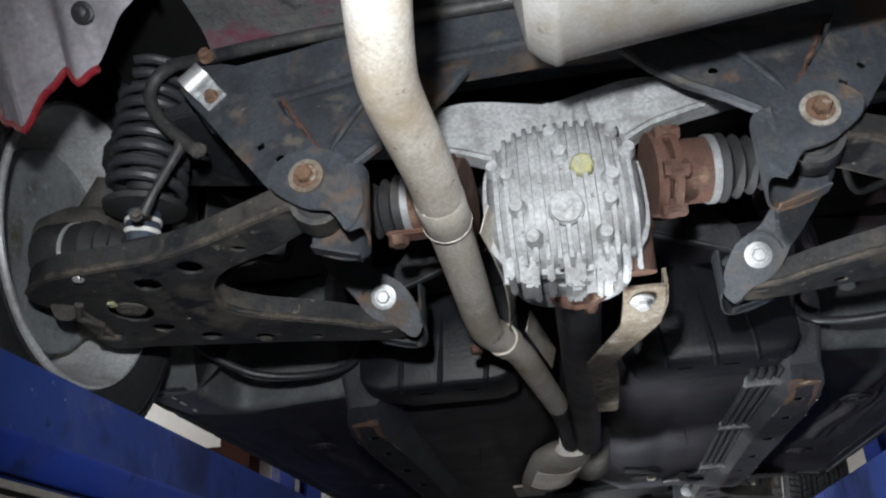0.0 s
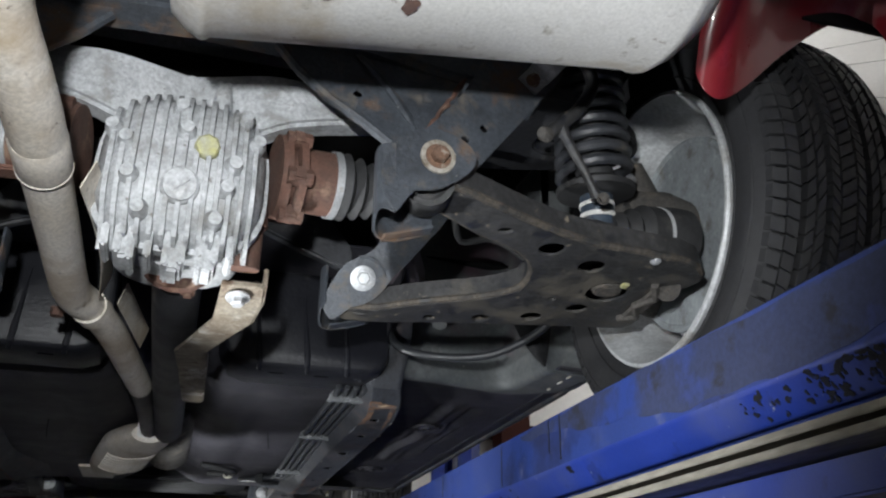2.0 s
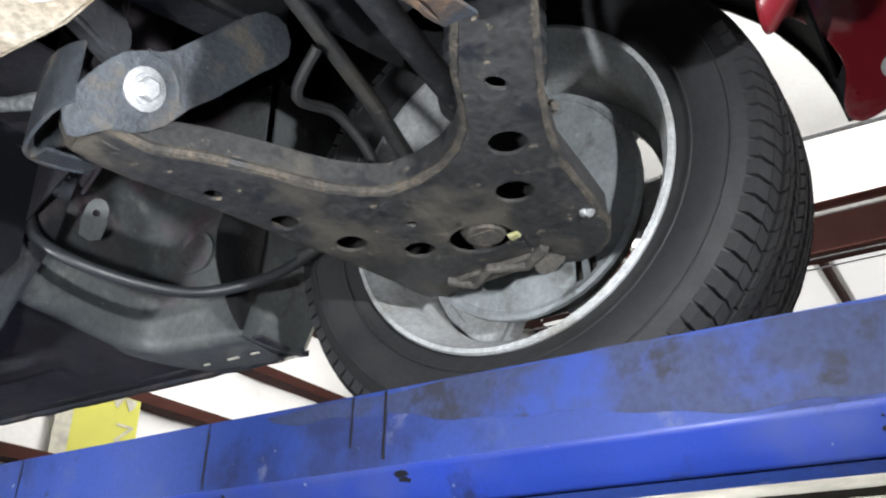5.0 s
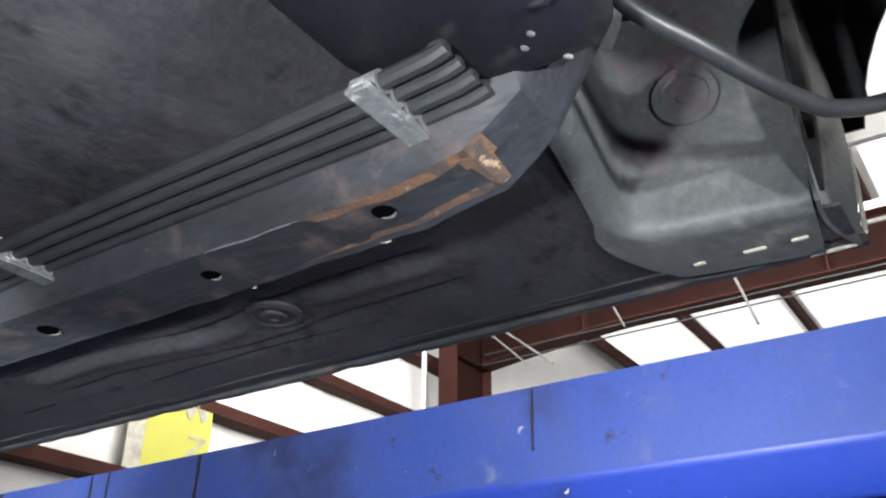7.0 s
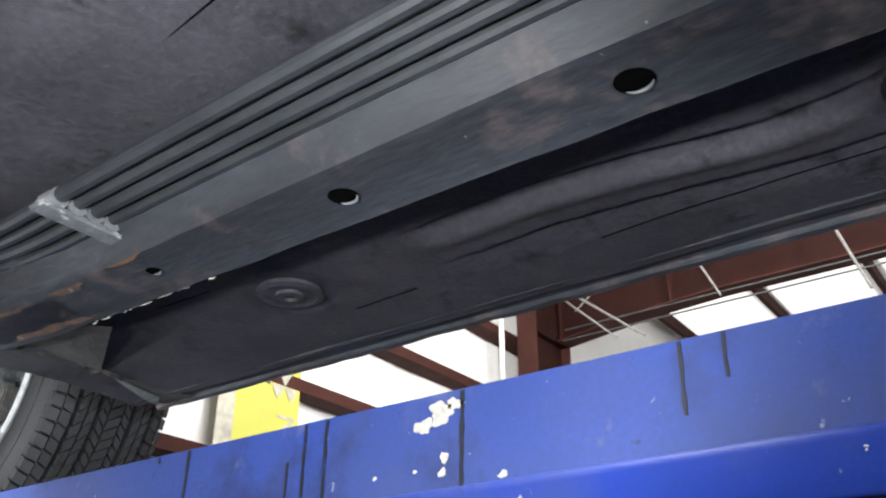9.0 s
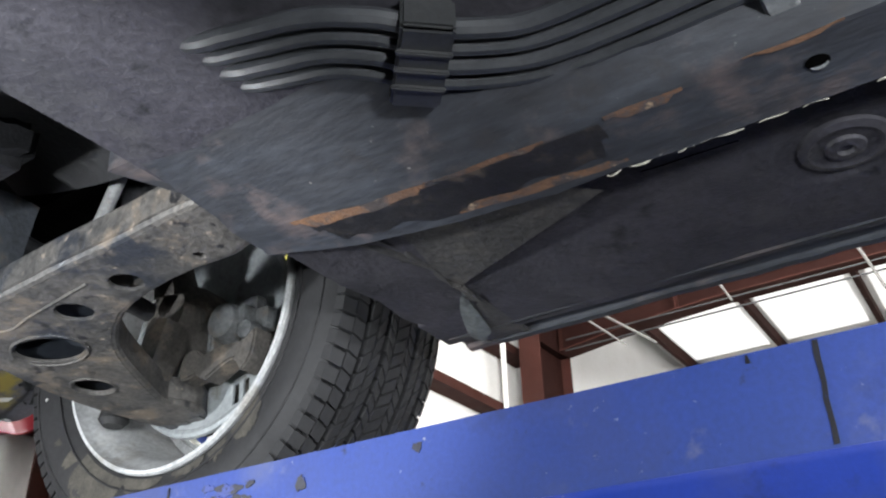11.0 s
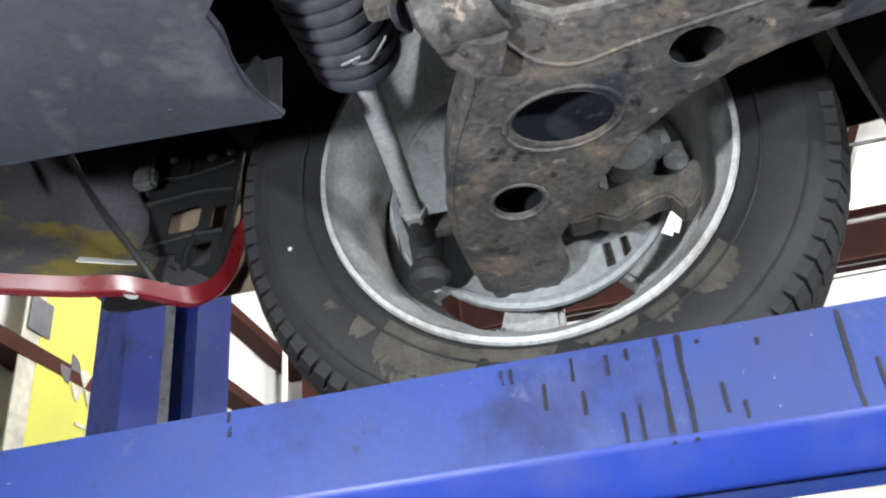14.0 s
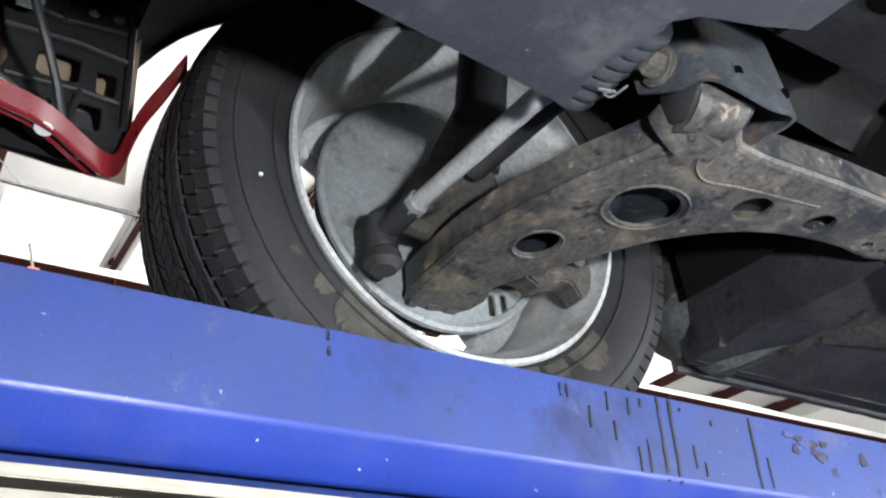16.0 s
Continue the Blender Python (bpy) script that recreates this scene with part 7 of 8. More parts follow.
def front_corner(s):
    front_arm(s)
    # inverted-U pivot bracket of the cross member, open towards the arm, with the zinc bolt
    D = -0.056
    plan = [(0.432, 2.440 + D), (0.405, 2.437 + D), (0.372, 2.436 + D), (0.350, 2.442 + D), (0.338, 2.460 + D), (0.335, 2.49 + D), (0.338, 2.525 + D), (0.348, 2.542 + D), (0.375, 2.548 + D), (0.408, 2.547 + D)]
    br = part("pivot_bracket", mirror(ribbon(plan, [1.968, 1.944, 1.936, 1.930, 1.922, 1.914, 1.922, 1.932, 1.938, 1.960], [2.08, 2.08, 2.075, 2.06, 2.05, 2.045, 2.05, 2.06, 2.07, 2.07], 0.004, 0.012), s), M_sub, car, "grey-black pivot bracket of the front cross member")
    part("pivot_bolt", mirror(hexbolt((0.384, 2.4335 + D, 1.967), (-0.05, -1, -0.05), 0.0135, 0.010, 1.75), s), M_zinc, br, "bright zinc pivot bolt")
    part("pivot_nut", mirror(hexbolt((0.380, 2.552 + D, 1.967), (-0.05, 1, -0.05), 0.012, 0.016, 1.5), s), M_knuck, br, "rusty pivot nut")
    part("bolt_boss", mirror(lathe([(0, 0.031), (0.0022, 0.030)], (0.384, 2.4350 + D, 1.967), (-0.05, -1, -0.05), 26), s), M_sub, br)
    for hy in (2.462, 2.517):
        part("bracket_hole", mirror(lathe([(0, 0.0052), (0.0005, 0.005)], (0.3345, hy + D, 1.942), (-1, 0, -0.3), 12), s), M_hole, br)
    part("bracket_web", mirror(sheet(lambda u, v: V((0.355 - 0.12 * v, 2.445 + D + 0.09 * u - 0.03 * v, 2.035 - 0.05 * v + 0.015 * math.sin(3 * u))), steps(0, 1, 6), steps(0, 1, 6), 0.004), s), M_dark, br, "pressed web towards the cross member")
    # rack boot, tie rod and its end
    prof = [(0, 0.026)]
    for k in range(7):
        h, w = 0.004 + k * 0.0140, 0.0385 - 0.0006 * k
        prof += [(h, w - 0.010), (h + 0.0015, w - 0.001), (h + 0.006, w + 0.0005), (h + 0.0115, w - 0.001), (h + 0.0130, w - 0.010)]
    prof += [(0.104, 0.024), (0.112, 0.015)]
    bt = part("rack_boot", mirror(lathe(prof, (0.346, 2.598 + D, 1.989), (1, 0.02, -0.05), 28), s), M_cover, car, "grey ribbed steering rack boot with a wire tie")
    part("rack_housing", mirror(tube([(0.353, 2.598 + D, 1.9885), (0.30, 2.597 + D, 1.991), (0.15, 2.594 + D, 1.999)], [0.027, 0.022, 0.022], 20), s), M_dark, car, "black steering rack housing")
    part("wire_tie", mirror(tube(spline([(0.405, 2.566 + D, 1.960), (0.412, 2.58 + D, 1.948), (0.408, 2.592 + D, 1.945), (0.402, 2.585 + D, 1.944), (0.406, 2.60 + D, 1.944)], 4), 0.0012, 6), s), M_clip, bt, "twisted wire tie")
    tr = part("tie_rod", mirror(lathe([(0, 0.0115), (0.015, 0.0115), (0.02, 0.0105), (0.185, 0.0095), (0.204, 0.0095)], (0.452, 2.602 + D, 1.984), (0.672 - 0.452, 2.619 - 2.602, 1.974 - 1.984), 14), s), M_rod, car, "bare grey steel tie rod")
    te = join(lathe([(0, 0.016), (0.03, 0.019), (0.045, 0.015)], (0.720, 2.566, 1.950), (0.05, 0, 1), 20), tube([(0.66, 2.563, 1.975), (0.715, 2.566, 1.972)], 0.013, 12))
    tj = part("tie_rod_end", mirror(te, s), M_under, tr, "dark dusty tie rod end")
    part("lock_nut", mirror(lathe([(0, 0.0135), (0.012, 0.0135), (0.014, 0.012)], (0.652, 2.6175 + D, 1.9752), (1, 0.08, -0.05), 6), s), M_zinc, tj, "bright hexagon lock nut")
    part("dust_boot", mirror(lathe([(0, 0.014), (0.008, 0.021), (0.02, 0.019), (0.025, 0.013)], (0.720, 2.566, 1.927), (0.05, 0, 1), 20), s), M_rub, tj)
    part("steering_knuckle_arm", mirror(tube([(0.706, 2.56, 1.985), (0.72, 2.51, 1.99), (0.715, 2.47, 2.02)], [0.018, 0.02, 0.026], 12, flat=0.7), s), M_knuck, tj)
    # strut leg and drive shaft above, mostly in the dark
    part("front_strut", mirror(tube([(0.66, 2.47, 2.12), (0.60, 2.46, 2.45)], 0.03, 18), s), M_under, car, "black front strut")
    part("front_drive_shaft", mirror(tube([(0.25, 2.44, 2.08), (0.68, 2.47, 2.06)], 0.014, 12), s), M_under, car)
    part("stabiliser_link", mirror(tube([(0.49, 2.30, 2.13), (0.475, 2.33, 1.99)], 0.008, 10), s), M_rod, car, "grey stabiliser link")
    part("subframe_leg", mirror(sheet(lambda u, v: V((0.28 + 0.16 * u, 2.08 + 0.34 * v, 2.05 + 0.03 * math.sin(3.14 * u) + 0.06 * v * v)), steps(0, 1, 8), steps(0, 1, 10), 0.003), s), M_dark, car, "black front cross member")


for s in (1, -1):
    front_corner(s)

SHIFT = V((0, 0, 0))


def house_pt(x, v, out=0.0):
    """The floor's front end: its underside rolls up into the wheel housing; v runs from the floor to the top."""
    y0 = 0.012 - 0.045 * math.sin(math.pi * min(1.0, max(0.0, (x - 0.49) / 0.29)))
    rows = ((0.0, 2.012, 1.9442), (0.15, 2.028, 1.9428), (0.3, 2.050, 1.944), (0.42, 2.083, 1.958), (0.55, 2.108, 1.996), (0.7, 2.126, 2.07), (0.85, 2.145, 2.20), (1.0, 2.18, 2.42))
    y = along([(r[0], r[1]) for r in rows], v) + y0 * soft_step(v / 0.3)
    z = along([(r[0], r[2]) for r in rows], v) + 0.05 * soft_step((x - 0.80) / 0.05) * soft_step(v / 0.4)
    z += 0.004 * math.sin(31 * x + 9 * v) * math.sin(17 * v) * soft_step(v / 0.25)
    return V((x, y + out * 0.7, z - out * 0.7))


for s in (1, -1):
    hp = part("wheelhouse_panel", mirror(sheet(lambda x, v: house_pt(x, v), steps(0.470, 0.810, 40), steps(0, 1, 60), -0.003), s), M_dusty, car, "dusty black stone-guarded panel behind the front wheel")
    part("sill_gusset", mirror(sheet(lambda u, v: house_pt(0.68 + 0.125 * u + 0.05 * (v - 0.5), 0.22 + 0.40 * v + 0.03 * math.sin(5 * u), 0.004), steps(0, 1, 14), steps(0, 1, 20), -0.002), s), M_gusset, hp, "chalky grey gusset plate at the sill end")
    part("seam_shadow_line", mirror(tube([house_pt(0.50 + 0.17 * t, 0.42 - 0.10 * t + 0.05 * math.sin(3 * t), 0.001) for t in steps(0, 1, 14)], 0.0018, 6), s), M_hole, hp, "dark seam in the panel")
    part("seam_shadow_line", mirror(tube([house_pt(0.705 - 0.04 * t, 0.50 + 0.30 * t, 0.001) for t in steps(0, 1, 10)], 0.0022, 6), s), M_hole, hp, "dark seam in the panel")

SHIFT = V((0, 0.056, 0))


# splash cover under the engine
def cover_pt(u, v):
    x = (2 * u - 1) * (0.402 - 0.06 * v)
    k = min(1.0, max(0.0, (abs(x) - 0.25) / 0.04))
    y = 2.50 + 0.09 * k * k * (3 - 2 * k) + 0.004 * math.sin(57 * x) * k
    return V((x, y + (3.16 - y) * v, 1.898 + 0.012 * abs(2 * u - 1) ** 4 + 0.005 * math.sin(9 * u + 5 * v) * v))


cv = part("splash_cover", sheet(cover_pt, steps(0, 1, 60), steps(0, 1, 24), 0.003), M_cover, car, "dusty grey plastic splash cover with torn edges")
for s in (1, -1):
    part("cover_skirt", mirror(sheet(lambda u, v: cover_pt(1.0, u) + V((0.002 * math.sin(u * 40), 0, 0.05 * v)), steps(0, 1, 30), steps(0, 1, 4), 0.003), s), M_cover, cv)
    part("torn_edge", mirror(tube([cover_pt(u, 0.0) + V((0, 0.0, 0.0015)) for u in steps(0.83, 1.0, 14)], [0.0022 + 0.001 * math.sin(5 * k) for k in range(14)], 7), s), M_chip if s < 0 else M_cover, cv, "torn frayed edge of the cover")
    fin = bmesh.new()
    fv = [fin.verts.new(p) for p in ((0.402, 2.593, 1.910), (0.417, 2.596, 1.958), (0.385, 2.598, 1.952), (0.352, 2.592, 1.907))]
    fin.faces.new(fv)
    thicken(fin, 0.003)
    part("torn_flap", mirror(fin, s), M_blackp, cv, "upturned black corner of the torn cover")
part("cross_member_front", bevelled(loft([[V((x, 2.30 + a, zz + b)) for a, b in ((-0.12, -0.02), (0.14, -0.03), (0.14, 0.03), (-0.12, 0.03))] for x, zz in ((-0.325, 2.015), (-0.30, 2.0), (-0.2, 1.99), (0.2, 1.99), (0.30, 2.0), (0.325, 2.015))]), 0.012), M_dark, car, "black front cross member")
part("member_opening", lathe([(0, 0.026), (0.0005, 0.025)], (0.225, 2.40, 1.9625), (0, 0, -1), 22), M_hole, car, "dark round opening in the cross member")
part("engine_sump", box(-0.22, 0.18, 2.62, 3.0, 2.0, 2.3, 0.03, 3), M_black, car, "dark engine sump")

# front bumper: red lower lip, dusty inside, black bracket with slots, cable
LIP = spline([(0.80, 2.771, 2.17), (0.80, 2.792, 2.12), (0.80, 2.811, 2.075), (0.795, 2.822, 2.03), (0.780, 2.831, 2.0), (0.757, 2.846, 1.981), (0.740, 2.870, 1.983), (0.717, 2.908, 1.989), (0.69, 2.985, 1.992), (0.60, 3.13, 1.998), (0.40, 3.24, 2.0), (0.0, 3.27, 2.0)], 5)
bp = part("front_bumper", box(-0.5, 0.5, 3.20, 3.23, 2.18, 2.26, 0.008), M_blackp, car, "red front bumper with a black crash bar")


def bumper_pt(u, v, out=0.0):
    """The bumper's side, rising and leaning out from its lower lip; u runs from the corner to the middle."""
    i = 22 + int(round(u * (len(LIP) - 23)))
    k = (i - 22) / (len(LIP) - 23)
    lean = V((0.19 + 0.30 * k if k < 0.4 else 0.31 * (1 - k) / 0.6, 0.02 + 0.05 * k, 0.30))
    return LIP[i] + V((lean.x * min(v, 0.5), lean.y * v, lean.z * v)) + V((out, out, 0.0))


nb = len(LIP) - 22
for s in (1, -1):
    part("bumper_skin", mirror(sheet(lambda u, v: bumper_pt(u, v, 0.010), steps(0, 1, nb), steps(0, 1, 8), 0.004), s), M_red, bp, "red outer skin of the bumper")
    part("bumper_inside", mirror(sheet(lambda u, v: bumper_pt(u, v * 1.6, 0.0) + V((0, 0, 0.004)), steps(0, 1, nb), steps(0, 1, 11), 0.003), s), M_bumin, bp, "dusty mauve inside of the bumper with yellow foam stains")
    part("bumper_lip", mirror(tube(LIP, 0.0035, 8), s), M_red, bp, "glossy red lower lip")
    n = len(LIP)
    part("lip_flange", mirror(sheet(lambda u, v: LIP[int(round(u * (n - 1)))] + V((-0.010 * v, 0.004 * v, 0.016 * v)), steps(0, 1, n), (0, 0.5, 1), 0.003), s), M_red, bp, "red flange of the bumper")
    # the slotted bracket stands along the car, beside the wheel
    mb = Matrix(((0, 0.22, 1, 0.338), (1, 0, 0, 0), (0, 1, 0, 0), (0, 0, 0, 1)))
    slots = [[(y - a, z - b * 0.75), (y - a * 0.75, z - b), (y + a * 0.75, z - b), (y + a, z - b * 0.75), (y + a, z + b * 0.75), (y + a * 0.75, z + b), (y - a * 0.75, z + b), (y - a, z + b * 0.75)] for y, z, a, b in ((2.897, 2.131, 0.021, 0.020), (2.849, 2.124, 0.010, 0.019), (2.862, 2.067, 0.012, 0.018), (2.912, 2.063, 0.014, 0.014))]
    brk = plate(rounded([(2.833, 2.03), (2.86, 2.002), (2.90, 1.999), (2.95, 2.0), (2.985, 2.015), (2.965, 2.06), (2.945, 2.12), (2.96, 2.20), (2.96, 2.30), (2.86, 2.32), (2.828, 2.20), (2.826, 2.10)], 2), slots, 0, 0.004, 0.001, mb)
    bb = part("bumper_bracket", mirror(brk, s), M_blackp, bp, "black plastic bumper bracket with slots")
    on = lambda y, z, d=0.004: (0.338 + 0.22 * z - d, y, z)
    for rib, r in ((((2.83, 2.165), (2.88, 2.172), (2.955, 2.168)), 0.004), (((2.828, 2.06), (2.828, 2.15), (2.828, 2.25)), 0.004), (((2.835, 2.095), (2.875, 2.098), (2.945, 2.093)), 0.0032), (((2.878, 2.01), (2.880, 2.06), (2.874, 2.10)), 0.0035), (((2.87, 2.03), (2.93, 2.035), (2.972, 2.03)), 0.003), (((2.90, 2.20), (2.905, 2.25), (2.90, 2.30)), 0.003), (((2.835, 2.215), (2.90, 2.205), (2.955, 2.215)), 0.003)):
        part("bracket_rib", mirror(tube([on(y, z) for y, z in rib], r, 8), s), M_blackp, bb)
    for y, z in ((2.845, 2.235), (2.872, 2.232), (2.93, 2.245)):
        part("bracket_rivet", mirror(lathe([(0, 0.0065), (0.003, 0.006), (0.005, 0.003)], on(y, z), (-1, 0, 0.2), 12), s), M_clip, bb, "pale push rivet")
    part("bracket_boss", mirror(lathe([(0, 0.020), (0.006, 0.019), (0.008, 0.012)], on(2.90, 2.03), (-1, 0, 0.2), 18), s), M_blackp, bb)
    part("outer_skin", mirror(sheet(lambda u, v: V((0.835 + 0.05 * v - 0.02 * u * u, 2.81 + 0.19 * u, 2.025 + 0.30 * v)), steps(0, 1, 6), steps(0, 1, 6), 0.003), s), M_tan, bb, "tan primed back of the bumper skin")
    part("harness_plug", mirror(join(box(0.770, 0.79, 2.925, 2.955, 2.172, 2.20, 0.005), box(0.774, 0.786, 2.93, 2.95, 2.20, 2.225, 0.003)), s), M_clip, bb, "pale harness plug")
    part("lip_washer", mirror(lathe([(0, 0.0085), (0.0012, 0.008)], (0.722, 2.905, 1.987), (-0.2, 0.1, -1), 16), s), M_wht, bb, "pale washer on the red lip")
    part("lip_clip", mirror(join(box(0.735, 0.757, 2.868, 2.888, 1.990, 2.004, 0.004), lathe([(0, 0.006), (0.008, 0.005)], (0.748, 2.87, 1.992), (-0.3, -0.2, -1), 10)), s), M_rod, bb)
    part("sensor_cable", mirror(tube(spline([(0.655, 3.02, 2.26), (0.665, 2.975, 2.17), (0.685, 2.935, 2.09), (0.715, 2.905, 2.04), (0.745, 2.885, 2.0)], 6), 0.0045, 8), s), M_blackp, bb, "black cable")
    lab = [bumper_pt(0.42, 0.20), bumper_pt(0.42, 0.235), bumper_pt(0.56, 0.235), bumper_pt(0.56, 0.20)]
    lb = bmesh.new()
    lb.faces.new([lb.verts.new(p + V((-0.006, -0.006, 0))) for p in lab])
    thicken(lb, 0.001)
    part("inside_label", mirror(lb, s), M_wht, bp, "white paper strip")


SHIFT = V((0, 0, 0))


# rear bumper corners: red skin with a curled wheel-arch return
def rear_bumper(s):
    lip = spline([(0.592, -0.350, 2.105), (0.604, -0.346, 2.084), (0.628, -0.345, 2.079), (0.670, -0.345, 2.112), (0.722, -0.345, 2.162), (0.793, -0.347, 2.219), (0.838, -0.358, 2.238), (0.856, -0.378, 2.215), (0.860, -0.390, 2.170), (0.862, -0.380, 2.116), (0.866, -0.395, 2.100), (0.868, -0.44, 2.118), (0.868, -0.49, 2.137), (0.868, -0.56, 2.17), (0.86, -0.72, 2.22)], 4)
    n = len(lip)

    def f(u, v):
        i = int(round(u * (n - 1)))
        k = i / (n - 1)
        back = V((-0.035, -0.11, 0.075)).lerp(V((0.035, -0.13, 0.10)), min(1.0, max(0.0, (k - 0.3) / 0.25)))
        return lip[i] + back * v + V((0, 0, 0.012 * math.sin(math.pi * v)))
    rb = part("rear_bumper", mirror(sheet(f, steps(0, 1, n), steps(0, 1, 7), -0.004), s), M_red, car, "red rear bumper corner dusted grey inside")
    part("arch_return", mirror(tube(lip, 0.0032, 8), s), M_red, rb)
    part("bumper_screw", mirror(hexbolt((0.864, -0.437, 2.155), (-1, 0.35, -0.4), 0.008, 0.004, 1.8), s), M_rod, rb, "grey screw")
    if s < 0:
        inner = lambda u, v: V((0.425 + 0.21 * u, -0.405 + 0.05 * u - 0.10 * v, 2.165 - 0.11 * math.sin(min(1.0, u * 1.25) * 1.57) + 0.022 * math.sin(u * 14) + (0.13 - 0.02 * u) * v + 0.006 * math.sin(u * 40) * (1 - v)))
        part("bumper_inner", mirror(sheet(inner, steps(0, 1, 40), steps(0, 1, 8), 0.004), s), M_bumr, rb, "dusty grey inner panel with a red rim")
        part("inner_rim", mirror(tube([inner(u, 0.0) + V((0, 0.003, -0.002)) for u in steps(0.3, 1, 24)], 0.0045, 8), s), M_red, rb, "red lower rim")
        part("inner_screw", mirror(hexbolt(inner(0.30, 0.35) + V((0, -0.004, -0.003)), (0, -0.8, -0.6), 0.007, 0.004, 1.8), s), M_under, rb)


for s in (1, -1):
    rear_bumper(s)

# ---- wear on the runway: drips, smears and paint chips ----
XI = 0.5648
run = runs[0]


def on_lip(d):
    """The plane of the folded lip, d of the way down it."""
    return Matrix(((0, -0.573, -0.820, XI + 0.0012 + 0.0165 * d), (1, 0, 0, 0), (0, 0.820, -0.573, 1.6880 - 0.0255 * d), (0, 0, 0, 1)))


def stain(loop, mat, name, label="", lift=0.0008):
    """A thin mark on the runway's inner side; rows of (y, z)."""
    bm = plate(loop, [], 0, lift, 0, Matrix(((0, 0, -1, XI), (1, 0, 0, 0), (0, 1, 0, 0), (0, 0, 0, 1))))
    return part(name, bm, mat, run, label, smooth=False)


def drip(y, z1, z0, w=0.0022, seed=1):
    q = random.Random(seed)
    n = max(4, int((z1 - z0) / 0.008))
    zs = steps(z1, z0, n)
    left = [(y - w * q.uniform(0.5, 1.2) + (z1 - z) * 0.02, z) for z in zs]
    right = [(y + w * q.uniform(0.5, 1.2) + (z1 - z) * 0.02, z) for z in zs[::-1]]
    return stain(left + right, M_oil, "oil_drip")


k = 0
for y, a, b in ((2.368, 0.0, 0.078), (2.353, 0.0, 0.078), (2.244, 0.002, 0.072), (2.228, 0.04, 0.07), (2.405, 0.006, 0.022), (2.39, 0.004, 0.013), (2.43, 0.004, 0.022), (2.475, 0.004, 0.016), (2.482, 0.004, 0.016), (2.452, 0.02, 0.04),
                (2.425, 0.03, 0.048), (2.40, 0.05, 0.073), (2.388, 0.042, 0.073), (2.33, 0.04, 0.062), (2.318, 0.055, 0.068), (2.70, 0.0, 0.008), (2.699, 0.012, 0.02), (2.30, 0.012, 0.018), (2.34, 0.006, 0.009),
                (1.655, 0.0, 0.07), (1.50, 0.0, 0.075), (1.475, 0.0, 0.076), (1.52, 0.03, 0.074), (1.335, 0.0, 0.076), (1.16, 0.0, 0.05), (1.13, 0.0, 0.03), (0.985, 0.0, 0.075), (0.60, 0.0, 0.05), (0.26, 0.0, 0.07), (0.06, 0.0, 0.05), (0.02, 0.0, 0.065), (1.70, 0.0, 0.006)):
    k += 1
    y += 0.057 if y > 2 else 0.024
    drip(y, 1.7665 - a, 1.7665 - b, 0.0019 if (b - a) > 0.06 else 0.0014, k)
def blot(cy, cz, r, seed, wide=1.0, n=16):
    """A rounded uneven outline that never crosses itself."""
    q = random.Random(seed)
    ph = [q.uniform(0, 6.28) for k in range(3)]
    return [(cy + wide * r * w * math.cos(a), cz + r * w * math.sin(a)) for a, w in ((a, 0.8 + 0.16 * math.sin(2 * a + ph[0]) + 0.14 * math.sin(3 * a + ph[1]) + 0.1 * math.sin(7 * a + ph[2])) for a in (2 * math.pi * k / (2 * n) for k in range(2 * n)))]


for y, z, r, sq, mat, seed in ((2.218, 1.750, 0.008, 2.4, M_smear, 1), (2.20, 1.738, 0.007, 2.2, M_smear, 2), (2.235, 1.742, 0.006, 1.6, M_smear, 17), (2.245, 1.755, 0.005, 1.8, M_smear, 18), (2.19, 1.752, 0.004, 2.0, M_smear, 19), (2.127, 1.742, 0.010, 0.6, M_smear, 3), (2.0, 1.752, 0.006, 0.8, M_smear, 4),
                               (1.379, 1.752, 0.010, 1.5, M_chip, 6), (1.396, 1.744, 0.008, 1.2, M_chip, 7), (1.366, 1.757, 0.006, 1.4, M_chip, 14), (1.376, 1.717, 0.006, 0.6, M_chip, 8), (1.378, 1.706, 0.004, 1.0, M_chip, 9), (1.324, 1.698, 0.003, 1.6, M_chip, 10), (1.444, 1.71, 0.002, 1, M_chip, 12), (1.404, 1.71, 0.0018, 1, M_chip, 13)):
    stain(blot(y, z, r, seed, sq), mat, "paint_chip" if mat is M_chip else "grime_smear")
film = [(y, 1.7655 - 0.002 * math.sin(9 * y) - 0.0015 * math.sin(41 * y)) for y in steps(-1.3, 0.20, 60)]
film += [(y, 1.700 + 0.006 * math.sin(7 * y + 1) + 0.003 * math.sin(29 * y) + 0.002 * math.sin(71 * y) + 0.052 * max(0.0, (y + 0.45) / 0.64) ** 1.5) for y in steps(0.19, -1.3, 90)]
stain(film, M_film, "grime_film", "greasy grey film over the blue paint", 0.0004)
q = random.Random(41)
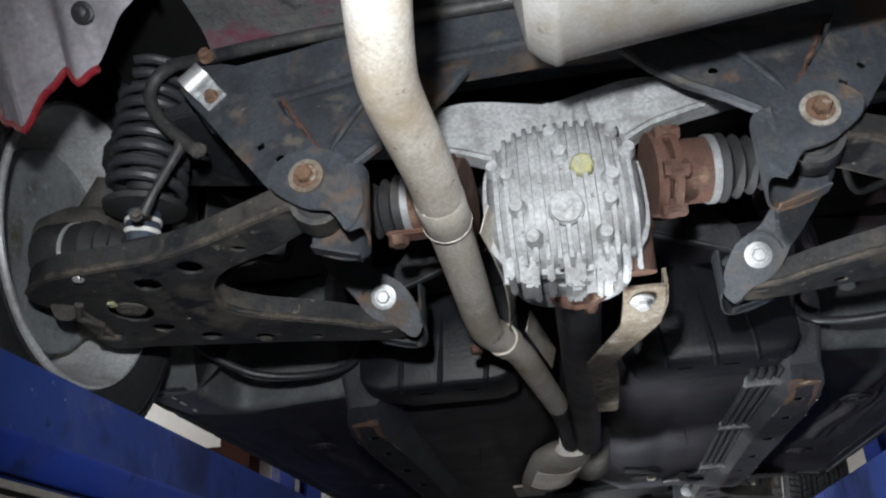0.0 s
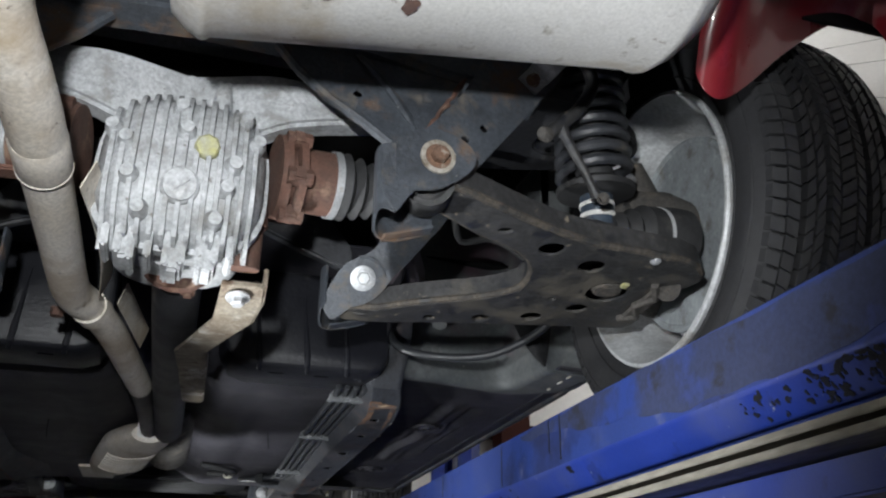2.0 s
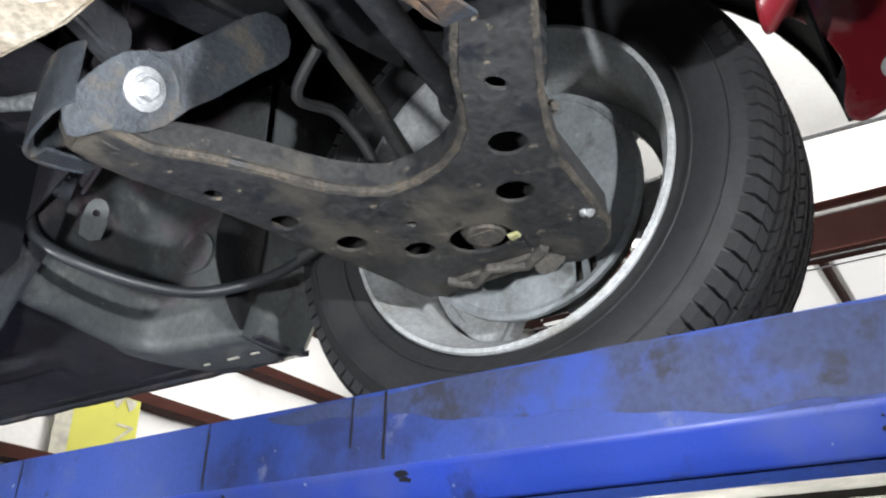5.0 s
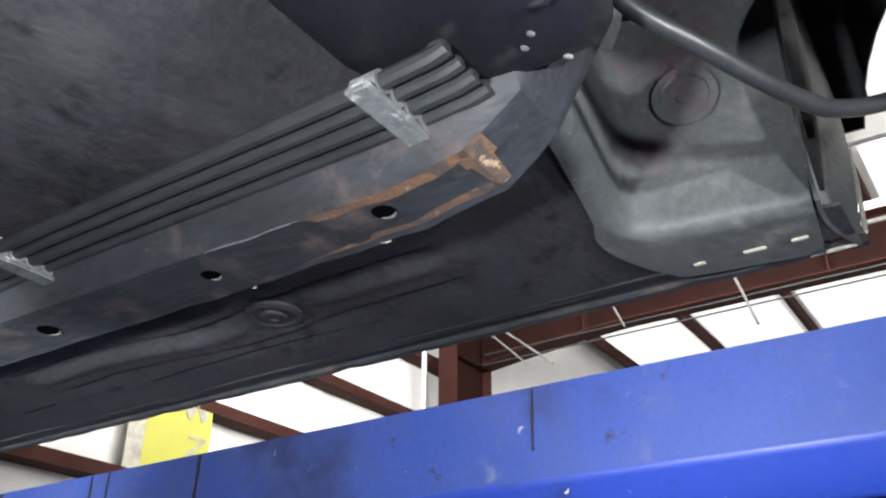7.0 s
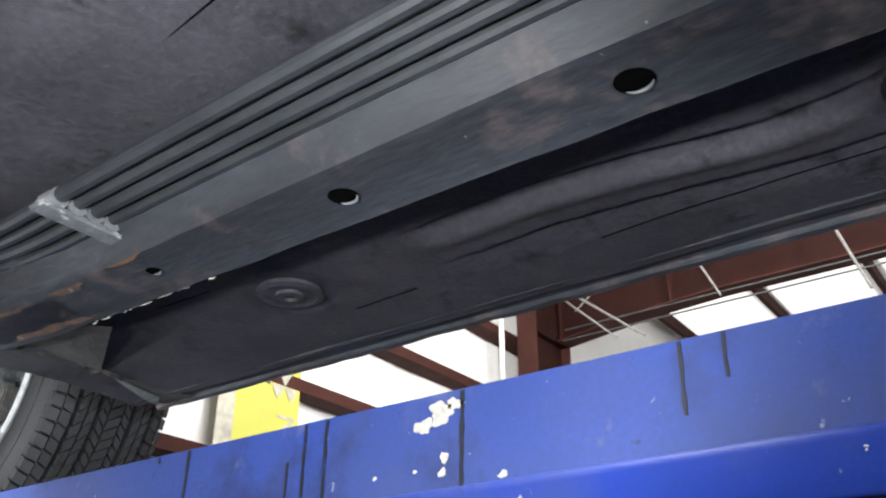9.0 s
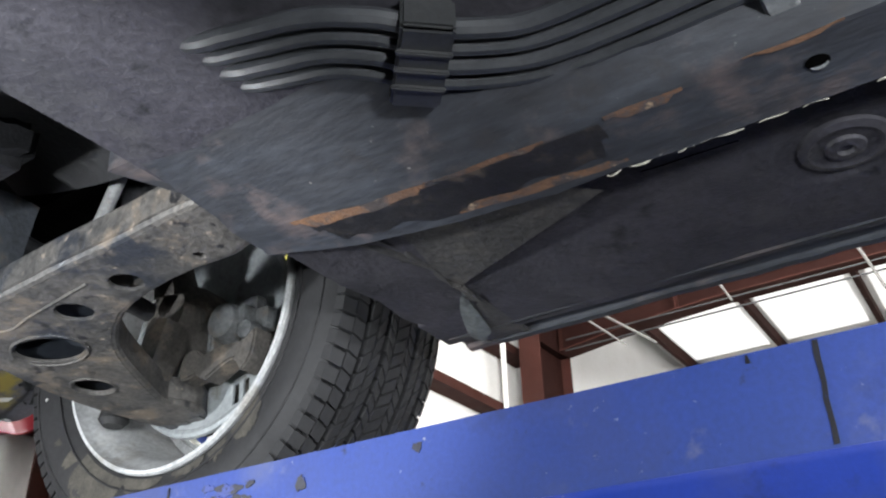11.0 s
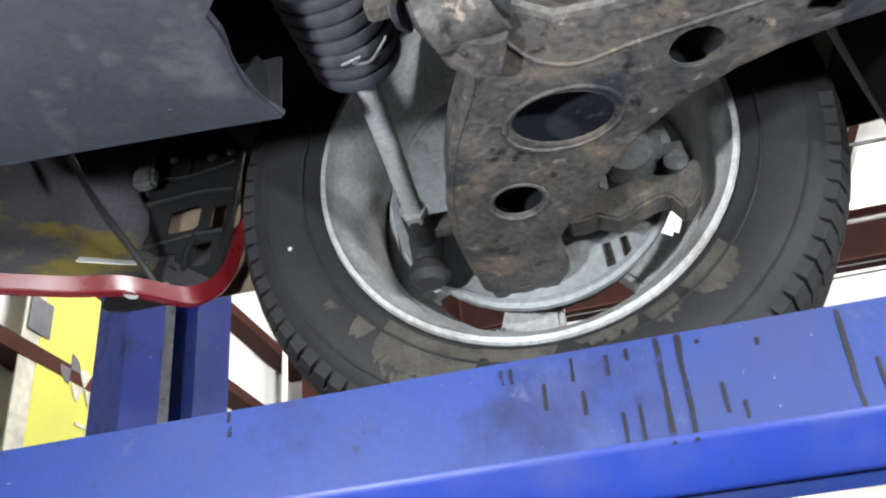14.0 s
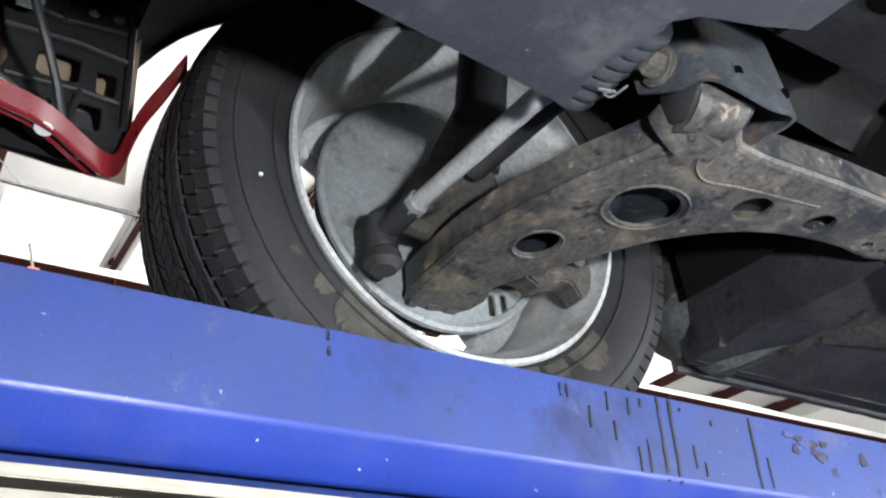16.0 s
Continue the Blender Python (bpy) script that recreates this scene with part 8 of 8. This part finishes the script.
for k, (y, d, r, wide) in enumerate(((-0.575, 0.55, 0.011, 1.3), (-0.588, 0.3, 0.009, 1.2), (-0.565, 0.85, 0.007, 1.0), (-0.61, 0.35, 0.010, 0.9), (-0.622, 0.7, 0.009, 0.7), (-0.603, 0.9, 0.006, 0.6), (-0.497, 0.1, 0.006, 1.1), (-0.545, 0.1, 0.004, 3.0), (-0.52, 0.12, 0.003, 3.2), (-0.64, 0.2, 0.009, 1.4), (-0.66, 0.6, 0.010, 1.0), (0.026, 0.2, 0.005, 1.8), (-0.50, 0.95, 0.004, 1.2))):
    for kk in range(3):
        dd = min(1.0, max(0.0, d + q.uniform(-0.25, 0.25)))
        bm = plate(blot(y + q.gauss(0, 0.007), 0, r * q.uniform(0.5, 0.85), 500 + 3 * k + kk, wide, 14), [], 0, 0.0009, 0, on_lip(dd))
        part("grime_smear", bm, M_oil, run, smooth=False)
q = random.Random(77)
for y0, count, spread in ((-0.57, 40, 0.035), (-0.50, 30, 0.05), (-0.40, 10, 0.04), (0.27, 7, 0.04)):
    for k in range(count):
        y, d = y0 + q.gauss(0, spread), q.random()
        bm = plate(blot(y, 0, q.uniform(0.0015, 0.0055), k + 100, q.uniform(0.5, 1.3), 10), [], 0, 0.0007, 0, on_lip(d))
        part("grime_smear", bm, M_oil, run, smooth=False)

for k in range(22):
    y, d = q.choice((0.62, 0.75, 0.9, 1.0, 1.35, 2.75)) + q.gauss(0, 0.05), q.random()
    bm = plate(blot(y, 0, q.uniform(0.0005, 0.0015), k + 300, q.uniform(0.8, 1.6), 8), [], 0, 0.0006, 0, on_lip(d))
    part("paint_chip", bm, M_chip, run, smooth=False)

# ---- the closed upper body, out of sight of the walk ----
def hull(y, w, z0, z1):
    return [V((x * w, y, z)) for x, z in ((-0.90, z0), (-0.98, z0 + 0.12), (-1.0, (z0 + z1) / 2), (-0.96, z1 - 0.05), (-0.88, z1), (0.88, z1), (0.96, z1 - 0.05), (1.0, (z0 + z1) / 2), (0.98, z0 + 0.12), (0.90, z0))]


part("body_shell", loft([hull(y, w, z0, z1) for y, w, z0, z1 in ((-0.98, 0.80, 2.36, 2.72), (-0.80, 0.90, 2.34, 2.82), (-0.42, 0.935, 2.52, 2.86), (0.0, 0.945, 2.54, 2.86), (0.42, 0.945, 2.54, 2.85), (0.60, 0.945, 2.50, 2.84), (1.9, 0.945, 2.50, 2.80), (2.10, 0.94, 2.52, 2.77), (2.51, 0.935, 2.56, 2.72), (2.92, 0.92, 2.54, 2.66), (3.2, 0.82, 2.34, 2.56), (3.36, 0.62, 2.32, 2.46))]), M_red, car, "red car body above the sills")
part("cabin", loft([[V((x * w, y, z)) for x, z in ((-0.88, 2.78), (-0.74, z1 - 0.05), (-0.66, z1), (0.66, z1), (0.74, z1 - 0.05), (0.88, 2.78))] for y, w, z1 in ((-0.85, 0.95, 2.85), (-0.45, 1.0, 3.18), (0.3, 1.0, 3.26), (1.1, 1.0, 3.24), (1.9, 0.97, 2.86))]), M_blackp, car, "dark glazed cabin")
# black sheet added to hide the red shell where only shade belongs
part("boot_blackout", box(-0.585, 0.585, -0.62, 1.30, 2.345, 2.355, 0.002), M_black, car, "added black sheet that keeps the space below the body shell dark")
